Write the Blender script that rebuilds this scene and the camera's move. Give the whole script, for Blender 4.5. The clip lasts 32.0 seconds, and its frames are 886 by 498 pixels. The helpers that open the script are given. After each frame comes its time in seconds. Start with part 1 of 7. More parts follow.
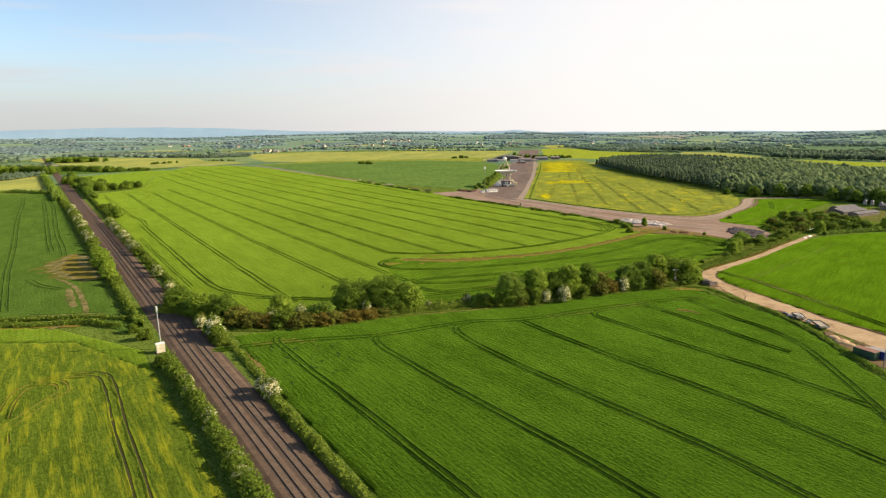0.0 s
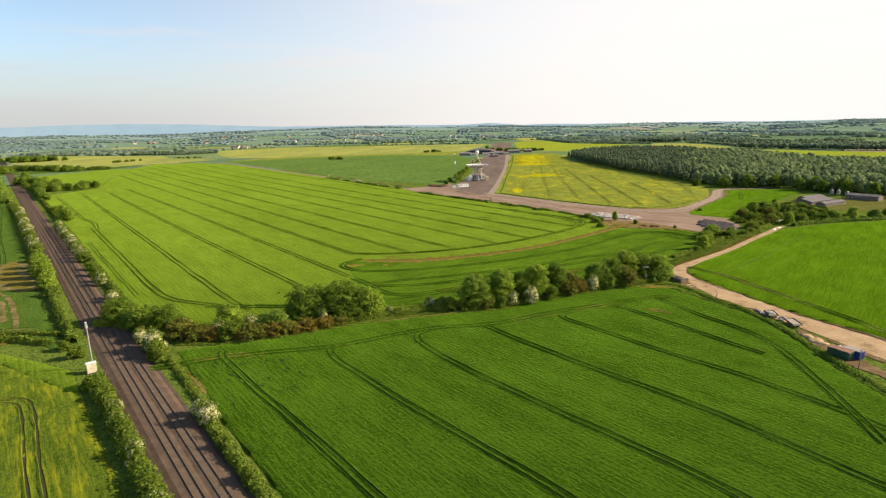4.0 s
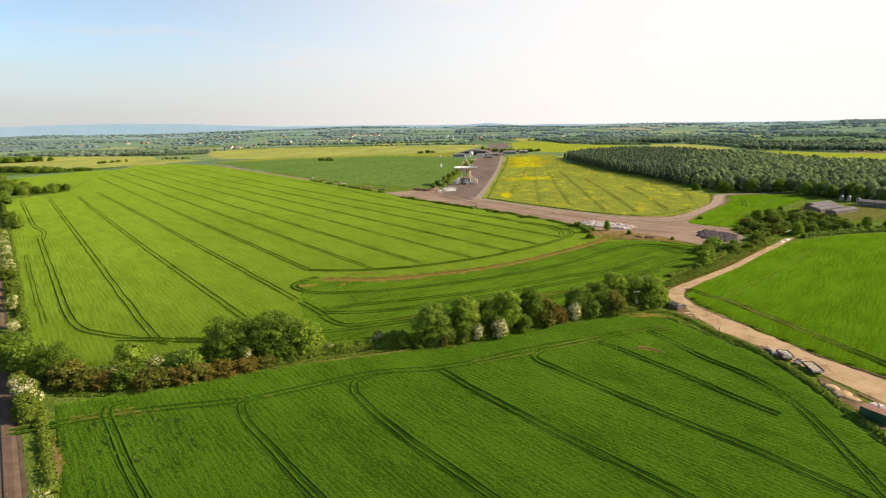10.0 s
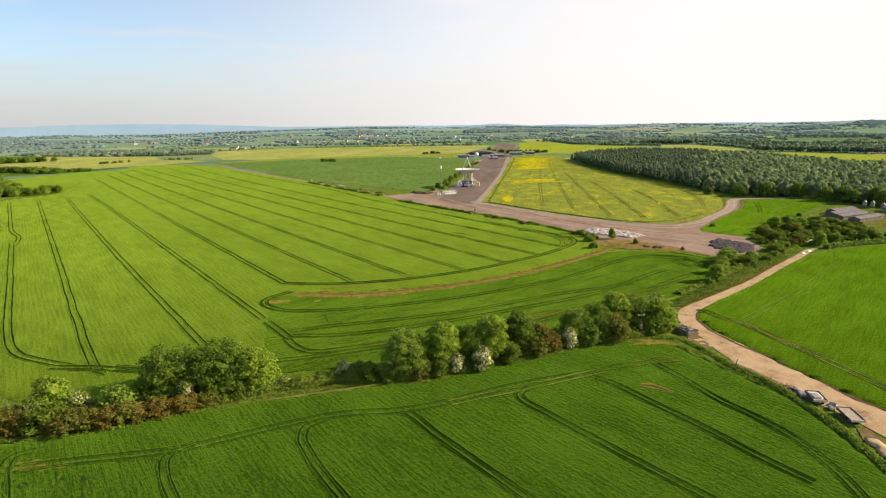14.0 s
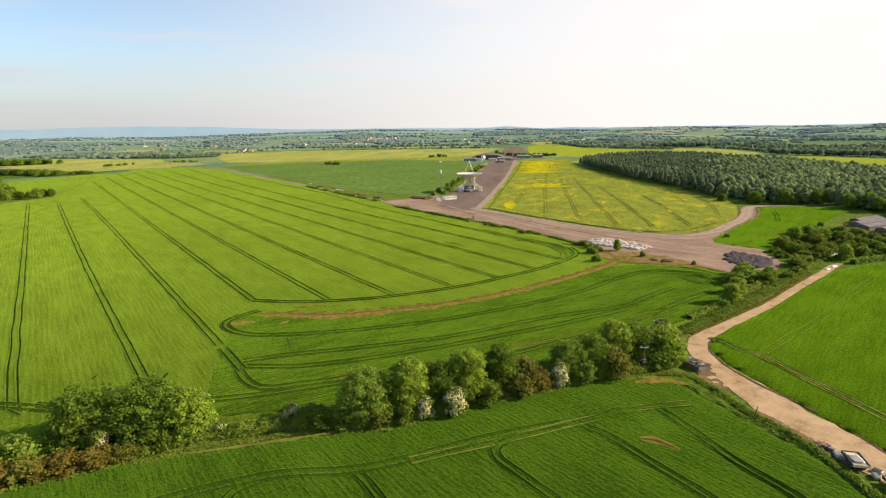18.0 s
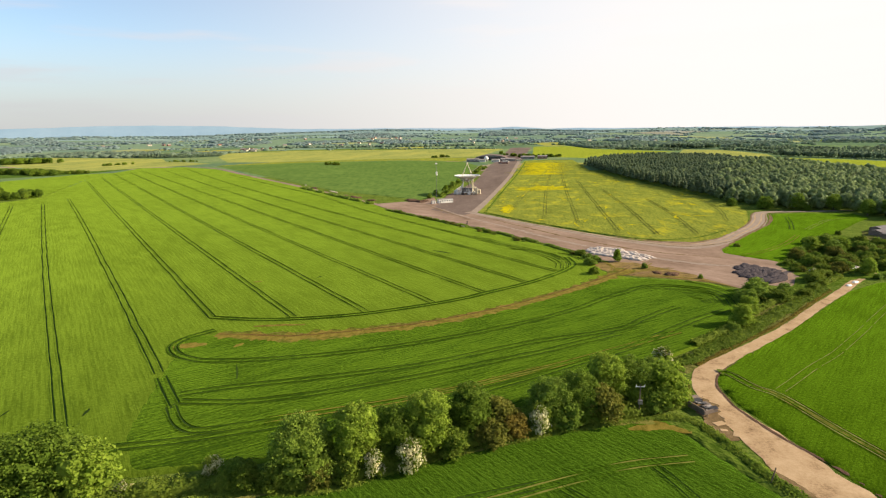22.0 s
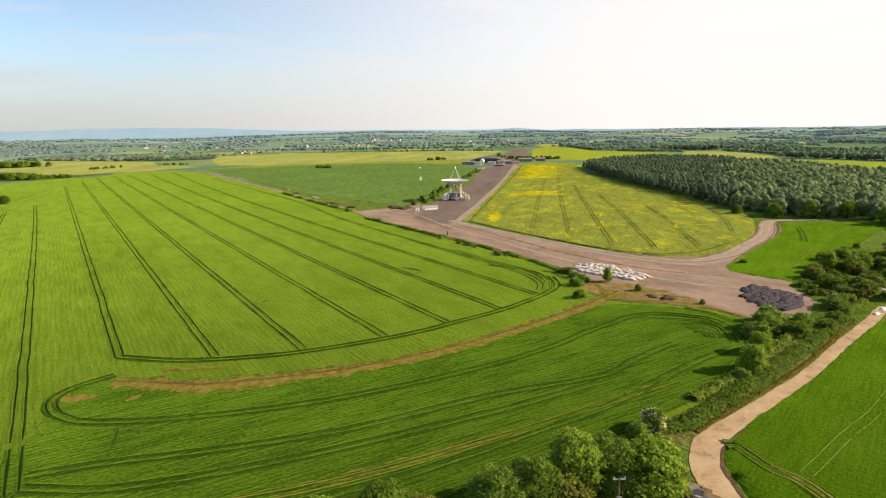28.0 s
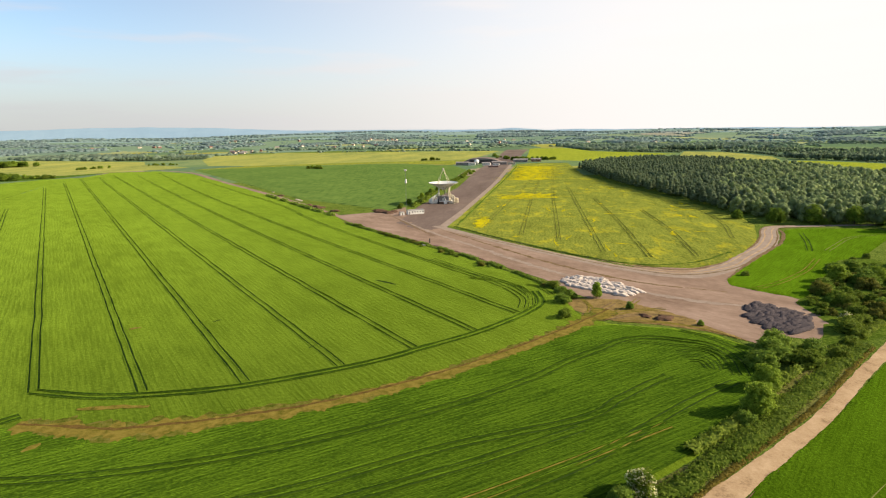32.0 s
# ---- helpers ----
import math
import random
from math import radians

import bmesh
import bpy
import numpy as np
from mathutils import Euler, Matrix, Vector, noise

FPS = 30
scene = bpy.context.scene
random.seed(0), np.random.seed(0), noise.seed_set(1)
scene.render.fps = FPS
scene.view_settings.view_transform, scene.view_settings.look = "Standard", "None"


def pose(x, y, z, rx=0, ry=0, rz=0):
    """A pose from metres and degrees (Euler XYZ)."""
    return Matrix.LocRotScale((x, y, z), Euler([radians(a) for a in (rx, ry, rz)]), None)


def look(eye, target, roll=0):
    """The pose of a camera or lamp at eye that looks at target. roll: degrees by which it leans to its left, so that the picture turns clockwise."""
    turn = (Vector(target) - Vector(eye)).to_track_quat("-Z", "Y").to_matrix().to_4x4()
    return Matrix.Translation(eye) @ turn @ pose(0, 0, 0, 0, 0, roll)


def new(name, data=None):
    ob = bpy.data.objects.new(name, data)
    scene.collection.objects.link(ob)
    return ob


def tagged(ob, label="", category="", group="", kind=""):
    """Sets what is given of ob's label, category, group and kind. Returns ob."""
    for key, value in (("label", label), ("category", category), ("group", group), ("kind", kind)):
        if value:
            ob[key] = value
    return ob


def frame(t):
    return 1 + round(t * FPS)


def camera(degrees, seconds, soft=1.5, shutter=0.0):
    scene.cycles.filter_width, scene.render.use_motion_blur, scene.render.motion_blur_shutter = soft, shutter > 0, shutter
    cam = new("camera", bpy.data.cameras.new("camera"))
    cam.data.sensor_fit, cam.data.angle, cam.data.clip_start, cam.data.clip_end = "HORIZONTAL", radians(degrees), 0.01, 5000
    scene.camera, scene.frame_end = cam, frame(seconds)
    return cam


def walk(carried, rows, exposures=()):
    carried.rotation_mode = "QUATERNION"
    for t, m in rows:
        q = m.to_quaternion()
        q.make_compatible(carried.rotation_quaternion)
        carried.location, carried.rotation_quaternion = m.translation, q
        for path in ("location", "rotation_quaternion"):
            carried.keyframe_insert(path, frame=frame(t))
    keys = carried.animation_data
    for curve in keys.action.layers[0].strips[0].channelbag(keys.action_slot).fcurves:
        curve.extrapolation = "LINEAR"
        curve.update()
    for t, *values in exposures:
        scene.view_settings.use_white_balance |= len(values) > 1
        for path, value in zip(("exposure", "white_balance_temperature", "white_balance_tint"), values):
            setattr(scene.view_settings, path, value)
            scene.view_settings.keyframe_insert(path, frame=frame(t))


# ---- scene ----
# Camera: seconds, place, then pitch from straight down, roll and yaw
cam = camera(77.0, 32.0, soft=1.2)
PATH = [
    (0, 0.00, 0.00, 59.84, 78.12, -0.79, 0.00),
    (0.5, 0.17, 0.17, 59.90, 78.07, -0.88, -0.16),
    (1, 0.52, 0.76, 59.95, 77.98, -0.97, -0.41),
    (1.5, 1.06, 1.71, 60.00, 77.90, -1.07, -0.70),
    (2, 1.73, 2.98, 60.04, 77.82, -1.15, -1.07),
    (2.5, 2.50, 4.58, 60.08, 77.73, -1.22, -1.46),
    (3, 3.40, 6.38, 60.11, 77.65, -1.30, -1.84),
    (3.5, 4.34, 8.37, 60.14, 77.55, -1.36, -2.18),
    (4, 5.36, 10.54, 60.16, 77.44, -1.41, -2.47),
    (4.5, 6.45, 12.76, 60.18, 77.34, -1.47, -2.68),
    (6.5, 11.50, 22.57, 60.23, 77.25, -1.46, -2.90),
    (7.5, 14.02, 27.49, 60.23, 77.31, -1.43, -2.82),
    (8.5, 16.54, 32.43, 60.22, 77.37, -1.39, -2.72),
    (9.5, 19.26, 37.58, 60.20, 77.42, -1.36, -2.53),
    (10.5, 21.98, 42.85, 60.17, 77.47, -1.34, -2.36),
    (11.5, 24.46, 48.07, 60.14, 77.48, -1.33, -2.14),
    (12.5, 26.68, 53.17, 60.10, 77.49, -1.31, -1.91),
    (13.5, 29.04, 58.33, 60.05, 77.50, -1.30, -1.64),
    (14.5, 31.42, 63.46, 60.00, 77.52, -1.31, -1.37),
    (16.5, 36.43, 73.83, 59.90, 77.64, -1.23, -0.75),
    (17.5, 38.93, 78.98, 59.85, 77.76, -1.25, -0.53),
    (18.5, 41.59, 84.22, 59.81, 77.81, -1.22, -0.28),
    (19.5, 44.08, 89.29, 59.77, 77.83, -1.08, -0.04),
    (20.5, 46.53, 94.26, 59.73, 77.79, -1.01, 0.15),
    (21.5, 48.81, 99.22, 59.70, 77.81, -1.01, 0.27),
    (22.5, 50.98, 104.19, 59.67, 77.82, -1.12, 0.33),
    (23.5, 53.22, 109.30, 59.66, 77.82, -1.21, 0.39),
    (24.5, 55.74, 114.58, 59.66, 77.85, -1.23, 0.45),
    (25.5, 58.21, 119.66, 59.67, 77.92, -1.19, 0.54),
    (27.5, 63.18, 129.86, 59.73, 78.02, -1.30, 0.60),
    (28, 64.35, 132.38, 59.75, 77.97, -1.22, 0.61),
    (30, 68.86, 142.47, 59.90, 78.00, -1.21, 0.48),
    (32, 73.38, 152.49, 60.12, 77.94, -1.16, 0.48),
]
EXPOSURE = 0.97
walk(cam, [(t, pose(x, y, z, rx, 0, rz) @ pose(0, 0, 0, 0, 0, roll)) for t, x, y, z, rx, roll, rz in PATH],
     exposures=[(0.0, EXPOSURE), (32.0, EXPOSURE)])

# ---- world and sun ----
SUN_AZIMUTH, SUN_ELEVATION = radians(86.0), radians(26.0)      # azimuth clockwise from +y
world = bpy.data.worlds.new("sky")
scene.world = world
world.use_nodes = True
wn = world.node_tree.nodes
sky = wn.new("ShaderNodeTexSky")
sky.sky_type = "NISHITA"
sky.sun_disc = False
sky.sun_elevation, sky.sun_rotation = SUN_ELEVATION, SUN_AZIMUTH
sky.air_density, sky.dust_density, sky.ozone_density = 1.0, 0.5, 1.2
wn["Background"].inputs["Strength"].default_value = 0.086
tint = wn.new("ShaderNodeMix")
tint.data_type, tint.blend_type = "RGBA", "MULTIPLY"
tint.inputs[0].default_value, tint.inputs[7].default_value = 1.0, (0.92, 1.01, 1.10, 1)
soft = wn.new("ShaderNodeHueSaturation")
soft.inputs["Saturation"].default_value = 0.92
world.node_tree.links.new(sky.outputs[0], soft.inputs["Color"])
world.node_tree.links.new(soft.outputs[0], tint.inputs[6])


def sky_mix(fac, a, b):
    n = wn.new("ShaderNodeMix")
    n.data_type = "RGBA"
    for s, v in zip((n.inputs[0], n.inputs[6], n.inputs[7]), (fac, a, b)):
        if isinstance(v, tuple):
            s.default_value = v
        else:
            world.node_tree.links.new(v, s)
    return n.outputs[2]


def sky_ramp(value, stops):
    n = wn.new("ShaderNodeMapRange")
    n.interpolation_type = "SMOOTHSTEP"
    (n.inputs["From Min"].default_value, n.inputs["To Min"].default_value), (n.inputs["From Max"].default_value, n.inputs["To Max"].default_value) = stops
    world.node_tree.links.new(value, n.inputs["Value"])
    return n.outputs["Result"]


# haze: white low along the horizon all round, and wide round the sun; thin high cloud
towards = wn.new("ShaderNodeTexCoord").outputs["Generated"]
split = wn.new("ShaderNodeSeparateXYZ")
world.node_tree.links.new(towards, split.inputs[0])
aim = wn.new("ShaderNodeVectorMath")
aim.operation = "DOT_PRODUCT"
aim.inputs[1].default_value = (math.sin(SUN_AZIMUTH), math.cos(SUN_AZIMUTH), 0)
world.node_tree.links.new(towards, aim.inputs[0])
thin = wn.new("ShaderNodeMapping")
thin.inputs["Scale"].default_value = (3.0, 3.0, 26.0)
world.node_tree.links.new(towards, thin.inputs["Vector"])
cloud = wn.new("ShaderNodeTexNoise")
cloud.inputs["Scale"].default_value, cloud.inputs["Detail"].default_value = 1.0, 5.0
world.node_tree.links.new(thin.outputs[0], cloud.inputs["Vector"])
veil = sky_mix(sky_ramp(cloud.outputs["Fac"], ((0.49, 0.0), (0.70, 0.55))), tint.outputs[2], (4.7, 4.4, 4.5, 1))
veil = sky_mix(sky_ramp(split.outputs["Z"], ((0.0, 0.90), (0.17, 0.0))), veil, (3.50, 3.55, 3.62, 1))
veil = sky_mix(sky_ramp(aim.outputs["Value"], ((-0.65, 0.0), (0.55, 0.96))), veil, (6.3, 5.95, 5.70, 1))
veil = sky_mix(sky_ramp(split.outputs["Z"], ((0.25, 0.0), (0.75, 1.0))), veil, tint.outputs[2])
world.node_tree.links.new(veil, wn["Background"].inputs["Color"])
sun = new("sun", bpy.data.lights.new("sun", "SUN"))
sun.data.energy, sun.data.angle, sun.data.color = 5.0, radians(0.6), (1.0, 0.86, 0.66)
sd = Vector((math.sin(SUN_AZIMUTH) * math.cos(SUN_ELEVATION), math.cos(SUN_AZIMUTH) * math.cos(SUN_ELEVATION), math.sin(SUN_ELEVATION)))
sun.matrix_world = look(sd * 300, (0, 0, 0))

# ---- small tools ----
rng = np.random.default_rng(7)


def link_mesh(name, verts, faces, mats, index=None, smooth=False):
    me = bpy.data.meshes.new(name)
    me.from_pydata(np.asarray(verts, float).tolist(), [], [tuple(int(i) for i in f) for f in faces])
    for m in mats if isinstance(mats, (list, tuple)) else [mats]:
        me.materials.append(m)
    if index is not None:
        me.polygons.foreach_set("material_index", np.asarray(index, np.int32))
    if smooth:
        me.polygons.foreach_set("use_smooth", np.ones(len(me.polygons), bool))
    me.update()
    return me


def quads_mesh(name, verts, mat):
    """A mesh of loose four-cornered pieces: verts n x 4 x 3."""
    n = len(verts)
    me = bpy.data.meshes.new(name)
    me.vertices.add(n * 4)
    me.vertices.foreach_set("co", np.asarray(verts, np.float32).ravel())
    me.loops.add(n * 4)
    me.loops.foreach_set("vertex_index", np.arange(n * 4, dtype=np.int32))
    me.polygons.add(n)
    me.polygons.foreach_set("loop_start", np.arange(0, n * 4, 4, dtype=np.int32))
    me.materials.append(mat)
    me.update(calc_edges=True)
    return me


def child(name, mesh, parent, label="", m=None, kind=""):
    ob = new(name, mesh)
    ob.parent = parent
    if m is not None:
        ob.matrix_basis = m
    return tagged(ob, label, kind=kind)


def bm_mesh(name, bm, mat):
    me = bpy.data.meshes.new(name)
    bm.to_mesh(me)
    bm.free()
    me.materials.append(mat)
    return me


def part(name, bm, material, parent, label=""):
    return child(name, bm_mesh(name, bm, material), parent, label)


def box(bm, x, y, z, sx, sy, sz, m=None, bevel=0.0):
    """A box with its middle at x, y and its foot at z."""
    made = bmesh.ops.create_cube(bm, size=1.0)["verts"]
    for v in made:
        v.co = Vector((x + v.co.x * sx, y + v.co.y * sy, z + (v.co.z + 0.5) * sz))
    if bevel:
        edges = {e for v in made for e in v.link_edges}
        done = bmesh.ops.bevel(bm, geom=list(edges), offset=bevel, segments=1, affect="EDGES")
        made = list({v for f in done["faces"] for v in f.verts} | {v for v in made if v.is_valid})
    if m is not None:
        for v in made:
            v.co = m @ v.co
    return made


def rod(bm, a, b, r, n=6, r2=None):
    a, b = Vector(a), Vector(b)
    d = b - a
    made = bmesh.ops.create_cone(bm, cap_ends=True, segments=n, radius1=r, radius2=r if r2 is None else r2, depth=d.length)["verts"]
    m = Matrix.Translation((a + b) / 2) @ d.to_track_quat("Z", "Y").to_matrix().to_4x4()
    for v in made:
        v.co = m @ v.co
    return made


def thing(name, x, y, z=0.0, turn=0.0, label="", category="", group="", kind=""):
    ob = new(name)
    ob.matrix_basis = pose(x, y, z, 0, 0, turn)
    ob.empty_display_size = 0.5
    return tagged(ob, label, category, group, kind)


def inside(p, poly):
    x, y = p[:, 0], p[:, 1]
    hit = np.zeros(len(p), bool)
    q = np.asarray(poly, float)
    for (x1, y1), (x2, y2) in zip(q, np.roll(q, -1, 0)):
        if y1 != y2:
            hit ^= ((y1 > y) != (y2 > y)) & (x < (x2 - x1) * (y - y1) / (y2 - y1) + x1)
    return hit


def to_edge(p, line, closed=True):
    """The nearest point of a line to each point, and how far it is."""
    q = np.asarray(line, float)
    best, far = p.copy(), np.full(len(p), 1e18)
    ends = np.roll(q, -1, 0) if closed else q[1:]
    for a, b in zip(q, ends):
        d = b - a
        s = np.clip(((p - a) @ d) / (d @ d + 1e-9), 0, 1)
        c = a + s[:, None] * d
        r = ((p - c) ** 2).sum(1)
        m = r < far
        best[m], far[m] = c[m], r[m]
    return best, np.sqrt(far)


def curve(points, step):
    """A smooth line (Catmull-Rom) through the points, at even steps."""
    p = np.asarray(points, float)
    if len(p) == 2:
        fine = p
    else:
        e = np.vstack([2 * p[0] - p[1], p, 2 * p[-1] - p[-2]])
        t = np.linspace(0, 1, 24, endpoint=False)[:, None]
        fine = np.vstack([0.5 * (2 * b + (c - a) * t + (2 * a - 5 * b + 4 * c - d) * t * t + (3 * b - a - 3 * c + d) * t ** 3)
                          for a, b, c, d in zip(e[:-3], e[1:-2], e[2:-1], e[3:])] + [p[-1:]])
    s = np.r_[0, np.cumsum(np.hypot(*np.diff(fine, axis=0).T))]
    at = np.linspace(0, s[-1], max(2, int(s[-1] / step) + 1))
    return np.stack([np.interp(at, s, fine[:, 0]), np.interp(at, s, fine[:, 1])], 1)


def sides(line):
    t = np.gradient(line, axis=0)
    t /= np.linalg.norm(t, axis=1)[:, None] + 1e-9
    return np.stack([t[:, 1], -t[:, 0]], 1)         # to the right of the way


def wave(x, y, size, seed):
    """Smooth unevenness, about -1 to 1."""
    r = np.random.default_rng(seed)
    out = np.zeros_like(x)
    for _ in range(5):
        a, f, ph = r.uniform(0, 6.3), r.uniform(0.6, 1.7) * 6.28 / size, r.uniform(0, 6.3)
        out += np.sin((x * np.cos(a) + y * np.sin(a)) * f + ph)
    return out / 3.2


# ---- materials ----
def material(name):
    m = bpy.data.materials.new(name)
    m.use_nodes = True
    nt = m.node_tree
    return m, nt, nt.nodes, nt.links, nt.nodes["Principled BSDF"]


def mapped(nt, size, turn=0.0, stretch=(1, 1, 1)):
    """World place, turned, in units of the size."""
    geo = nt.nodes.new("ShaderNodeNewGeometry")
    mp = nt.nodes.new("ShaderNodeMapping")
    mp.vector_type = "TEXTURE"
    mp.inputs["Rotation"].default_value = (0, 0, turn)
    mp.inputs["Scale"].default_value = [size * s for s in stretch]
    nt.links.new(geo.outputs["Position"], mp.inputs["Vector"])
    return mp.outputs["Vector"]


def noise_node(nt, vec, scale=1.0, detail=4.0, rough=0.6, distort=0.0):
    n = nt.nodes.new("ShaderNodeTexNoise")
    n.inputs["Scale"].default_value, n.inputs["Detail"].default_value = scale, detail
    n.inputs["Roughness"].default_value, n.inputs["Distortion"].default_value = rough, distort
    nt.links.new(vec, n.inputs["Vector"])
    return n.outputs["Fac"]


def ramp(nt, fac, stops):
    r = nt.nodes.new("ShaderNodeValToRGB")
    e = r.color_ramp.elements
    while len(e) < len(stops):
        e.new(0.5)
    for el, (at, c) in zip(e, stops):
        el.position = at
        el.color = (*c, 1) if len(c) == 3 else c
    nt.links.new(fac, r.inputs["Fac"])
    return r.outputs["Color"]


def blend(nt, fac, a, b, mode="MIX"):
    n = nt.nodes.new("ShaderNodeMix")
    n.data_type, n.blend_type = "RGBA", mode
    for socket, value in ((n.inputs[0], fac), (n.inputs[6], a), (n.inputs[7], b)):
        if isinstance(value, bpy.types.NodeSocket):
            nt.links.new(value, socket)
        elif isinstance(value, (int, float)):
            socket.default_value = value
        else:
            socket.default_value = (*value, 1)
    return n.outputs[2]


def bump(nt, height, bsdf, strength=0.5, distance=0.1):
    b = nt.nodes.new("ShaderNodeBump")
    b.inputs["Strength"].default_value, b.inputs["Distance"].default_value = strength, distance
    nt.links.new(height, b.inputs["Height"])
    nt.links.new(b.outputs[0], bsdf.inputs["Normal"])


def maths(nt, op, a, b):
    n = nt.nodes.new("ShaderNodeMath")
    n.operation = op
    for s, v in zip(n.inputs, (a, b)):
        if isinstance(v, bpy.types.NodeSocket):
            nt.links.new(v, s)
        else:
            s.default_value = v
    return n.outputs[0]


def crop(name, dark, light, turn, bloom=None, bloom_at=(0.55, 0.62), bloom_size=(42.0, 1.9), rows=1.4, blotch=60.0, relief=0.45, streak=0.55, sheen=0.10, drill=5.0, grain=0.6, tint_gain=4.5, lines=0.0, gloss=0.0):
    """Standing crop: combed drill rows, tufts with dark gaps between them, and wide patches; bloom: a flower colour that comes in patches."""
    m, nt, nodes, links, bsdf = material(name)
    tuft = noise_node(nt, mapped(nt, grain, turn, (1.0, 1.7, 1.0)), 1.0, 2.5, 0.7)
    comb = noise_node(nt, mapped(nt, rows * 0.42, turn, (1.0, drill * 2.2, 1.0)), 1.0, 2.0, 0.5, 0.2)
    long = noise_node(nt, mapped(nt, rows, turn, (1.0, drill, 1.0)), 1.0, 4.0, 0.7, 0.3)
    wide = noise_node(nt, mapped(nt, blotch, turn, (1.0, 1.8, 1.0)), 1.0, 4.0, 0.55)
    mid = noise_node(nt, mapped(nt, 7.0, turn, (1.0, 3.0, 1.0)), 1.0, 3.0, 0.6)
    row = maths(nt, "ADD", maths(nt, "MULTIPLY", comb, 0.4), maths(nt, "MULTIPLY", long, 0.6))
    fine = maths(nt, "ADD", maths(nt, "MULTIPLY", tuft, 1.0 - streak), maths(nt, "MULTIPLY", row, streak))
    if lines:
        band = nodes.new("ShaderNodeTexWave")
        band.inputs["Scale"].default_value, band.inputs["Distortion"].default_value = 1.0, 6.0
        band.inputs["Detail"].default_value, band.inputs["Detail Scale"].default_value = 3.0, 0.8
        links.new(mapped(nt, lines, turn, (1.0, 6.0, 1.0)), band.inputs["Vector"])
        fine = maths(nt, "ADD", maths(nt, "MULTIPLY", fine, 0.955), maths(nt, "MULTIPLY", band.outputs["Fac"], 0.045))
    f = maths(nt, "ADD", maths(nt, "MULTIPLY", fine, 0.72), maths(nt, "ADD", maths(nt, "MULTIPLY", wide, 0.10), maths(nt, "MULTIPLY", mid, 0.18)))
    fill = nodes.new("ShaderNodeMapRange")
    fill.interpolation_type = "SMOOTHSTEP"
    fill.inputs["From Min"].default_value, fill.inputs["From Max"].default_value = 0.41, 0.58
    links.new(f, fill.inputs["Value"])
    fill = fill.outputs["Result"]
    col = blend(nt, fill, dark, light)
    if bloom:
        b1 = noise_node(nt, mapped(nt, bloom_size[0], turn, (1.0, bloom_size[1], 1.0)), 1.0, 5.0, 0.62, 0.4)
        b2 = noise_node(nt, mapped(nt, 2.6, turn, (1.0, 2.6, 1.0)), 1.0, 3.0, 0.6)
        fac = ramp(nt, maths(nt, "ADD", maths(nt, "MULTIPLY", b1, 0.74), maths(nt, "MULTIPLY", b2, 0.26)), [(bloom_at[0], (0, 0, 0)), (bloom_at[1], (1, 1, 1))])
        col = blend(nt, fac, col, bloom)
    links.new(col, bsdf.inputs["Base Color"])
    bsdf.inputs["Roughness"].default_value = 0.9
    bsdf.inputs["Specular IOR Level"].default_value = 0.0
    links.new(maths(nt, "MULTIPLY", maths(nt, "ADD", maths(nt, "MULTIPLY", fill, 0.9), 0.45), sheen), bsdf.inputs["Sheen Weight"])
    bsdf.inputs["Sheen Roughness"].default_value = 0.45
    bsdf.inputs["Sheen Tint"].default_value = (*[min(1.0, c * tint_gain) for c in light], 1)
    bump(nt, fine, bsdf, 1.0, relief)
    if gloss:                                       # waxy blades throw the low sun on, tinted by the leaf
        shine, mix = nodes.new("ShaderNodeBsdfGlossy"), nodes.new("ShaderNodeMixShader")
        shine.inputs["Color"].default_value = (light[0] * 13, light[1] * 12, light[2] * 9, 1)
        shine.inputs["Roughness"].default_value = 0.62
        mix.inputs[0].default_value = gloss
        links.new(bsdf.inputs["Normal"].links[0].from_socket, shine.inputs["Normal"])
        links.new(bsdf.outputs[0], mix.inputs[1])
        links.new(shine.outputs[0], mix.inputs[2])
        links.new(mix.outputs[0], nodes["Material Output"].inputs["Surface"])
    return m


def soil(name, stops, size=6.0, relief=0.06, rough=0.95, turn=0.0, stretch=(1, 1, 1)):
    m, nt, nodes, links, bsdf = material(name)
    a = noise_node(nt, mapped(nt, size, turn, stretch), 1.0, 6.0, 0.65, 0.3)
    b = noise_node(nt, mapped(nt, size * 0.09, turn, stretch), 1.0, 4.0, 0.7)
    f = maths(nt, "ADD", maths(nt, "MULTIPLY", a, 0.68), maths(nt, "MULTIPLY", b, 0.32))
    links.new(ramp(nt, f, stops), bsdf.inputs["Base Color"])
    bsdf.inputs["Roughness"].default_value = rough
    bsdf.inputs["Specular IOR Level"].default_value = 0.03
    bump(nt, b, bsdf, 0.7, relief)
    return m


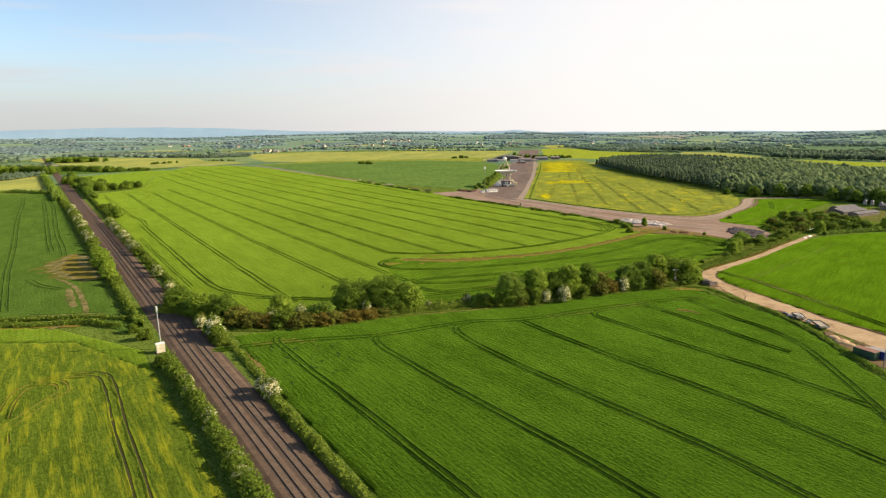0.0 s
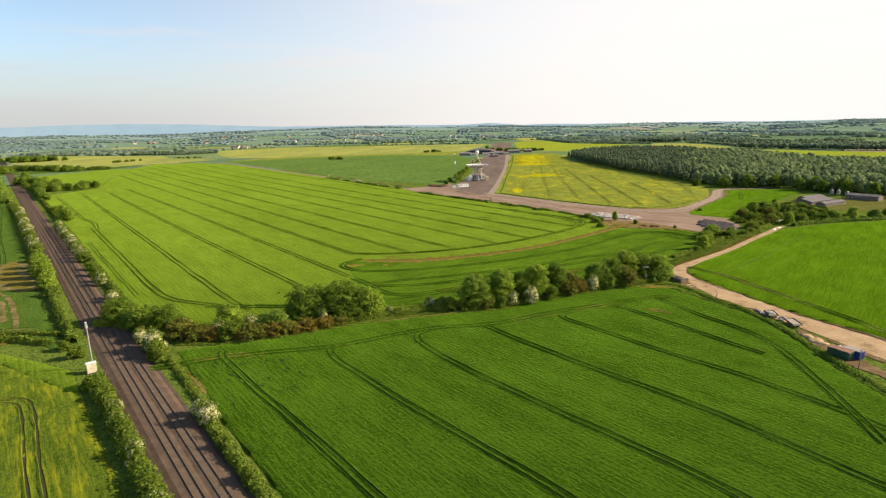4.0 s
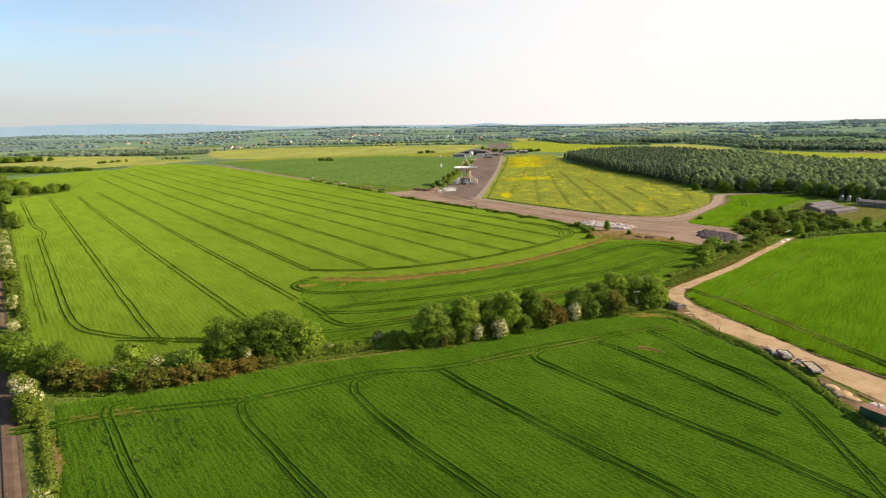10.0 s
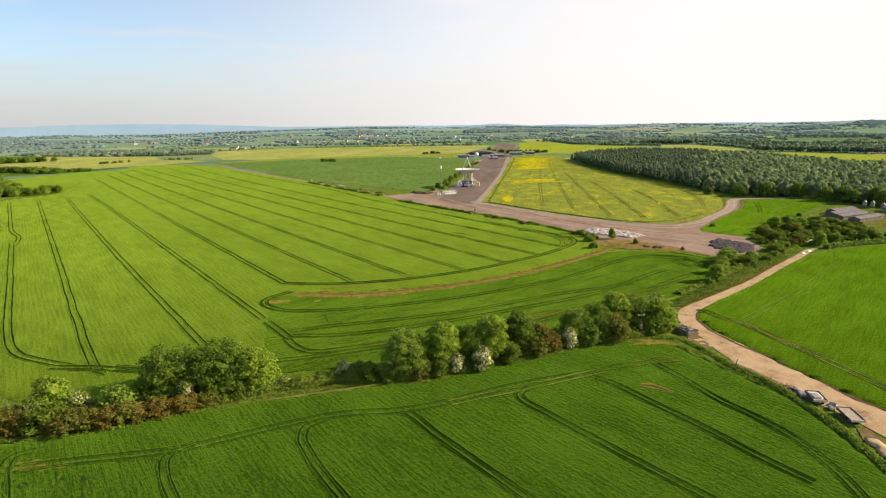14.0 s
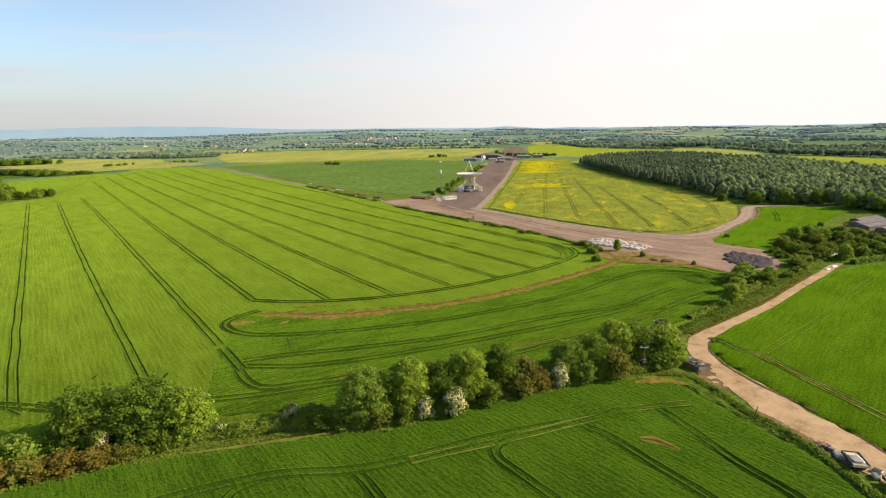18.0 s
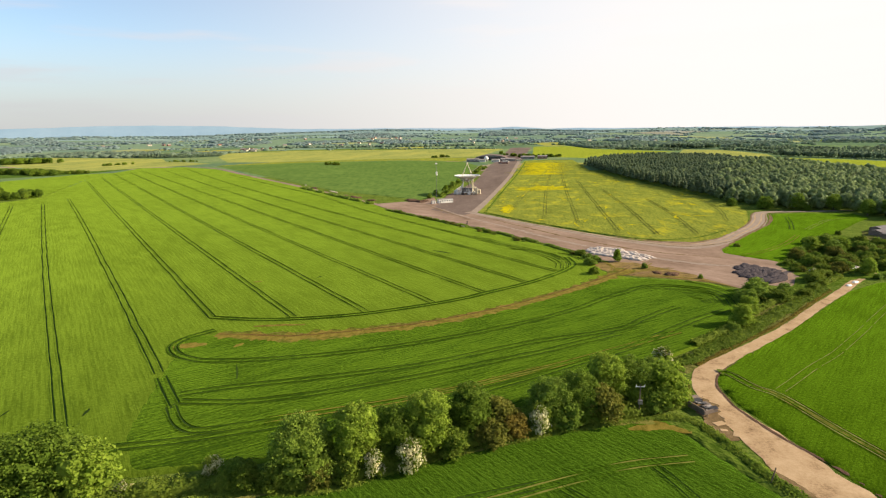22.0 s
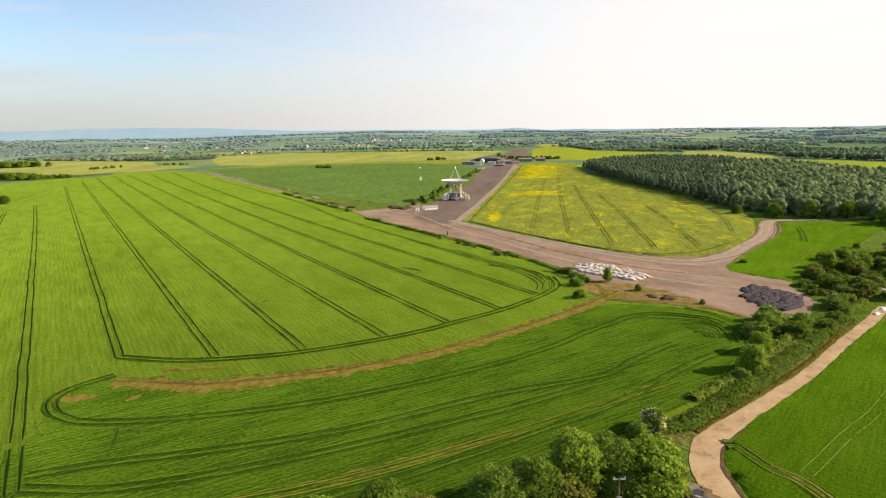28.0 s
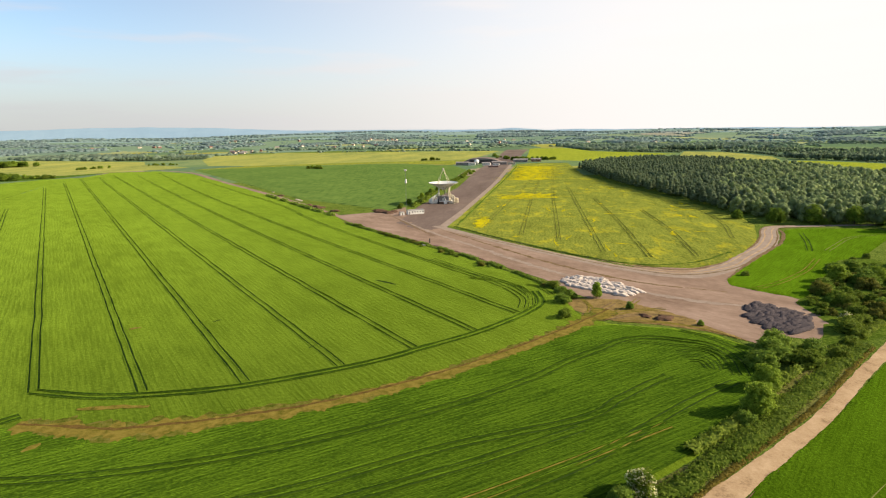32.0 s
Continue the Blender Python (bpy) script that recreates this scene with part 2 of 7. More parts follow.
def leaf(name, dark, light, glow=0.48, spread=0.5, patch=0.0):
    """Foliage: each small piece has its own shade, light shines through it."""
    m, nt, nodes, links, bsdf = material(name)
    geo, info = nodes.new("ShaderNodeNewGeometry"), nodes.new("ShaderNodeObjectInfo")
    clump = noise_node(nt, mapped(nt, 1.9), 1.0, 3.0, 0.6)
    f = maths(nt, "ADD", maths(nt, "MULTIPLY", geo.outputs["Random Per Island"], spread), maths(nt, "MULTIPLY", clump, 1 - spread))
    f = maths(nt, "ADD", maths(nt, "MULTIPLY", f, 0.8), maths(nt, "MULTIPLY", info.outputs["Random"], 0.2))
    if patch:
        stand = noise_node(nt, mapped(nt, 34.0), 1.0, 3.0, 0.6)
        f = maths(nt, "ADD", f, maths(nt, "MULTIPLY", maths(nt, "SUBTRACT", stand, 0.5), patch))
    col = ramp(nt, f, [(0.2, dark), (0.8, light)])
    links.new(col, bsdf.inputs["Base Color"])
    bsdf.inputs["Roughness"].default_value = 0.7
    bsdf.inputs["Specular IOR Level"].default_value = 0.04
    tr, mix = nodes.new("ShaderNodeBsdfTranslucent"), nodes.new("ShaderNodeMixShader")
    links.new(col, tr.inputs["Color"])
    mix.inputs[0].default_value = glow
    links.new(bsdf.outputs[0], mix.inputs[1])
    links.new(tr.outputs[0], mix.inputs[2])
    links.new(mix.outputs[0], nodes["Material Output"].inputs["Surface"])
    return m


def plain(name, colour, rough=0.6, metal=0.0, wear=0.25, size=1.2, relief=0.01):
    """Painted or bare stuff with stains at two sizes."""
    m, nt, nodes, links, bsdf = material(name)
    a = noise_node(nt, mapped(nt, size), 1.0, 5.0, 0.65)
    b = noise_node(nt, mapped(nt, size * 0.12), 1.0, 3.0, 0.6)
    f = maths(nt, "ADD", maths(nt, "MULTIPLY", a, 0.7), maths(nt, "MULTIPLY", b, 0.3))
    low = tuple(c * (1 - wear) for c in colour)
    high = tuple(min(1.0, c * (1 + 0.4 * wear)) for c in colour)
    links.new(ramp(nt, f, [(0.35, low), (0.62, high)]), bsdf.inputs["Base Color"])
    bsdf.inputs["Roughness"].default_value, bsdf.inputs["Metallic"].default_value = rough, metal
    bump(nt, b, bsdf, 0.4, relief)
    return m


CROP_TURN = math.atan2(0.575, 0.818)                # the drilling runs this way, from +y towards -x
M_wheat = crop("young_cereal_bright", (0.012, 0.022, 0.002), (0.031, 0.046, 0.004), CROP_TURN, rows=0.6, streak=0.5, sheen=1.0, drill=22.0, grain=0.7, tint_gain=6.0, lines=5.2, gloss=0.23)
M_wheat_head = crop("young_cereal_headland", (0.012, 0.030, 0.003), (0.034, 0.060, 0.004), radians(-61), rows=0.6, streak=0.6, sheen=0.66, drill=16.0, grain=0.5, lines=4.0)
M_wheat_near = crop("young_cereal_deep", (0.019, 0.042, 0.003), (0.038, 0.073, 0.005), radians(36), rows=0.6, blotch=16, streak=0.52, sheen=0.56, drill=8.0, grain=0.5, relief=0.5, lines=4.0)
M_lodged = crop("lodged_cereal", (0.022, 0.046, 0.004), (0.054, 0.088, 0.010), radians(-30), rows=0.6, blotch=6, streak=0.4, sheen=0.4, drill=5.0, grain=0.5, relief=0.6)
M_wheat_east = crop("young_cereal_smooth", (0.028, 0.056, 0.002), (0.037, 0.070, 0.003), radians(-42), rows=0.6, streak=0.5, sheen=0.60, drill=20.0, grain=0.5)
M_pasture = crop("pasture_green", (0.034, 0.068, 0.010), (0.066, 0.108, 0.016), CROP_TURN, rows=1.5, streak=0.3)
M_rape_left = crop("sparse_rape", (0.036, 0.062, 0.006), (0.074, 0.100, 0.010), radians(36), (0.160, 0.166, 0.010), (0.49, 0.61), (1.9, 9.0), rows=0.9, streak=0.5, drill=8.0, sheen=0.25, grain=0.7)
M_blue_green = crop("blue_green_cereal", (0.050, 0.094, 0.021), (0.094, 0.142, 0.030), radians(-9), rows=2.0, drill=9.0, streak=0.75)
M_rape = crop("rape_in_flower", (0.068, 0.084, 0.013), (0.128, 0.140, 0.021), radians(-9), (0.26, 0.230, 0.012), (0.53, 0.64), (15.0, 1.8), rows=1.8, sheen=0.25, streak=0.4, grain=1.2)
# far rape: the added blue and pale tone carry some distance haze
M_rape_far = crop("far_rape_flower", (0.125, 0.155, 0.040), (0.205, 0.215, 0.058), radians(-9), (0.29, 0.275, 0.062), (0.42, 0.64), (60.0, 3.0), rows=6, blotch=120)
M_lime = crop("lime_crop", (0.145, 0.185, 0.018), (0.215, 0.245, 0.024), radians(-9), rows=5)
M_grass = crop("rough_grass", (0.045, 0.080, 0.010), (0.110, 0.142, 0.024), 0.6, rows=2.5, blotch=24, streak=0.2, relief=0.5)
M_rut = soil("wheel_rut", [(0.3, (0.010, 0.026, 0.003)), (0.7, (0.034, 0.058, 0.008))], 2.0)
M_rut_dry = soil("dry_wheel_rut", [(0.35, (0.075, 0.090, 0.010)), (0.7, (0.225, 0.195, 0.050))], 2.0)
M_rut_straw = soil("straw_wheel_rut", [(0.35, (0.080, 0.105, 0.014)), (0.7, (0.23, 0.212, 0.072))], 2.0)
# darker tone than wheel_rut, on the same rut profile
M_rut_dark = soil("dark_wheel_rut", [(0.3, (0.005, 0.016, 0.002)), (0.7, (0.018, 0.038, 0.004))], 2.0)
M_rut_soil = soil("brown_wheel_rut", [(0.3, (0.030, 0.030, 0.010)), (0.7, (0.075, 0.062, 0.026))], 2.0)
M_thin = soil("thin_yellow_crop", [(0.38, (0.040, 0.056, 0.004)), (0.5, (0.100, 0.102, 0.012)), (0.68, (0.195, 0.152, 0.042))], 1.6, 0.10)
M_worn = soil("worn_brown_soil", [(0.35, (0.060, 0.040, 0.010)), (0.7, (0.16, 0.095, 0.024))], 1.6, 0.10)
M_earth = soil("mixed_brown_earth", [(0.40, (0.050, 0.075, 0.012)), (0.50, (0.150, 0.120, 0.040)), (0.64, (0.27, 0.205, 0.095))], 4.5, 0.12)
M_churned = soil("churned_brown_earth", [(0.36, (0.090, 0.068, 0.022)), (0.5, (0.195, 0.132, 0.044)), (0.70, (0.30, 0.205, 0.078))], 3.0, 0.12)
M_rut_rape = soil("rape_wheel_rut", [(0.3, (0.050, 0.066, 0.008)), (0.7, (0.115, 0.112, 0.026))], 2.0)
M_dirt = soil("dark_trodden_dirt", [(0.3, (0.075, 0.050, 0.022)), (0.5, (0.15, 0.100, 0.048)), (0.75, (0.28, 0.20, 0.105))], 3.0, 0.10)
M_path = soil("bare_earth_path", [(0.36, (0.066, 0.068, 0.007)), (0.48, (0.150, 0.116, 0.018)), (0.72, (0.250, 0.190, 0.040))], 2.2)
M_lane = soil("stone_lane", [(0.34, (0.17, 0.105, 0.055)), (0.46, (0.34, 0.230, 0.125)), (0.70, (0.49, 0.350, 0.205))], 6.0)
M_hard = soil("old_airfield_hardstanding", [(0.30, (0.135, 0.088, 0.058)), (0.5, (0.240, 0.163, 0.115)), (0.70, (0.35, 0.250, 0.185))], 14.0, turn=radians(42), stretch=(1, 2.6, 1))
M_runway = soil("weathered_runway", [(0.28, (0.098, 0.070, 0.054)), (0.5, (0.145, 0.106, 0.084)), (0.75, (0.205, 0.155, 0.124))], 22.0, turn=radians(-9), stretch=(1, 4, 1))
M_tarmac = soil("pale_tarmac_road", [(0.3, (0.205, 0.152, 0.112)), (0.7, (0.33, 0.260, 0.200))], 5.0)
M_spoil = soil("turned_soil", [(0.3, (0.06, 0.032, 0.020)), (0.7, (0.14, 0.085, 0.055))], 3.0, 0.3)
M_ballast = soil("railway_ballast", [(0.3, (0.075, 0.050, 0.034)), (0.7, (0.165, 0.112, 0.076))], 2.5, 0.08)
M_cess = soil("railway_cess", [(0.3, (0.050, 0.036, 0.024)), (0.7, (0.115, 0.084, 0.056))], 4.0, 0.08)
M_sleeper = plain("concrete_sleeper", (0.118, 0.083, 0.054), 0.9, 0, 0.5, 1.5)
M_rail = plain("rusty_rail", (0.050, 0.031, 0.021), 0.6, 0.2, 0.4)
M_oak = leaf("broad_leaves", (0.078, 0.132, 0.013), (0.190, 0.270, 0.032))
M_maple = leaf("yellow_green_leaves", (0.132, 0.208, 0.018), (0.318, 0.412, 0.048))
M_dark_leaf = leaf("dark_leaves", (0.098, 0.165, 0.020), (0.250, 0.338, 0.045))
M_rust = leaf("reddish_young_leaves", (0.118, 0.104, 0.017), (0.262, 0.198, 0.036))
M_bloom = leaf("cream_blossom", (0.60, 0.55, 0.26), (0.88, 0.83, 0.54), 0.5)
M_olive = leaf("olive_brown_leaves", (0.095, 0.112, 0.016), (0.255, 0.245, 0.044))
M_hedge = leaf("hedge_leaves", (0.088, 0.140, 0.013), (0.228, 0.285, 0.038))
# woodland_leaves: lifted, bluish tones carry a little of the haze
M_wood = leaf("woodland_leaves", (0.102, 0.146, 0.086), (0.196, 0.246, 0.124), 0.6, 0.3, 1.4)
M_broad_wood = leaf("broadleaf_wood", (0.150, 0.208, 0.104), (0.325, 0.395, 0.162), 0.62, 0.3, 1.4)
# haze is put into these three leaf tones, paler and bluer with range
M_haze_wood = leaf("hazed_woods", (0.260, 0.350, 0.250), (0.375, 0.460, 0.320), 0.72, 0.3)
M_copse = leaf("hazed_copse_leaves", (0.185, 0.252, 0.165), (0.310, 0.390, 0.225), 0.70)
M_haze_far_wood = leaf("hazed_far_woods", (0.340, 0.440, 0.420), (0.410, 0.510, 0.470), 0.74, 0.3)
M_bark = plain("bark", (0.075, 0.055, 0.040), 0.95, 0, 0.5, 0.6, 0.05)
M_white = plain("white_paint", (0.72, 0.70, 0.63), 0.5, 0, 0.22, 3.0)
M_cream = plain("cream_paint", (0.60, 0.52, 0.36), 0.6, 0, 0.25, 2.0)
M_grey = plain("grey_steel", (0.22, 0.21, 0.20), 0.5, 0.4, 0.4, 1.0)
M_galv = plain("galvanised_steel", (0.34, 0.33, 0.31), 0.6, 0.2, 0.3, 1.0)
M_dark = plain("dark_steel", (0.045, 0.042, 0.040), 0.6, 0.2, 0.4, 1.0)
M_roof = plain("fibre_cement_roof", (0.26, 0.225, 0.20), 0.9, 0, 0.4, 4.0)
M_brick = plain("red_brick", (0.23, 0.11, 0.075), 0.9, 0, 0.35, 2.0)
M_sack = plain("white_sack", (0.50, 0.41, 0.33), 0.8, 0, 0.35, 1.5, 0.05)
M_muck = soil("dark_heap", [(0.3, (0.040, 0.034, 0.036)), (0.7, (0.092, 0.076, 0.076))], 1.6, 0.2)
M_blue = plain("blue_paint", (0.015, 0.035, 0.22), 0.45, 0, 0.3)
M_green = plain("green_paint", (0.025, 0.07, 0.035), 0.5, 0, 0.35)
M_rustroof = plain("rusty_sheet", (0.22, 0.095, 0.055), 0.8, 0.1, 0.45, 1.0)
M_timber = plain("grey_timber", (0.16, 0.12, 0.09), 0.9, 0, 0.4, 0.8)

# ---- the ground and its fields ----
LOW = -0.30                                          # bare ground; crops stand up to about 0

ring = [(60 + 4850 * math.cos(a), 4850 * math.sin(a)) for a in np.linspace(0, 2 * math.pi, 73)[:-1]]
v = [(60, 0, LOW)] + [(60 + r * (x - 60) / 4850, r * y / 4850, LOW) for r in (300, 1200, 2600, 4850) for x, y in ring]
f = [(0, 1 + i, 1 + (i + 1) % 72) for i in range(72)]
for k in range(3):
    f += [(1 + k * 72 + i, 1 + (k + 1) * 72 + i, 1 + (k + 1) * 72 + (i + 1) % 72, 1 + k * 72 + (i + 1) % 72) for i in range(72)]
tagged(new("ground", link_mesh("ground", v, f, M_grass)), "rough green grassland running to the horizon", "ground", kind="structure")


def sheet(name, poly, cell, turn, mat, label, category="field", top=0.0, amp=0.05, size=9.0, seed=1, drop=0.28, parent=None):
    """Ground cover with an uneven top, whose rim falls to the ground."""
    c, s = math.cos(turn), math.sin(turn)
    spin = np.array([[c, s], [-s, c]])
    q = np.asarray(poly, float) @ spin.T
    lo, hi = q.min(0) - cell, q.max(0) + cell
    gx, gy = np.arange(lo[0], hi[0] + cell, cell), np.arange(lo[1], hi[1] + cell, cell)
    nx, ny = len(gx), len(gy)
    p = np.stack(np.meshgrid(gx, gy), -1).reshape(-1, 2)
    within = inside(p, q)
    i = (np.arange(ny - 1)[:, None] * nx + np.arange(nx - 1)[None]).ravel()
    f = np.stack([i, i + 1, i + 1 + nx, i + nx], 1)
    f = f[within[f].any(1)]
    used = np.zeros(len(p), bool)
    used[f] = True
    rim = used & ~within
    p[rim] = to_edge(p[rim], q)[0]
    z = top + amp * (wave(p[:, 0], p[:, 1], size, seed) + 0.5 * np.random.default_rng(seed).uniform(-1, 1, len(p)))
    z[rim] = top - drop
    at = np.cumsum(used) - 1
    w = p @ spin
    me = link_mesh(name, np.c_[w, z][used], at[f], mat, smooth=True)
    if parent:
        return child(name, me, parent, label)
    return tagged(new(name, me), label, category, kind="structure")


def ribbon(name, line, width, mat, z, label, category, step=2.0, ragged=0.15, seed=1, parent=None, cells=4):
    """A strip of surface along a line, with uneven edges. width: one, or one for each point."""
    step = min(step, 0.7) if ragged > 0.3 else step
    l = curve(line, step)
    if isinstance(width, (list, tuple)):
        at = np.r_[0, np.cumsum(np.hypot(*np.diff(np.asarray(line, float), axis=0).T))]
        w = np.interp(np.linspace(0, 1, len(l)), at / at[-1], width)
    else:
        w = np.full(len(l), width)
    r = np.random.default_rng(seed)
    n = sides(l)
    u = np.linspace(-0.5, 0.5, cells + 1)
    edge = 1 + ragged * np.stack([0.8 * wave(l[:, 0] + 31 * k, l[:, 1], 9.0, seed + k) + 0.5 * wave(l[:, 0], l[:, 1] + 17 * k, 2.6, seed + 7 + k) + 0.12 * r.uniform(-1, 1, len(l)) for k in range(2)], 1)
    edge = np.maximum(edge, 0.08)
    rows = []
    for k, a in enumerate(u):
        e = edge[:, 0] if a < 0 else edge[:, 1]
        rows.append(np.c_[l + n * (w * a * e)[:, None], np.full(len(l), z) + r.uniform(-0.008, 0.008, len(l)) - (0.015 if k in (0, cells) else 0)])
    v = np.stack(rows, 1).reshape(-1, 3)
    i = (np.arange(len(l) - 1)[:, None] * (cells + 1) + np.arange(cells)[None]).ravel()
    me = link_mesh(name, v, np.stack([i, i + 1, i + cells + 2, i + cells + 1], 1), mat, smooth=True)
    if parent:
        return child(name, me, parent, label)
    return tagged(new(name, me), label, category, kind="structure")


RUT = ((-0.62, 0.03), (-0.28, 0.13), (-0.16, 0.045), (0.16, 0.045), (0.28, 0.13), (0.62, 0.03))


def wheel_tracks(field, line, gauge=1.9, step=3.0, crop_mat=None, rut_mat=None, scale=1.08, top=0.0):
    """A pair of ruts pressed into the crop, with banks of standing crop beside them."""
    l = curve(line, step)
    n = sides(l)
    l = l + n * (0.16 * wave(l[:, 0], l[:, 1], 34.0, len(l)))[:, None]
    v, f, idx = [], [], []
    for side in (-0.5, 0.5):
        base, k = sum(len(a) for a in v), len(RUT)
        wide = scale * (1 + 0.30 * wave(l[:, 0], l[:, 1], 11.0, len(l) + 3))
        deep = np.clip(1 + 0.4 * wave(l[:, 0], l[:, 1], 23.0, len(l) + 5), 0.5, 1.4)
        rows = [np.c_[l + n * (gauge * side * scale + u * wide)[:, None], top + h * scale * (deep if h > 0.08 else np.ones(len(l)))] for u, h in RUT]
        v.append(np.stack(rows, 1).reshape(-1, 3))
        i = (np.arange(len(l) - 1)[:, None] * k + np.arange(k - 1)[None])
        q = np.stack([i, i + 1, i + k + 1, i + k], -1).reshape(-1, 4) + base
        f.append(q)
        idx.append(np.tile([0, 0, 1, 0, 0], len(l) - 1))
    me = link_mesh("wheel_track", np.vstack(v), np.vstack(f), [crop_mat, rut_mat or M_rut], np.concatenate(idx))
    return child("wheel_track", me, field, "pair of dark tractor wheel ruts in the crop")


# main bright field between railway, hedge, lane and airfield
RAIL0, RAILD = np.array([-26.35, 88.47]), np.array([-0.5886, 0.8084])
RAILN = np.array([0.8084, 0.5886])


def by_rail(s, off):
    return tuple(RAIL0 + s * RAILD + off * RAILN)


main_poly = [by_rail(122, 9.5), (-88, 193), (-66, 182), (-42, 180), (-8, 190), (15, 194), (35, 198), (57, 207), (80, 219), (100, 233), (118, 245), (139, 262),
             (154, 279), (158, 296), (151, 308), (140, 314), (124, 318), (116, 330), (115, 350), (110, 368), (98, 388), (76, 423), (43, 468), (8, 518), (-8, 556),
             (-103, 705), (-330, 1040), (-420, 1120), (-497, 1110), (-480, 1000), (-440, 862), (-350, 650), (-372, 592), by_rail(560, 12), by_rail(300, 10.5)]
main_field = sheet("field_cereal_main", main_poly, 2.2, CROP_TURN, M_wheat, "bright green young cereal field with tractor tramlines", amp=0.015)
sheet("field_cereal_corner", [(-352, 652), (-440, 862), (-480, 1000), (-520, 980), by_rail(930, 16), by_rail(660, 15)], 6.0, CROP_TURN, M_wheat, "bright green crop behind a clump of trees", amp=0.04, top=-0.03)
headland_poly = [(-29, 262), (-6, 256.5), (4, 255.5), (25, 259.5), (48, 267.5), (74, 282.5), (101, 303.5), (112, 314.5), (124, 317), (139, 313), (150, 307), (156.5, 296), (153, 280), (139, 263.5), (118, 246.5), (100, 234.5), (80, 220.5), (57, 208.5), (35, 199.5), (15, 195.5), (-8, 192), (-16, 204), (-22, 230)]
sheet("field_cereal_headland", headland_poly, 1.8, radians(-61), M_wheat_head,
      "green cereal headland drilled along the field edge", top=0.06, amp=0.012, drop=0.08, seed=3)
N_TRAM, D_TRAM = np.array([0.818, 0.575]), np.array([-0.575, 0.818])


def tram(c, start, stop, hook=None):
    """A tramline of the main field at the offset c, from a near y to a far y."""
    a = [N_TRAM * c + D_TRAM * ((y - 0.575 * c) / 0.818) for y in (start, start + (stop - start) * 0.33, start + (stop - start) * 0.66, stop)]
    return ([np.array(h) for h in hook] if hook else []) + a


near_end = [230, 206, 202, 216, 277, 276, 280.5, 289.5, 301, 314, 330]
far_end = [380, 590, 600, 640, 930, 975, 1030, 1000, 1040, 1030, 1060]
offset = [48.4, 67.0, 90.6, 113.8, 136.6, 158.2, 179.8, 203.2, 225.0, 246.9, 268.6]
fan = [0, 0, -1, -4, 0, 0, 0, 0, 0, 9, 23]          # the eastern lines swing out towards their far ends
lean = [0, 0, 3.4, 1.4, 0, 0, 0, 0, 0, 0, 0]
for c, a, b, out, nearer in zip(offset, near_end, far_end, fan, lean):
    hook = {48.4: [(-66, 201.5), (-77, 206), (-88, 212.5)], 67.0: [(-38, 197.5), (-47, 198.5), (-54, 200.5)]}.get(c)
    line = tram(c, a, b, hook)
    line[-1] = line[-1] + N_TRAM * out
    line[-2] = line[-2] + N_TRAM * out * 0.3
    line[-4] = line[-4] + N_TRAM * nearer
    line[-3] = line[-3] + N_TRAM * nearer * 0.25
    fine = curve(line, 3.0)
    fine = fine[inside(fine, main_poly) & (to_edge(fine, main_poly)[1] > 6.0)]
    on = inside(fine, headland_poly)
    on[:-1] |= on[1:]                               # the two stretches meet
    if (~on).sum() > 2:
        wheel_tracks(main_field, fine[~on], crop_mat=M_wheat, rut_mat=M_rut_dark, step=5.0)
    if on.sum() > 2:
        wheel_tracks(main_field, fine[on], crop_mat=M_wheat_head, rut_mat=M_rut_dark, step=3.0, top=0.06)
# beside the railway trees, a line that sidesteps, and the outer lines towards the airfield
for line in ([(-199, 369.5), (-216, 397.5), (-237, 421), (-265, 459), (-353, 581)],
             [(98, 335), (99.7, 347), (93, 365), (75.5, 391), (58.8, 415.6), (-2.6, 509), (-30, 555), (-70, 628), (-152, 749), (-269, 925)],
             [(101, 333), (103.5, 347), (98.6, 364), (85.6, 382), (66, 412)]):
    wheel_tracks(main_field, line, crop_mat=M_wheat, rut_mat=M_rut_dark, step=4.0)
for line in ([(-70, 201), (-38, 197), (-8, 201), (15, 207), (35, 212), (57, 221), (84, 236), (99, 245), (113.4, 256), (122.4, 263.3), (131.8, 270.1), (141.4, 276)],
             [(-22, 265), (-28, 258), (-28.5, 251), (-22, 244), (-11, 241), (16, 244), (43, 252), (74, 267), (93, 279.6), (102, 287.5), (113.6, 296.7), (124, 304.3), (132.7, 305.3), (140, 302.6), (146.4, 298.6), (148.2, 289.4), (145.6, 279.2)],
             [(-12.3, 216.1), (-8.3, 210), (-5, 206.6), (-1.8, 205.4), (3.8, 206.6), (17.6, 210.4)],
             [(-13, 222), (-3, 225), (20, 230), (44, 237), (72, 250), (101.2, 260.1), (111, 268), (120.3, 275.2), (127, 279.9)],
             [(-11, 218), (6, 218), (28, 224), (51, 233), (78, 245), (100, 256)],
             [(-28, 277), (-12, 274), (2.7, 274.4), (21.7, 278.1), (41.7, 286), (56, 293.5), (65.3, 300.3), (80.8, 311.4), (91.6, 321.5), (99.4, 330), (106, 341), (106, 355)]):
    wheel_tracks(main_field, line, crop_mat=M_wheat_head, rut_mat=M_rut, step=2.0, top=0.055)
wheel_tracks(main_field, [(-102, 218), (-128.5, 254), (-180.5, 327)], crop_mat=M_wheat, rut_mat=M_rut, step=4.0, scale=0.7)
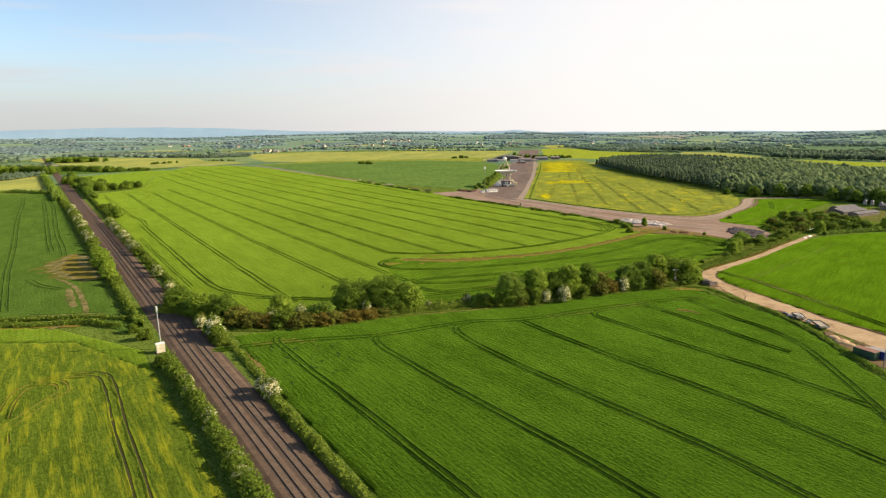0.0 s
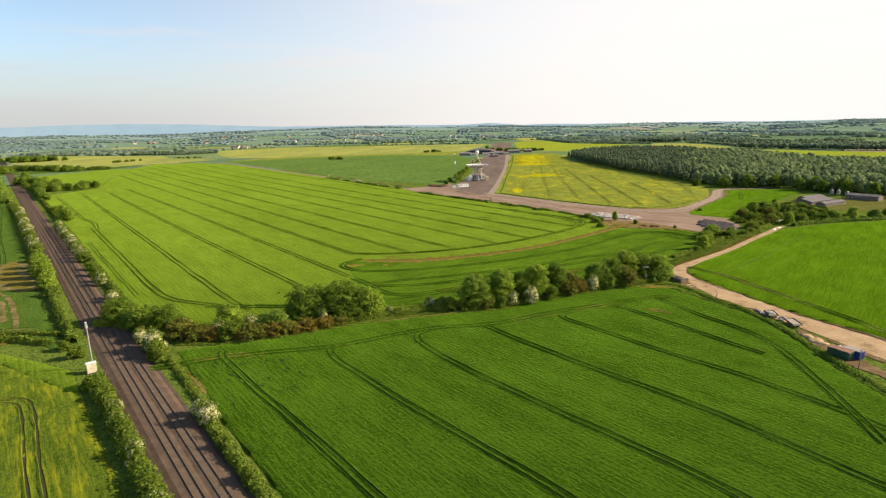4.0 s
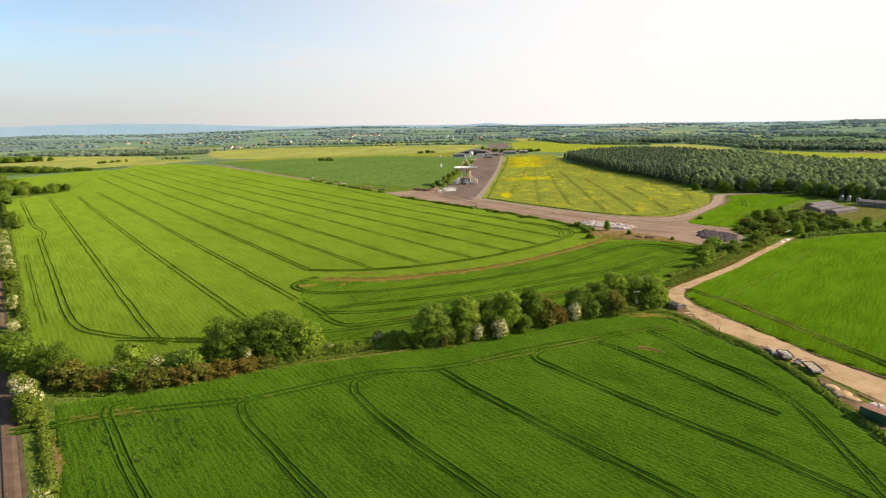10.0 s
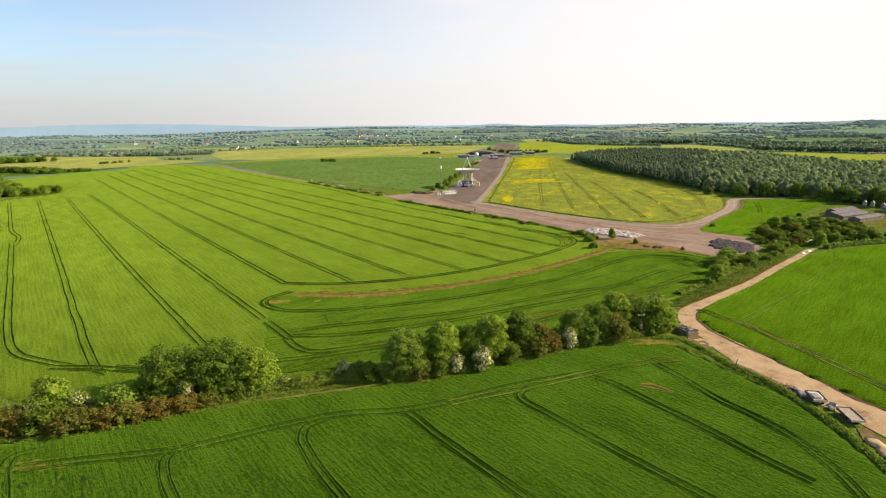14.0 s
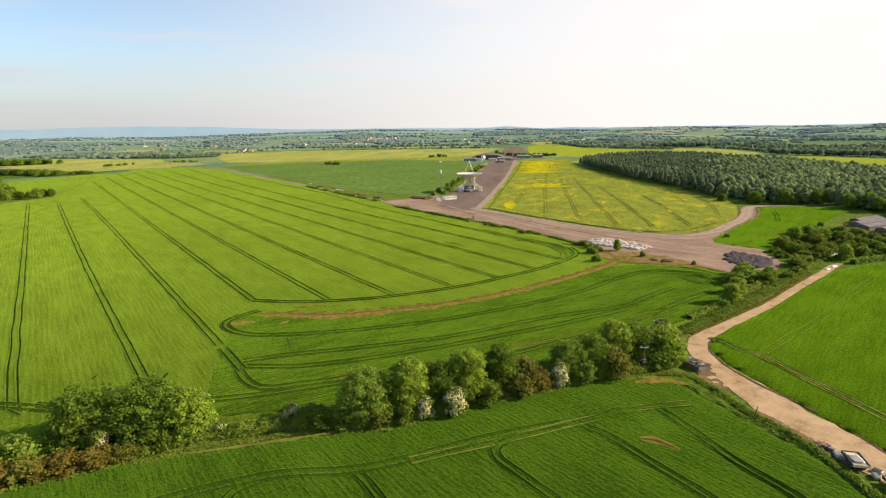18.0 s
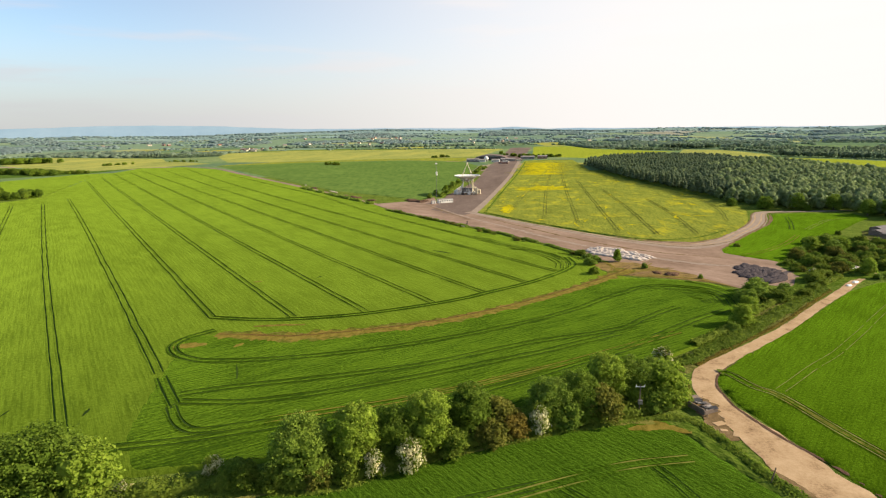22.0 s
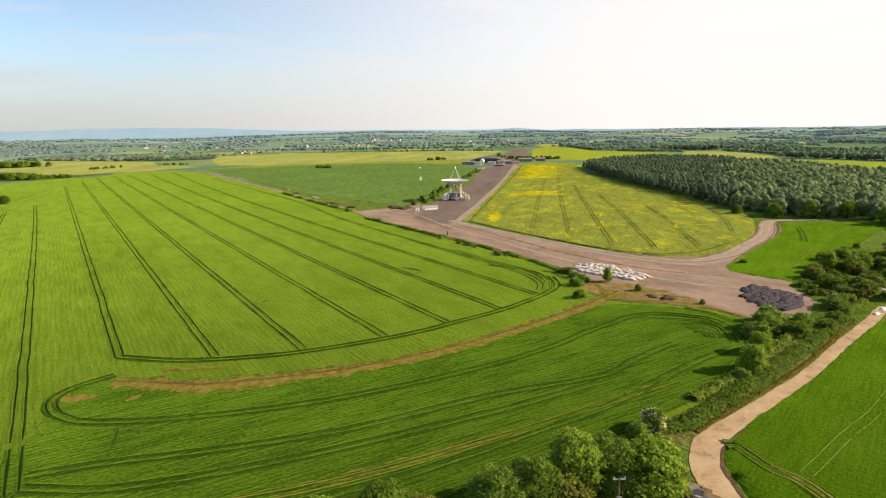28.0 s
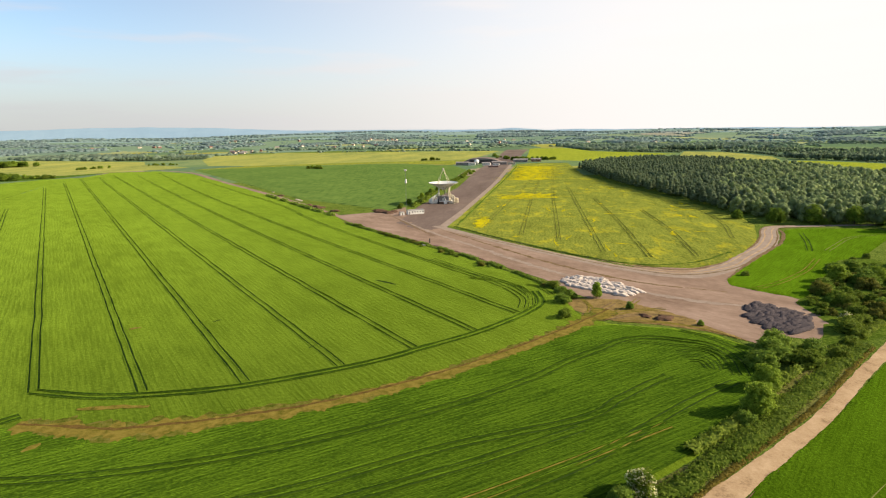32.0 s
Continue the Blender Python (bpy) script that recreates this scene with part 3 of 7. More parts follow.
for line in ([(142.5, 310.7), (147.9, 305.5), (151.7, 296.2), (151, 286.1), (147.8, 277.4)], [(124, 303), (136.4, 299.5), (143.9, 296.6), (145.9, 290.2), (143.4, 279.3)],
             [(135.2, 294.8), (141.8, 295.4), (144.2, 291.1), (143.2, 283.9)], [(135.4, 291.5), (140.2, 291.7), (141.4, 286.6), (140.3, 282.9)], [(136, 288.7), (138.6, 288), (138.7, 283.7)]):
    wheel_tracks(main_field, line, gauge=2.2, crop_mat=M_wheat_head, rut_mat=M_rut, step=1.0, scale=0.6, top=0.06)   # nested turns at the field end
for line in ([(82, 376), (96.9, 367.1), (103, 354.2), (101.2, 333)], [(104, 364), (108.7, 360), (111.5, 349.8)]):
    wheel_tracks(main_field, line, crop_mat=M_wheat, rut_mat=M_rut_dark, step=1.5, scale=0.8, top=0.03)
wheel_tracks(main_field, [(11, 209), (46, 220), (84, 238), (118, 257)], gauge=1.8, rut_mat=M_path, crop_mat=M_wheat_head, top=0.06)
ribbon("trodden_crop", [(30, 215.5), (46, 220.8), (66, 229.5), (84, 239)], [0.4, 2.2, 2.4, 0.5], M_thin, 0.10, "strip of thin trampled crop along the headland", "crop patch", 0.7, 0.6, seed=66)
ribbon("earth_path", [(-19, 262), (-6, 259), (4, 258), (25, 262), (48, 270), (74, 285), (101, 306), (118, 322), (127, 331)], [4.0, 7.5, 8.0, 6.5, 5.6, 5.0, 5.0, 5.5, 8.0], M_thin, 0.07,
       "thin trampled crop beside the earth path", "path", ragged=0.5, step=1.0)
for off, w, mat, seed in ((0.2, 1.12, M_path, 51), (-0.9, 0.22, M_worn, 52), (1.3, 0.25, M_path, 53)):
    ribbon("earth_path", [(-20, 260.5 - off), (-6, 259 - off), (4, 258 - off), (25 + 0.3 * off, 262 - off), (48 + 0.4 * off, 270 - off), (74 + 0.5 * off, 285 - off), (101 + 0.6 * off, 306 - off), (118, 322 - off), (127, 331 - off)],
           [w * k for k in (2.5, 4.6, 5.0, 4.2, 3.8, 3.4, 3.4, 3.8, 6.0)], mat, 0.09 if off > 0 else 0.105, "bare brown earth path worn through the crop", "path", ragged=0.75, step=0.8, seed=seed)
for x, y, w, l, a in ((-24, 252, 5.0, 9.0, 10), (-10, 252, 2.5, 3.5, 60), (-3, 268, 2.4, 16, 3)):
    c, s = math.cos(radians(a)), math.sin(radians(a))
    ribbon("bare_patch", [(x - l / 2 * c, y - l / 2 * s), (x, y + 0.4), (x + l / 2 * c, y + l / 2 * s)], [w * 0.3, w, w * 0.3], M_path, 0.10, "bare earth patch in the crop", "bare soil", 1.0, 0.5, seed=int(90 + x))

# near field on this side of the tree row
near_poly = [by_rail(-225, 8.6), by_rail(-30, 8.8), by_rail(36, 9.6), (-64, 161), (-47, 166.5), (-16, 177), (14, 183.5), (46, 194.5), (80, 206), (95, 207), (99.5, 193), (104, 182), (108, 172),
             (109, 160), (108, 146), (106, 133), (106, 115), (110, 40), (114, -60)]
near_field = sheet("field_cereal_near", near_poly, 1.3, radians(30), M_wheat_near, "deep green cereal field with curving tractor tramlines", amp=0.02, size=6)
for line in ([(-47.5, 161), (-50.5, 159), (-49, 154.5), (-45.6, 149.7), (-33.7, 133.5), (-23.9, 120.8), (-14.9, 108.7), (4, 83), (40, 30)],
             [(-17, 161.5), (-20.3, 157), (-18.4, 151.8), (-14.1, 145), (-6.3, 134.2), (1.6, 123.9), (14.9, 107.1), (34, 82), (70, 30)],
             [(7.5, 169), (4, 166), (3.9, 162.2), (5.2, 158.7), (13.8, 144), (29, 123.7), (45.4, 103.1), (58, 85), (90, 32)],
             [(24.3, 170.8), (26.6, 167.8), (31.3, 160.4), (46.9, 138.9), (65.8, 114.5), (80, 90), (100, 56)],
             [(53, 180), (50.4, 177.8), (50, 175.4), (51.4, 172.3), (58.3, 162.2), (72.3, 142.2), (83.9, 127), (95, 106), (104, 80)],
             [(67.8, 186.4), (73, 180.2), (78.4, 170.4), (83.1, 162.4), (89, 150.1), (94, 142)],
             [(86.5, 191), (88, 187.5), (90, 181.6), (93.3, 170.4), (96.8, 162.8), (99.5, 154.2), (99.9, 146.9), (99.3, 139), (96.5, 124), (91, 100)]):
    wheel_tracks(near_field, line, gauge=1.8, scale=0.9, crop_mat=M_wheat_near, rut_mat=M_rut_dark, step=1.5, top=0.02)
wheel_tracks(near_field, [(-66, 149), (-58.2, 151.6), (-41.8, 155.9), (-19.5, 159.4), (-0.3, 167.3), (11.4, 171), (22.8, 171.6), (33.3, 174.5), (48.3, 180.8), (68, 186.9), (80.9, 191.1), (94, 193)], crop_mat=M_wheat_near, step=2.0)
wheel_tracks(near_field, [(34, 174), (55, 181.3), (79, 190.3), (94, 193.3)], crop_mat=M_wheat_near, rut_mat=M_rut_dry, step=2.0, top=0.02)
for w, mat, z, seed in (([1.0, 3.2, 0.8], M_path, 0.075, 5), ([0.4, 1.3, 0.3], M_rut_soil, 0.095, 15)):
    ribbon("bare_patch", [(78.5, 179.2), (81.5, 178.4), (84.5, 175.0)], w, mat, z, "hollow of bare soil in the crop", "bare soil", 0.7, 0.5, seed=seed)
r = np.random.default_rng(55)
for k in range(90):
    u, v_ = r.uniform(0, 1), r.uniform(0, 1) ** 1.4
    x, y = np.array((-56.0, 149.5)) + u * np.array((24.0, 6.0)) + v_ * np.array((17.0, -29.0)) * (1 - 0.4 * u)
    a, l = r.normal(-0.94, 0.25), r.uniform(1.2, 3.6)
    # every third strip takes the dark rut colour as shadow between the tufts
    ribbon("lodged_crop", [(x - l / 2 * math.cos(a), y - l / 2 * math.sin(a)), (x, y), (x + l / 2 * math.cos(a), y + l / 2 * math.sin(a))], [0.1, r.uniform(0.4, 0.9), 0.1], (M_lodged, M_wheat_near, M_rut)[k % 3], 0.05 + 0.05 * r.random() - 0.03 * (k % 3 == 2), "wind-flattened green tuft of crop, every third strip a painted shadow", "crop patch", 0.6, 0.8, seed=300 + k, parent=near_field, cells=2)
ribbon("bare_patch", [(-52.8, 142.6), (-49.4, 137.4), (-44.8, 131.5)], [0.6, 2.2, 0.7], M_churned, 0.06, "bare brown soil beside the railway hedge", "bare soil", 0.6, 0.5, seed=9)
ribbon("bare_patch", [(86, 203.5), (92, 204.5), (98, 202)], [1.0, 4.0, 1.0], M_path, 0.02, "trampled bare ground at the field corner", "bare soil", 0.8, 0.4, seed=6)

# east field beyond the lane
east_poly = [(113.6, 224), (117, 229.8), (124, 236.3), (150, 256), (172, 275), (194, 294), (212, 304.5), (240, 313), (270, 316), (330, 322), (460, 335), (470, -220), (190, -220), (150, 20), (146, 60), (140, 130), (132, 153), (127, 160), (123.5, 168), (120.6, 177), (118.6, 186), (116.6, 196), (114.6, 205), (112.8, 214)]
east_field = sheet("field_cereal_east", east_poly, 2.2, radians(-42), M_wheat_east, "smooth green cereal field beside a stone lane", amp=0.04)
wheel_tracks(east_field, [(116.5, 229), (118.3, 228.5), (121, 221), (124.1, 216.7), (126.7, 203), (130, 190), (133, 172), (139, 140), (146, 100)], crop_mat=M_wheat_east, rut_mat=M_rut_straw, step=1.5)
for pts, w in (([(121, 222), (123.5, 217.6), (125.3, 210), (127.2, 201.5), (130, 190)], [0.5, 2.0, 2.2, 1.2, 0.5]), ([(124.5, 217), (126.2, 208), (128.4, 198)], [0.3, 1.0, 0.3])):
    ribbon("trodden_crop", pts, w, M_thin, 0.055, "straw-coloured crop flattened by turning wheels", "crop patch", 0.7, 0.7, seed=61)
wheel_tracks(east_field, [(125.7, 219.4), (141, 231.2), (159.3, 245.3), (194, 276), (206, 286)], gauge=3.6, scale=0.55, crop_mat=M_wheat_east, rut_mat=M_rut_straw, step=2)

# fields left of the railway
rape_poly = [by_rail(-420, -12), by_rail(-40, -11.5), by_rail(30, -11.5), by_rail(67, -12), (-110, 157), (-150, 157), (-260, 160), (-260, -330)]
rape_field = sheet("field_rape_near", rape_poly, 1.6, radians(33), M_rape_left, "patchy yellow-green field of rape in flower", amp=0.08)
wheel_tracks(rape_field, [(-97.1, 133), (-91.3, 134.1), (-86.9, 132.6), (-81.2, 125.4), (-70.6, 110.2), (-61.9, 98.1), (-52, 84.4), (-30, 54)], gauge=1.9, scale=1.2, crop_mat=M_rape_left, rut_mat=M_rut_soil, step=2)
wheel_tracks(rape_field, [(-88.3, 100.5), (-92.2, 106.6), (-92.5, 115.4), (-92.2, 121.6), (-92, 124.3), (-94.8, 128), (-98, 129.4), (-102.4, 128.2)], gauge=1.9, scale=1.1, crop_mat=M_rape_left, rut_mat=M_path, step=1)
wheel_tracks(rape_field, [(-96, 110.9), (-99.5, 116.9), (-102.4, 124), (-101.3, 129.5), (-97.1, 133), (-91.3, 134.1)], gauge=1.9, scale=1.2, crop_mat=M_rape_left, rut_mat=M_path, step=1, top=0.03)
sheet("grass_strip", [by_rail(66, -12.5), by_rail(85, -12), (-125, 170), (-260, 172), (-260, 160.5), (-150, 157.5), (-110, 157.5)], 1.6, 0.3, M_wheat, "smooth strip of bright mown grass", amp=0.03)
left_poly = [by_rail(102, -13), by_rail(200, -14), by_rail(360, -15), by_rail(560, -15), by_rail(650, -16), (-520, 600), (-520, 300), (-260, 185), (-150, 176), (-120, 179)]
left_field = sheet("field_cereal_west", left_poly, 2.4, CROP_TURN, M_pasture, "green cereal field west of the railway", amp=0.04)
for line in ([(-155, 188), (-167.5, 204.5), (-200, 248.6), (-236, 300), (-317, 412), (-387, 513), (-428, 568)], [(-210, 292.6), (-240.4, 334), (-312, 435), (-394, 549)], [(-195, 280.5), (-212.6, 305), (-252, 358.6), (-346, 493), (-394, 554)], [(-178, 231.6), (-166, 222), (-154, 216.3)], [(-142.6, 182.2), (-132.5, 182.9), (-118.3, 184.8)]):
    wheel_tracks(left_field, line, crop_mat=M_pasture, step=5)
for w, mat, z, seed in (([6, 21, 24, 20, 9], M_thin, 0.05, 41), ([3, 15, 19, 14, 4], M_earth, 0.075, 42), ([1, 6, 8, 9, 2], M_path, 0.09, 43)):
    ribbon("bare_earth", [(-192, 284), (-184, 270), (-176, 256), (-163, 242), (-149, 230)], w, mat, z, "broad dry bare soil patch in the green crop", "bare soil", 0.7, 0.42, seed=seed, cells=8)
for pts, w in (([(-167, 233), (-154, 223), (-144.4, 212.6), (-128.6, 191.6), (-121.8, 181.3)], [1.2, 1.6, 1.8, 1.8, 1.2]), ([(-150.8, 216.2), (-147, 211), (-140, 201), (-132.8, 191.8)], [1.6, 2.6, 3.0, 1.8]), ([(-117.8, 184), (-124, 183.5), (-142, 182)], [0.6, 1.4, 0.8]), ([(-125.4, 168.2), (-124.5, 173), (-129.7, 179.3)], [1.4, 1.8, 1.2])):
    ribbon("bare_patch", pts, w, M_earth, 0.09, "dry bare soil patch in the green crop", "bare soil", 1.5, 0.4, seed=8)
ribbon("earth_path", [(-118, 172), (-140, 170.5), (-190, 168), (-260, 165)], 2.2, M_path, -0.1, "worn earth track along a hedge", "path", ragged=0.3)

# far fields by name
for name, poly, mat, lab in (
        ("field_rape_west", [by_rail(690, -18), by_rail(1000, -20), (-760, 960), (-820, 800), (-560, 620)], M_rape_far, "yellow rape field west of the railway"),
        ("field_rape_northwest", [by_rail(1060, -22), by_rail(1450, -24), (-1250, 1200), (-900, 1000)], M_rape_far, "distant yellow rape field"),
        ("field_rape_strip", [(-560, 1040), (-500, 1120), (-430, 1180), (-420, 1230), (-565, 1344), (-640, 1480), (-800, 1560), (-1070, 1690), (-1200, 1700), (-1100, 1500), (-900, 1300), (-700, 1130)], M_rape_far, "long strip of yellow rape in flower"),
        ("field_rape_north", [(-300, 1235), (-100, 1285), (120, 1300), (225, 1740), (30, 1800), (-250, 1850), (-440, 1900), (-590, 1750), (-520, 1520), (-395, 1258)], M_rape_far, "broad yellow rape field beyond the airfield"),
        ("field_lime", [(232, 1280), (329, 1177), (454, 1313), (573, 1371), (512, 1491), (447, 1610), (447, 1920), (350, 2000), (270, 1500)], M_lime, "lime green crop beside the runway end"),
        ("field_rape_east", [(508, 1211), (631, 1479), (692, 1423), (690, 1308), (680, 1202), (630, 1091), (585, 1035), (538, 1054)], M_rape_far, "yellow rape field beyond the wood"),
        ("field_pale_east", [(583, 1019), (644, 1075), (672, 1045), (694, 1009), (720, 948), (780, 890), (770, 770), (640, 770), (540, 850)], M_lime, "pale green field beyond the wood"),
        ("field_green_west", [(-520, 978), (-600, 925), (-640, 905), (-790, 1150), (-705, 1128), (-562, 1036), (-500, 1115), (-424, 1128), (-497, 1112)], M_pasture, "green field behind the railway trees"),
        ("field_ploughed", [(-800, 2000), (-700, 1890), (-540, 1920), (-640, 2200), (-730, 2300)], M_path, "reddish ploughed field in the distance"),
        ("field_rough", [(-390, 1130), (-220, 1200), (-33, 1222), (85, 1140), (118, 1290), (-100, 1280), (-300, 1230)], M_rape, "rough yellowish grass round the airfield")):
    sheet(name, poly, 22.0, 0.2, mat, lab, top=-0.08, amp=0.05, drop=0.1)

green_field = sheet("field_cereal_airfield", [(-62, 668), (28, 584), (40, 606), (62, 730), (106, 1010), (84, 1132), (-33, 1212), (-230, 1190), (-372, 1138)], 5.0, radians(-9), M_blue_green,
                    "blue-green cereal field beside the runway", amp=0.05)
rape_main_poly = [(74, 507), (110, 680), (150, 880), (196, 1130), (240, 1150), (286, 1135), (250, 872), (254, 740), (266, 590), (268, 520), (261, 489), (252, 471), (244, 455), (235, 439), (217, 415.5), (197, 395), (177, 385), (153, 394), (107, 452)]
rape_main = sheet("field_rape_airfield", rape_main_poly, 3.0, radians(-11), M_rape, "yellow and green rape field in patchy flower", amp=0.08)
for line in ([(96, 500), (150, 720), (240, 1080)], [(116, 470), (160, 700), (225, 1000)], [(134, 450), (176, 690), (232, 985)], [(150, 421), (175, 580), (200, 737)], [(168, 407), (186, 520), (201, 636)],
             [(190, 408), (205, 480), (216, 560)], [(227, 448), (246, 500), (258, 560)]):
    wheel_tracks(rape_main, line, crop_mat=M_rape, rut_mat=M_rut_rape, step=8)
bend_poly = [(181, 358.6), (184, 367.5), (192, 375.8), (209.6, 395.5), (228.9, 416.1), (245, 433.1), (260.5, 456.1), (266.5, 468.4), (274.5, 473.1), (290, 473.4), (320, 468), (317, 449), (298, 434), (262, 400), (247, 395), (229.1, 371.1), (211.2, 350.8), (198.4, 340.5), (189.8, 346.9)]
bend_field = sheet("field_cereal_bend", bend_poly, 2.5, 0.4, M_wheat_east, "small green cereal field inside a road bend", amp=0.04)
wheel_tracks(bend_field, [(186.6, 352.5), (198, 358.5), (210.8, 367.8), (226, 382), (240, 398)], crop_mat=M_wheat_east, rut_mat=M_path, scale=1.1, step=1.5)
wheel_tracks(bend_field, [(247.2, 414.4), (258.7, 434.8), (270.4, 458.5)], crop_mat=M_wheat_east)
wheel_tracks(bend_field, [(255, 413.7), (272, 430), (286.6, 443.1), (310.5, 452)], crop_mat=M_wheat_east, rut_mat=M_rut_straw)
M_bloom_block = crop("rape_full_flower", (0.15, 0.15, 0.010), (0.25, 0.23, 0.012), radians(-11), (0.40, 0.335, 0.006), (0.42, 0.58), (9.0, 2.0), rows=1.8)
for pts, w in (([(170, 820), (196, 935), (218, 1065)], [42, 52, 46]), ([(122, 640), (134, 652), (146, 660), (158, 656), (170, 640)], [6, 36, 24, 34, 4]), ([(93, 495), (97, 515), (99, 540)], [5, 9, 5])):
    ribbon("rape_flower_patch", pts, w, M_bloom_block, 0.10, "patch of rape in full yellow flower", "crop patch", 3.0, 0.9, seed=int(w[0]), cells=6)

r = np.random.default_rng(77)
flower = r.uniform((80, 400), (275, 1000), (900, 2))
flower = flower[inside(flower, rape_main_poly) & (to_edge(flower, rape_main_poly)[1] > 6)]
flower = flower[wave(flower[:, 0], flower[:, 1], 70, 12) + 0.4 * r.normal(0, 1, len(flower)) > 0.25][:70]
for k, (x, y) in enumerate(flower):
    a, l, w = radians(81 if k % 3 else -12) + r.uniform(-0.3, 0.3), r.uniform(5, 20), r.uniform(1.2, 3.6)
    ribbon("rape_flower_patch", [(x - l / 2 * math.cos(a), y - l / 2 * math.sin(a)), (x + r.uniform(-1, 1), y), (x + l / 2 * math.cos(a), y + l / 2 * math.sin(a))], [0.3, w, 0.3], M_bloom_block, 0.105 + 0.001 * (k % 9), "small patch of rape in yellow flower", "crop patch", 0.7, 0.9, seed=200 + k, parent=rape_main, cells=2)

# runway, hardstanding, roads and lane
sheet("runway", [(38, 523), (50.8, 498.7), (63.6, 491), (74, 506), (96, 610), (136, 815), (190, 1140), (338, 1935), (300, 1990), (262, 1880), (150, 1170), (118, 985), (85, 745), (52, 612)], 3.5, radians(-10), M_runway,
      "broad weathered purple-brown runway", "runway", top=-0.20, amp=0.01, drop=0.05)
sheet("hardstanding", [(-10, 560), (8, 526), (43, 476), (76, 431), (100, 393), (113, 372), (120, 352), (130, 336), (143, 322), (154, 308), (160, 300), (168, 306), (178, 302), (196, 318), (196, 340), (190, 352), (188, 366),
                       (196, 384), (214, 402), (200, 397), (180, 386), (150, 391), (108, 446), (72, 500), (62, 520), (44, 560), (40, 600), (30, 580)], 3.0, 0.3, M_hard,
      "bare reddish-brown concrete hardstanding of an old airfield", "hardstanding", top=-0.22, amp=0.02, drop=0.03)
ribbon("bend_road", [(66, 506), (84, 478), (106, 444), (128, 415), (150, 388), (172, 374), (195, 387.6), (214, 408), (232, 427), (248, 450), (258, 468), (268, 480), (287, 481), (330, 481)],
       [6, 6, 6, 6.5, 8, 9, 10, 10, 10, 9.5, 9, 7, 5, 4], M_tarmac, -0.17, "pale worn tarmac road that bends past a wood", "road", 2.5, 0.06)
BEND = [(90, 474), (110, 446), (132, 416), (152, 392), (172, 379), (195, 388.4), (214, 408), (232, 427), (248, 450), (258, 468), (268, 479), (287, 481)]
for off, mat, w in ((-2.2, M_lane, 0.7), (1.3, M_lane, 0.7), (-4.4, M_dirt, 1.1), (3.9, M_dirt, 0.8)):
    l = np.asarray(BEND, float)
    l = l + sides(l) * off
    ribbon("vehicle_rut", [tuple(p) for p in l], [w * k for k in (0.3, 1, 1, 1, 1.3, 1, 1, 1, 1, 0.8, 0.6, 0.3)], mat, -0.148 + 0.002 * off, "worn wheel line along the bend road", "track", 0.7, 0.5, seed=int(140 + off * 3))
for k, pts in enumerate(([(70, 492), (98, 440), (122, 398), (148, 366), (176, 350)], [(40, 540), (62, 488), (90, 436), (118, 386), (146, 350)], [(96, 420), (128, 372), (160, 340), (188, 330)], [(30, 560), (46, 520), (66, 470)])):
    ribbon("vehicle_rut", pts, [0.5, *[1.8 + 0.6 * (k % 3)] * (len(pts) - 2), 0.5], (M_dirt, M_tarmac, M_tarmac, M_dirt)[k], -0.192 + 0.003 * k, "broad worn streak across the hardstanding", "track", 0.7, 0.7, seed=160 + k)
ribbon("taxi_road", [(70, 500), (92, 600), (134, 815), (188, 1136), (242, 1420)], 5.5, M_tarmac, -0.155, "pale tarmac strip along the runway edge", "road", 8, 0.05)
ribbon("stone_lane", [(222, 320), (208, 309), (193, 295.5), (173, 278.5), (151.5, 259.5), (127.5, 241), (115.5, 232), (110.2, 223.5), (108.9, 214), (109.8, 206), (111.0, 199), (112.3, 189), (114.4, 181), (116.8, 173), (119.5, 164), (122.5, 155), (126.5, 140), (132, 110), (137, 60), (140, 0), (150, -60), (172, -220)],
       [3.4, 3.4, 3.4, 3.2, 3.2, 4.0, 5.2, 5.4, 6, 7.4, 9, 10, 10, 9.6, 9.4, 11, 12, 12, 10, 8, 6, 6], M_lane, -0.2, "pale stone and dirt farm lane", "road", 1.5, 0.10, cells=6)
M_scrub = crop("weedy_ground", (0.040, 0.072, 0.007), (0.092, 0.130, 0.017), 0.6, rows=2.5, blotch=9, streak=0.2, relief=0.6, grain=1.1, sheen=0.03)
M_verge = crop("dry_verge", (0.055, 0.060, 0.014), (0.130, 0.125, 0.034), 0.6, rows=2.0, blotch=9, streak=0.2, relief=0.5)
sheet("lane_verge", [(100.5, 233.5), (109, 229), (114, 233.6), (126, 243), (150.5, 261), (171, 279.5), (190, 296.5), (184, 298), (165, 286), (152, 275.5), (139, 261.5), (118, 244.5)], 1.5, 0.5, M_verge,
      "dry brownish weeds between crop and lane", "verge", top=-0.13, amp=0.10, size=3.0, drop=0.14)
sheet("lane_verge", [(99.0, 207), (102, 206.5), (103.4, 199), (104.5, 192), (106.5, 186), (110.4, 174), (111, 162), (110.6, 146), (109, 130), (108, 112), (105.5, 116), (106, 133), (108, 146), (109, 160), (108, 172), (104, 182), (99.5, 193), (96, 205)], 1.4, 0.1, M_scrub,
      "strip of long green weeds beside the lane", "verge", top=-0.06, amp=0.10, size=3.0, drop=0.2)
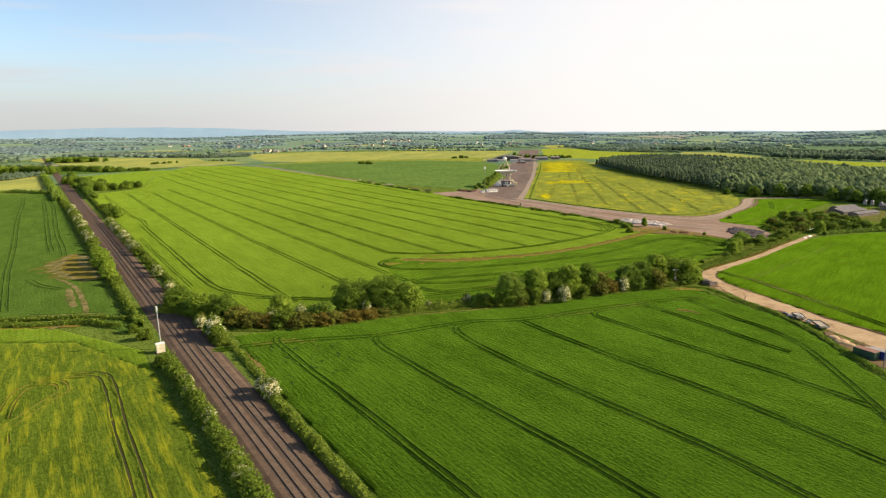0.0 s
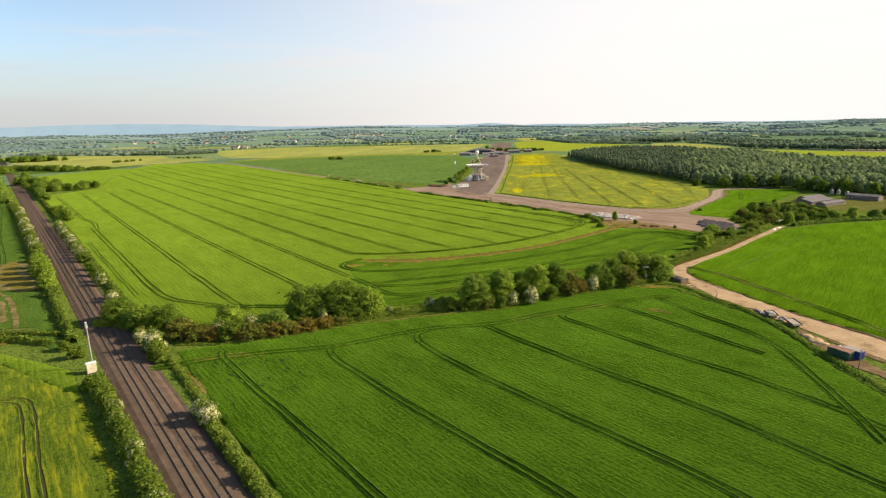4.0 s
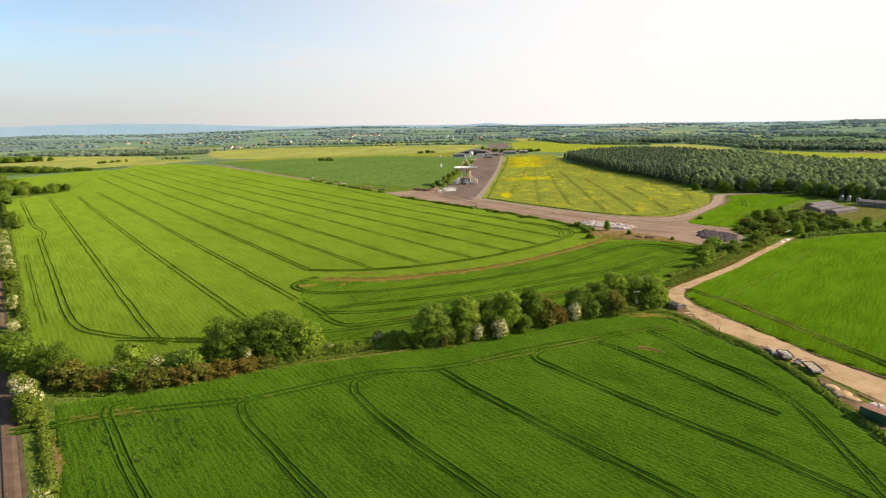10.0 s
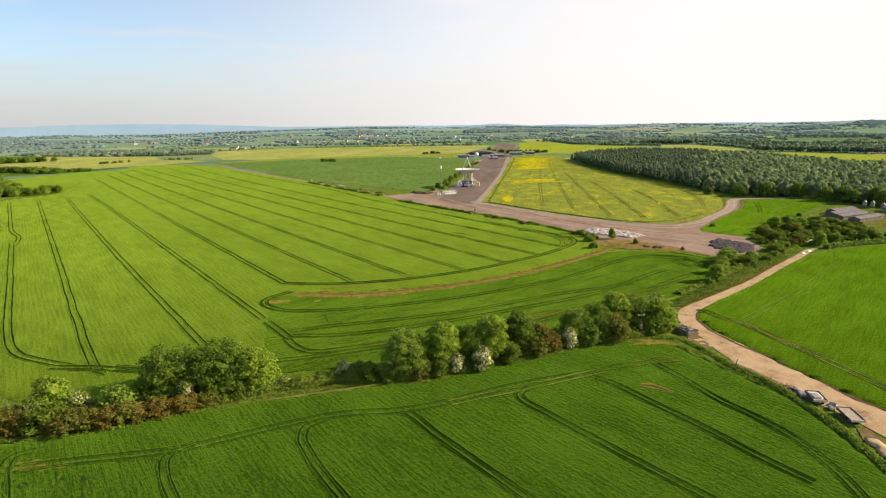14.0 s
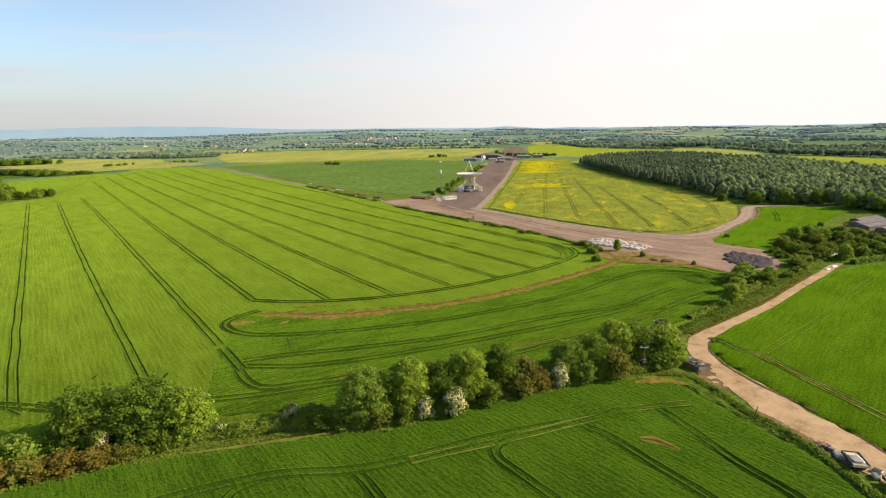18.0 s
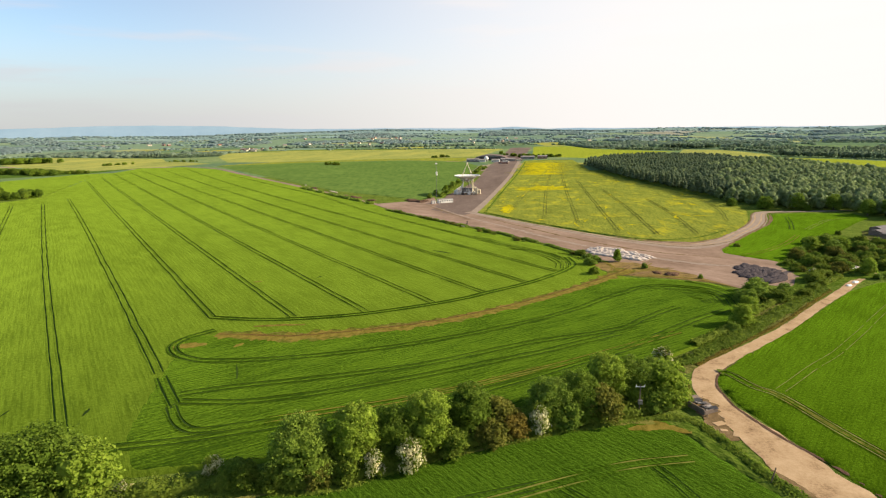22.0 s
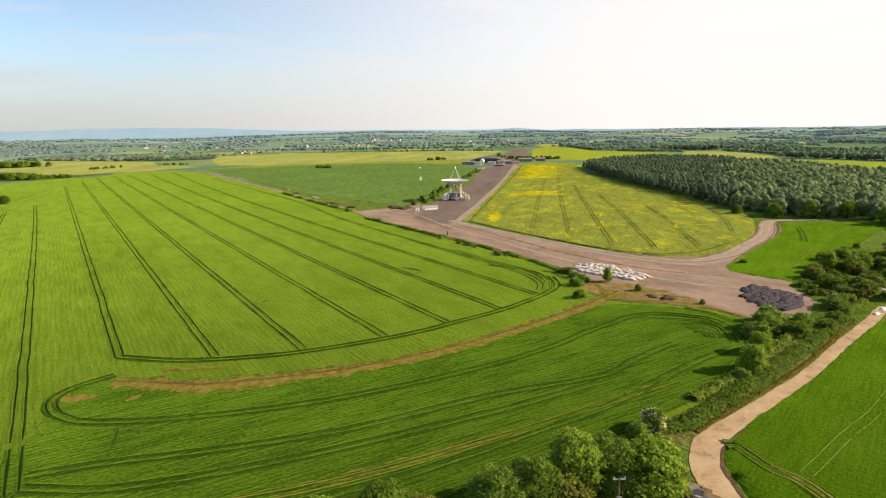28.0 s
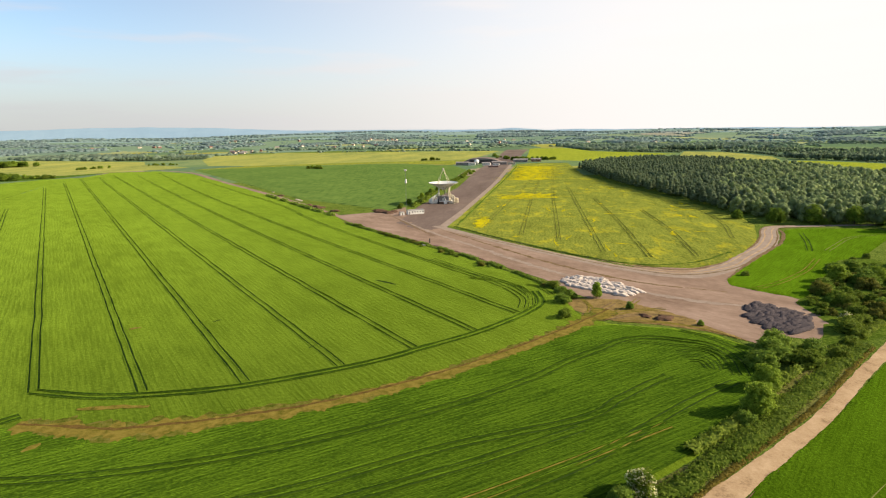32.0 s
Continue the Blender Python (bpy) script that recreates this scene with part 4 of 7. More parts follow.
for pts, w in (([(103.5, 219), (105, 213), (104.5, 206), (105.0, 199)], [2, 5.5, 4.5, 2.0]), ([(106.2, 190), (109.2, 181), (111.6, 174), (113.2, 168)], [0.8, 2.2, 3.0, 1.5]), ([(117, 150), (119, 142), (121, 132)], [0.8, 2.6, 0.8]),
               ([(114.5, 158), (114.0, 152), (113.2, 146), (113.0, 139), (114, 130), (116, 118)], [2.0, 4.2, 4.2, 5, 5, 3])):
    ribbon("bare_patch", pts, w, M_dirt, -0.150, "dark trodden dirt at the edge of the lane", "bare soil", 0.8, 0.45, seed=21)
sheet("bare_earth", [(113.5, 344), (116, 332), (122, 323.5), (127, 320.5), (140, 316), (151, 310), (159, 301), (156.5, 307), (151, 318), (146, 326), (138, 339), (134, 343.5), (121, 346)], 1.2, 0.2, M_churned,
      "churned brown earth between crop and hardstanding", "bare soil", top=-0.15, amp=0.05, size=3.0, drop=0.08)
ribbon("lane_edge", [(131.5, 241.2), (120.6, 232.6), (116.2, 228.6), (113.6, 224.4), (112.2, 219.5), (112.0, 211.5), (113.6, 203.5), (115.8, 196.6), (118.4, 190), (120.4, 181), (122.4, 170), (126, 162.4), (130, 153.5), (135, 135), (142, 100)],
       [0.2, 0.3, 0.45, 0.6, 0.6, 0.6, 0.65, 0.65, 0.7, 0.75, 0.85, 0.95, 1.0, 1.0, 1.0], M_spoil, -0.14, "dark cut edge of turned soil beside the lane", "bare soil", 0.7, 0.6, seed=31)
ribbon("lane_edge", [(184, 366.5), (206, 392), (226, 413.5), (243, 431.5), (258.6, 455), (265.5, 470)], [1.0, 1.4, 1.6, 1.8, 2.0, 1.0], M_dirt, -0.13, "bare brown edge of the bend road", "bare soil", 0.7, 0.35, seed=32)
ribbon("field_margin", [(-20, 176), (12, 183), (46, 194), (78, 205), (92, 206.3)], [0.5, 0.9, 1.3, 1.5, 2.0], M_rut_dry, 0.045, "dry straw-coloured edge of the crop", "field edge", 1.0, 0.5, seed=33)
for pts, w in (([(-56, 153), (-48, 155.6), (-38, 155)], [2, 4, 1.5]), ([(-24, 159.8), (-19, 160.4), (-14, 160)], [0.6, 1.4, 0.6]), ([(-56, 147), (-52, 141), (-47, 135)], [1.5, 2.4, 1.2])):
    ribbon("trodden_crop", pts, w, M_thin, 0.05, "trampled yellowish patch in the crop", "crop patch", 0.7, 0.9, seed=34)
ribbon("field_track", [(-9, 558), (-60, 640), (-110, 716), (-220, 880), (-340, 1062), (-430, 1140)], [9, 9, 10, 9, 7, 6], M_hard, -0.15, "dirt track with spoil heaps beside the field", "road", 6, 0.2)
ribbon("bare_patch", [(118, 326), (128, 332), (138, 330), (150, 318)], [4, 9, 8, 5], M_churned, -0.14, "bare brown earth by the field corner", "bare soil", 1.5, 0.3, seed=12)


for k, (pts, mat) in enumerate((([(118, 321.5), (126, 327), (134, 334), (141, 343)], M_path), ([(116, 324), (124, 331), (131, 339)], M_dirt), ([(120, 321), (130, 325), (141, 326), (150, 322)], M_dirt), ([(122, 322.5), (133, 329.5), (146, 332)], M_path),
                                ([(119, 327), (122, 335), (121, 345)], M_path), ([(126, 320), (138, 319), (149, 313.5), (156, 305)], M_path))):
    for side in (-0.9, 0.9):
        ribbon("vehicle_rut", [(x + side * 0.55, y - side * 0.75) for x, y in pts], [0.3, 0.8, 0.7, 0.3][:len(pts)], mat, -0.085 + 0.004 * k, "worn vehicle rut across the bare earth", "track", 0.6, 0.4, seed=110 + k)

# ---- far country: a patchwork of fields, woods and low hills ----
def far_rise(x, y):
    """How high the plain has climbed: level to two kilometres, then rolling up to low hills."""
    r, a = np.hypot(x - 60, y), np.arctan2(x - 60, y)
    s = np.clip((r - 1900) / 2700, 0, 1)
    top = np.interp(a, (-0.9, -0.62, -0.45, -0.25, -0.1, 0.0, 0.1, 0.2, 0.4, 0.8), (62, 50, 40, 52, 58, 50, 44, 36, 30, 26))
    return s * s * (3 - 2 * s) * top + np.clip((r - 1800) / 1200, 0, 1) * 5.0 * wave(x, y, 1100, 21)


def far_set(name, haze_tint):
    """Five crops seen from far off, with a haze colour mixed into their base colours."""
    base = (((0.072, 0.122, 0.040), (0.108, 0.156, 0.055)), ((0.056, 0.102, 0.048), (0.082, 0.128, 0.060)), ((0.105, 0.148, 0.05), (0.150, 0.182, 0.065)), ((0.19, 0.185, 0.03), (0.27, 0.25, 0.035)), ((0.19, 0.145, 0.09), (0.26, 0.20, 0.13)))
    return [crop(name + kind, *[tuple(c * (1 - haze_tint[3]) + h * haze_tint[3] for c, h in zip(col, haze_tint)) for col in pair], turn, rows=9, blotch=200, relief=0.2, sheen=0.12, tint_gain=3.0)
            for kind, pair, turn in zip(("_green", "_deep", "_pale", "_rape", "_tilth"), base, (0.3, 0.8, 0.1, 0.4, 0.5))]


# share of haze in the base colours grows with range: 0.15, 0.42, 0.62
M_far = far_set("far_field", (0.16, 0.21, 0.14, 0.15)) + far_set("hazed_field", (0.18, 0.24, 0.20, 0.42)) + far_set("hazed_distant_field", (0.21, 0.28, 0.29, 0.62))
# field numbers over a fan of ground, each place taking the nearest field's centre
fan_r = 900 * (4700 / 900) ** np.linspace(0, 1, 96)
fan_a = np.linspace(-1.05, 1.05, 421)
mid_r, mid_a = np.sqrt(fan_r[:-1] * fan_r[1:]), (fan_a[:-1] + fan_a[1:]) / 2
gr, ga = np.meshgrid(mid_r, mid_a, indexing="ij")
seed_u = np.stack([rng.uniform(0, 1, 620) ** 0.85, rng.uniform(-1.07, 1.07, 620)], 1)
seed_r = 900 * (4700 / 900) ** seed_u[:, 0]
bend = 0.035 * wave(gr, ga * 900, 700, 4)
here = np.stack([np.log(gr / 900) * 9.0, (ga + bend) * 11.0], -1).reshape(-1, 2)
there = np.stack([np.log(seed_r / 900) * 9.0, seed_u[:, 1] * 11.0], 1)
owner = np.concatenate([((part_[:, None] - there[None]) ** 2).sum(-1).argmin(1) for part_ in np.array_split(here, 12)]).reshape(gr.shape)
crop_of = rng.choice(5, len(seed_r), p=[0.44, 0.32, 0.14, 0.05, 0.05])
wooded = rng.uniform(0, 1, len(seed_r)) < np.interp(seed_r, (900, 1500, 2600, 4700), (0.08, 0.14, 0.22, 0.28))
px, py = 60 + fan_r[:, None] * np.sin(fan_a)[None], fan_r[:, None] * np.cos(fan_a)[None]
v = np.stack([px, py, LOW + 0.06 + far_rise(px, py)], -1).reshape(-1, 3)
i = (np.arange(95)[:, None] * 421 + np.arange(420)[None]).ravel()
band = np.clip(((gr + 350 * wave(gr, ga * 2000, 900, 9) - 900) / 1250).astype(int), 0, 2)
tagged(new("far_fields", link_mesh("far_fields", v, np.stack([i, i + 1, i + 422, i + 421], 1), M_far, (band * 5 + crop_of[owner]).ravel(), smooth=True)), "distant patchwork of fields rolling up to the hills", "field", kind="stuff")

near_block = [(-700, 0), (-560, 620), (-640, 900), (-790, 1150), (-900, 1295), (-1110, 1500), (-1210, 1700), (-1070, 1700), (-800, 1570), (-640, 1515), (-520, 1525), (-590, 1755), (-440, 1905), (30, 1805), (230, 1745), (262, 1900), (340, 2010), (450, 1930), (452, 1612), (518, 1496), (588, 1380), (631, 1482), (697, 1426), (695, 1306), (685, 1200), (645, 1085), (675, 1050), (698, 1012), (725, 950), (790, 890), (900, 400), (900, 0)]


def lump(r, squash, seed):
    """A rough low crown: an uneven ball with few faces, standing on the ground."""
    bm = bmesh.new()
    bmesh.ops.create_icosphere(bm, subdivisions=2, radius=1.0)
    q = np.random.default_rng(seed)
    for w in bm.verts:
        k = 1 + 0.28 * q.uniform(-1, 1)
        w.co = Vector((w.co.x * r * k, w.co.y * r * k, max(-0.1, (w.co.z * 0.6 + 0.5)) * r * squash * k))
    a = np.array([w.co for w in bm.verts])
    f = np.array([[x.index for x in face.verts] for face in bm.faces])
    bm.free()
    return a, f


lumps = [lump(1.0, q, i) for i, q in enumerate((1.0, 1.2, 0.9, 1.1, 1.3))]


def small_lump(seed):
    bm = bmesh.new()
    bmesh.ops.create_icosphere(bm, subdivisions=1, radius=1.0)
    q = np.random.default_rng(seed)
    a = np.array([(w.co.x, w.co.y, w.co.z * 0.7 + 0.35) for w in bm.verts]) * q.uniform(0.62, 1.3, (len(bm.verts), 1))
    f = np.array([[x.index for x in face.verts] for face in bm.faces])
    bm.free()
    return a, f


far_lumps = [small_lump(40 + k) for k in range(6)]


def far_trees(name, places, long, high, ahead, mat, label):
    """Many low far crowns in one mesh, each drawn out along its hedge."""
    places, long, high, ahead = (np.asarray(a, float) for a in (places, long, high, ahead))
    v, f, base = [], [], 0
    for k, (a, g) in enumerate(far_lumps):
        m = np.arange(len(places)) % 6 == k
        t = ahead[m]
        across = np.stack([-t[:, 1], t[:, 0]], 1)
        xy = places[m][:, None] + a[None, :, :1] * (t * long[m][:, None])[:, None] + a[None, :, 1:2] * (across * (1.3 * high[m] + 3.0)[:, None])[:, None]
        z = LOW + far_rise(places[m][:, 0], places[m][:, 1])[:, None] + a[None, :, 2] * high[m][:, None]
        v.append(np.concatenate([xy, z[..., None]], -1).reshape(-1, 3))
        n = m.sum()
        f.append((g[None] + (np.arange(n) * len(a))[:, None, None] + base).reshape(-1, 3))
        base += n * len(a)
    return tagged(new(name, link_mesh(name, np.vstack(v), np.vstack(f), mat, smooth=True)), label, "trees", kind="stuff")


# hedges where one field meets the next, some thick with trees, some bare
places, long, high, ahead = [], [], [], []
rows_, cols_ = owner.shape
for (da, db), along in (((1, 0), True), ((0, 1), False)):
    a, b = owner[:rows_ - da, :cols_ - db], owner[da:, db:]
    for ri, ci in zip(*np.nonzero(a != b)):
        k = (int(a[ri, ci]) * 131 + int(b[ri, ci]) * 131 + int(a[ri, ci]) * int(b[ri, ci]) * 17) % 100
        if k < 28:
            continue
        r0, a0 = (fan_r[ri + 1], mid_a[ci]) if along else (mid_r[ri], fan_a[ci + 1])
        t = np.array((math.cos(a0), -math.sin(a0))) if along else np.array((math.sin(a0), math.cos(a0)))
        span = r0 * 0.005 if along else fan_r[ri + 1] - fan_r[ri]
        for u in np.arange(0.5, max(1, int(span / 13))) / max(1, int(span / 13)) - 0.5:
            if rng.random() < (0.9 if k > 45 else 0.45):
                tall = rng.random() < (0.4 if k > 78 else 0.10)
                places.append(np.array((60 + r0 * math.sin(a0), r0 * math.cos(a0))) + t * u * span + rng.uniform(-3, 3, 2))
                long.append(min(20.0, span * 0.8) * rng.uniform(0.6, 1.0))
                high.append(rng.uniform(4, 7) if tall else rng.uniform(1.4, 3.0))
                ahead.append(t)
# woods fill some of the fields
for ri, ci in zip(*np.nonzero(wooded[owner])):
    r0, a0 = mid_r[ri], mid_a[ci]
    step = np.interp(r0, (900, 2000, 4700), (9, 11, 22))
    for _ in range(int(max(1, r0 * 0.005 / step) * max(1, (fan_r[ri + 1] - fan_r[ri]) / step) + rng.random())):
        rr, aa = r0 + rng.uniform(-0.5, 0.5) * (fan_r[ri + 1] - fan_r[ri]), a0 + rng.uniform(-0.5, 0.5) * 0.005
        places.append(np.array((60 + rr * math.sin(aa), rr * math.cos(aa))))
        long.append(step * rng.uniform(0.6, 1.1))
        high.append(rng.uniform(4, 7.5))
        ahead.append((1.0, 0.0))
# woods and belts of trees that stand out
for line, wide, count, tall in (([(-940, 1735), (-763, 1610), (-670, 1572)], 60, 330, 10), ([(-1250, 1600), (-1100, 1560), (-960, 1500)], 50, 200, 9), ([(-560, 2180), (-350, 2120), (-80, 2080), (150, 2060)], 30, 240, 7), ([(465, 1960), (462, 1660), (522, 1520), (600, 1425)], 14, 150, 6),
                                ([(640, 1570), (680, 1545), (725, 1520)], 40, 150, 13), ([(705, 1440), (716, 1330), (712, 1250), (690, 1190)], 10, 110, 6), ([(664, 1125), (684, 1100), (712, 1065), (760, 990), (830, 900)], 16, 330, 11), ([(720, 1200), (800, 1120), (900, 1000)], 50, 240, 11),
                                ([(490, 2000), (640, 1800), (760, 1680), (900, 1560)], 110, 420, 9), ([(760, 1420), (860, 1340), (1000, 1240)], 60, 220, 9), ([(-300, 2600), (0, 2520), (300, 2500)], 80, 260, 8)):
    l = curve(line, 10.0)
    for _ in range(count):
        places.append(l[int(rng.integers(len(l)))] + rng.normal(0, 0.4, 2) * wide)
        long.append(rng.uniform(6, 11))
        high.append(tall * rng.uniform(0.6, 1.1))
        ahead.append((1.0, 0.0))
places, long, high, ahead = (np.array(a, float) for a in (places, long, high, ahead))
keep = ~inside(places, near_block)
away = np.hypot(*places.T)
copse = keep & (away < 1750)
# each range takes a leaf tone with its own share of haze
for r0, r1, mat, label in ((1750, 2250, M_haze_wood, "distant hedgerow trees and woods on the plain"), (2250, 9e9, M_haze_far_wood, "pale hazy woods far off on the rising plain")):
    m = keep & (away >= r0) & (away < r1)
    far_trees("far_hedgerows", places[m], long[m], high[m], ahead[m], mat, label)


def hills(name, dist, rise, rough, mat, seed, label, bumps=()):
    """A long ridge round the horizon, from a foot in front to its crest and down behind."""
    a = np.linspace(-1.25, 1.25, 420)
    h = np.interp(a, (-0.9, -0.35, 0.0, 0.7), rise) + rough * (wave(a * 100, 0 * a, 38, seed) + 0.3 * wave(a * 100, 0 * a, 5.5, seed + 1))
    h = np.maximum(h, 3.0)
    for at, wide, up in bumps:
        h += up * np.exp(-((a - at) / wide) ** 2)
    v = []
    for k, (dr, up) in enumerate(((-420, 0), (-200, 0.45), (-60, 0.85), (0, 1.0), (90, 0.8))):
        r = dist + dr
        v.append(np.c_[60 + r * np.sin(a), r * np.cos(a), LOW + h * up + (up > 0) * 0.3 * rng.uniform(-1, 1, len(a))])
    n = len(a)
    i = (np.arange(4)[:, None] * n + np.arange(n - 1)[None]).ravel()
    return tagged(new(name, link_mesh(name, np.vstack(v), np.stack([i, i + 1, i + n + 1, i + n], 1), mat)), label, "hills", kind="structure")


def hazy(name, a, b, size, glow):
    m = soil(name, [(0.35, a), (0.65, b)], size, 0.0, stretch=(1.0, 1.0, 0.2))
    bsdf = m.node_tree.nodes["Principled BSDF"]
    # blue tint and emission stand in for haze in front of the hills
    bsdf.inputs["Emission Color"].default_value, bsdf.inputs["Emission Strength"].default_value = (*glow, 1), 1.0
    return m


hills("backdrop_hills_far", 4560, (112, 96, 58, 22), 7, hazy("hazed_hills", (0.14, 0.19, 0.22), (0.175, 0.222, 0.245), 260, (0.064, 0.102, 0.132)), 8, "low hills along the horizon, tinted blue and glowing for haze",
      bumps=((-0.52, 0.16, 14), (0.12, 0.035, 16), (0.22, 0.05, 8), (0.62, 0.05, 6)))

# ---- foliage ----


def leaves(r, centres, radii3, count, size, flat=0.55):
    """Small leaf pieces over a group of rounded lobes, most of them near the surface."""
    centres, radii3 = np.asarray(centres, float), np.asarray(radii3, float)
    vol = (radii3[:, 0] * radii3[:, 2]) ** 1.0
    k = r.choice(len(centres), count, p=vol / vol.sum())
    d = r.normal(0, 1, (count, 3))
    d /= np.linalg.norm(d, axis=1)[:, None]
    d[:, 2] = np.where(d[:, 2] < -0.35, -d[:, 2] * 0.6, d[:, 2])
    far = 1 - 0.28 * r.uniform(0, 1, count) ** 1.6 + 0.07 * r.normal(0, 1, count)
    p = centres[k] + d * radii3[k] * far[:, None]
    nrm = d + r.normal(0, flat, (count, 3)) + (0, 0, 0.25)
    nrm /= np.linalg.norm(nrm, axis=1)[:, None]
    t = np.cross(nrm, r.normal(0, 1, (count, 3)))
    t /= np.linalg.norm(t, axis=1)[:, None] + 1e-9
    b = np.cross(nrm, t)
    s = size * r.uniform(0.6, 1.4, count)[:, None]
    q = np.stack([p - t * s - b * s * 0.45, p + t * s * 0.35 - b * s * 0.8, p + t * s + b * s * 0.35 - nrm * s * 0.25, p - t * s * 0.3 + b * s * 0.85], 1)
    return q


def core(r, centres, radii3, shrink=0.62):
    """Closed inner masses so that a crown is dense within."""
    v, f, base = [], [], 0
    for c, q in zip(centres, radii3):
        a, g = lumps[int(r.integers(5))]
        m = a.copy()
        m[:, 2] = (m[:, 2] - 0.45)
        m /= np.abs(m).max(0)
        v.append(m * np.asarray(q) * shrink + c)
        f.append(g + base)
        base += len(a)
    return np.vstack(v), np.vstack(f)


def knobs(r, centres, radii3, each=11):
    """Smaller rounded clumps that stand out of each lobe, mostly up and outwards."""
    c, q = [], []
    for a, b in zip(np.asarray(centres, float), np.asarray(radii3, float)):
        d = r.normal(0, 1, (each, 3)) + (0, 0, 0.45)
        d /= np.linalg.norm(d, axis=1)[:, None]
        k = r.uniform(0.20, 0.36, each)[:, None]
        c.append(a + d * b * 0.82)
        q.append(k * b.mean() * np.array((1.0, 1.0, 0.85)))
    return np.vstack(c), np.vstack(q)


def crown_mesh(name, r, centres, radii3, count, size, mat, flat=0.45):
    few = int(count * 0.3)
    q = np.vstack([leaves(r, centres, radii3, few, size, flat), leaves(r, *knobs(r, centres, radii3), count - few, size, flat)])
    cv, cf = core(r, centres, radii3)
    n = len(q) * 4
    verts = np.vstack([q.reshape(-1, 3), cv])
    faces = [tuple(x) for x in np.arange(n).reshape(-1, 4).tolist()] + [tuple(x) for x in (cf + n).tolist()]
    return link_mesh(name, verts, faces, mat)


def trunk_mesh(r, h, radius, limbs=5):
    bm = bmesh.new()
    rod(bm, (0, 0, -0.1), (0.05 * h * r.uniform(-1, 1), 0.05 * h * r.uniform(-1, 1), h * 0.55), radius, 8, radius * 0.55)
    for i in range(limbs):
        a = 6.28 * i / limbs + r.uniform(0, 1)
        z = h * r.uniform(0.25, 0.5)
        rod(bm, (0, 0, z), (math.cos(a) * h * 0.24, math.sin(a) * h * 0.24, z + h * r.uniform(0.18, 0.32)), radius * 0.4, 5, radius * 0.12)
    return bm_mesh("trunk", bm, M_bark)


def tree_lobes(r, h, w, lobes, low=0.16, skirt=5):
    """Rounded masses that make up a crown of height h and width w on the ground at 0."""
    c, q = [], []
    for i in range(lobes):
        a = 2.4 * i + r.uniform(-0.4, 0.4)
        u = (i + 0.5) / lobes
        out = w * 0.5 * math.sqrt(u) * 0.62
        rise = low + (0.82 - low) * (1 - u ** 1.5 * 0.75) * r.uniform(0.75, 1.0)
        size = w * r.uniform(0.20, 0.29) * (1.15 - 0.3 * u)
        c.append((out * math.cos(a), out * math.sin(a), h * rise - size * 0.15))
        q.append((size, size, size * r.uniform(0.85, 1.15)))
    for i in range(skirt):
        a = 1.2566 * i + r.uniform(-0.5, 0.5)
        size = w * r.uniform(0.20, 0.27)
        c.append((w * 0.27 * math.cos(a), w * 0.27 * math.sin(a), h * r.uniform(0.18, 0.30)))
        q.append((size, size, h * r.uniform(0.18, 0.26)))
    c.append((0, 0, h * 0.45))
    q.append((w * 0.34, w * 0.34, h * 0.40))
    top = max(cc[2] + qq[2] for cc, qq in zip(c, q))
    k = h / top
    return [(x, y, z * k) for x, y, z in c], q


TREES = {}


def tree_kind(kind, h, w, lobes, count, size, mat, seed, low=0.16):
    r = np.random.default_rng(seed)
    c, q = tree_lobes(r, h, w, lobes, low)
    TREES[kind] = (trunk_mesh(r, h, 0.035 * h * 0.5 + 0.08), crown_mesh("crown", r, c, q, count, size, mat))


tree_kind("oak_a", 13.5, 12, 13, 14500, 0.16, M_oak, 1)
tree_kind("oak_b", 13.5, 10.5, 12, 14000, 0.16, M_maple, 2)
tree_kind("oak_c", 12.0, 13, 14, 14500, 0.16, M_dark_leaf, 3)
tree_kind("round_a", 9.0, 13, 16, 16000, 0.15, M_oak, 4, 0.1)
tree_kind("round_b", 9.0, 9, 12, 5600, 0.19, M_maple, 5, 0.1)
tree_kind("shrub_a", 5.0, 6, 8, 2600, 0.18, M_hedge, 6, 0.05)
tree_kind("shrub_b", 5.0, 6, 9, 2800, 0.18, M_rust, 7, 0.05)
tree_kind("shrub_c", 5.0, 6, 8, 2600, 0.18, M_dark_leaf, 8, 0.05)
tree_kind("shrub_d", 5.0, 6, 9, 2600, 0.18, M_olive, 17, 0.05)
tree_kind("thorn", 5.0, 5, 8, 1900, 0.16, M_hedge, 9, 0.05)
r = np.random.default_rng(10)
c, q = tree_lobes(np.random.default_rng(9), 5.1, 5.15, 8, 0.05)
bough = [k for k in range(len(c)) if k % 5 not in (1, 3)]     # flowers cover some boughs and leave others green
BLOSSOM = quads_mesh("blossom", leaves(r, [c[k] for k in bough], [q[k] for k in bough], 1900, 0.14), M_bloom)

LABELS = {"oak_a": ("tree", "broad green field tree with a lumpy crown", "tree"), "oak_b": ("tree", "tall yellow-green tree lit from one side", "tree"), "oak_c": ("tree", "dark green tree with a wide dense crown", "tree"),
          "round_a": ("tree", "wide low rounded green tree in the hedgerow", "tree"), "round_b": ("tree", "small rounded yellow-green tree", "tree"),
          "shrub_a": ("shrub", "light green hedgerow shrub", "shrub"), "shrub_b": ("shrub", "shrub with reddish-brown young leaves", "shrub"), "shrub_c": ("shrub", "dark green hedgerow bush", "shrub"), "shrub_d": ("shrub", "olive-brown mixed hedgerow shrub", "shrub"),
          "thorn": ("hawthorn", "hawthorn bush covered in cream-white blossom", "shrub")}
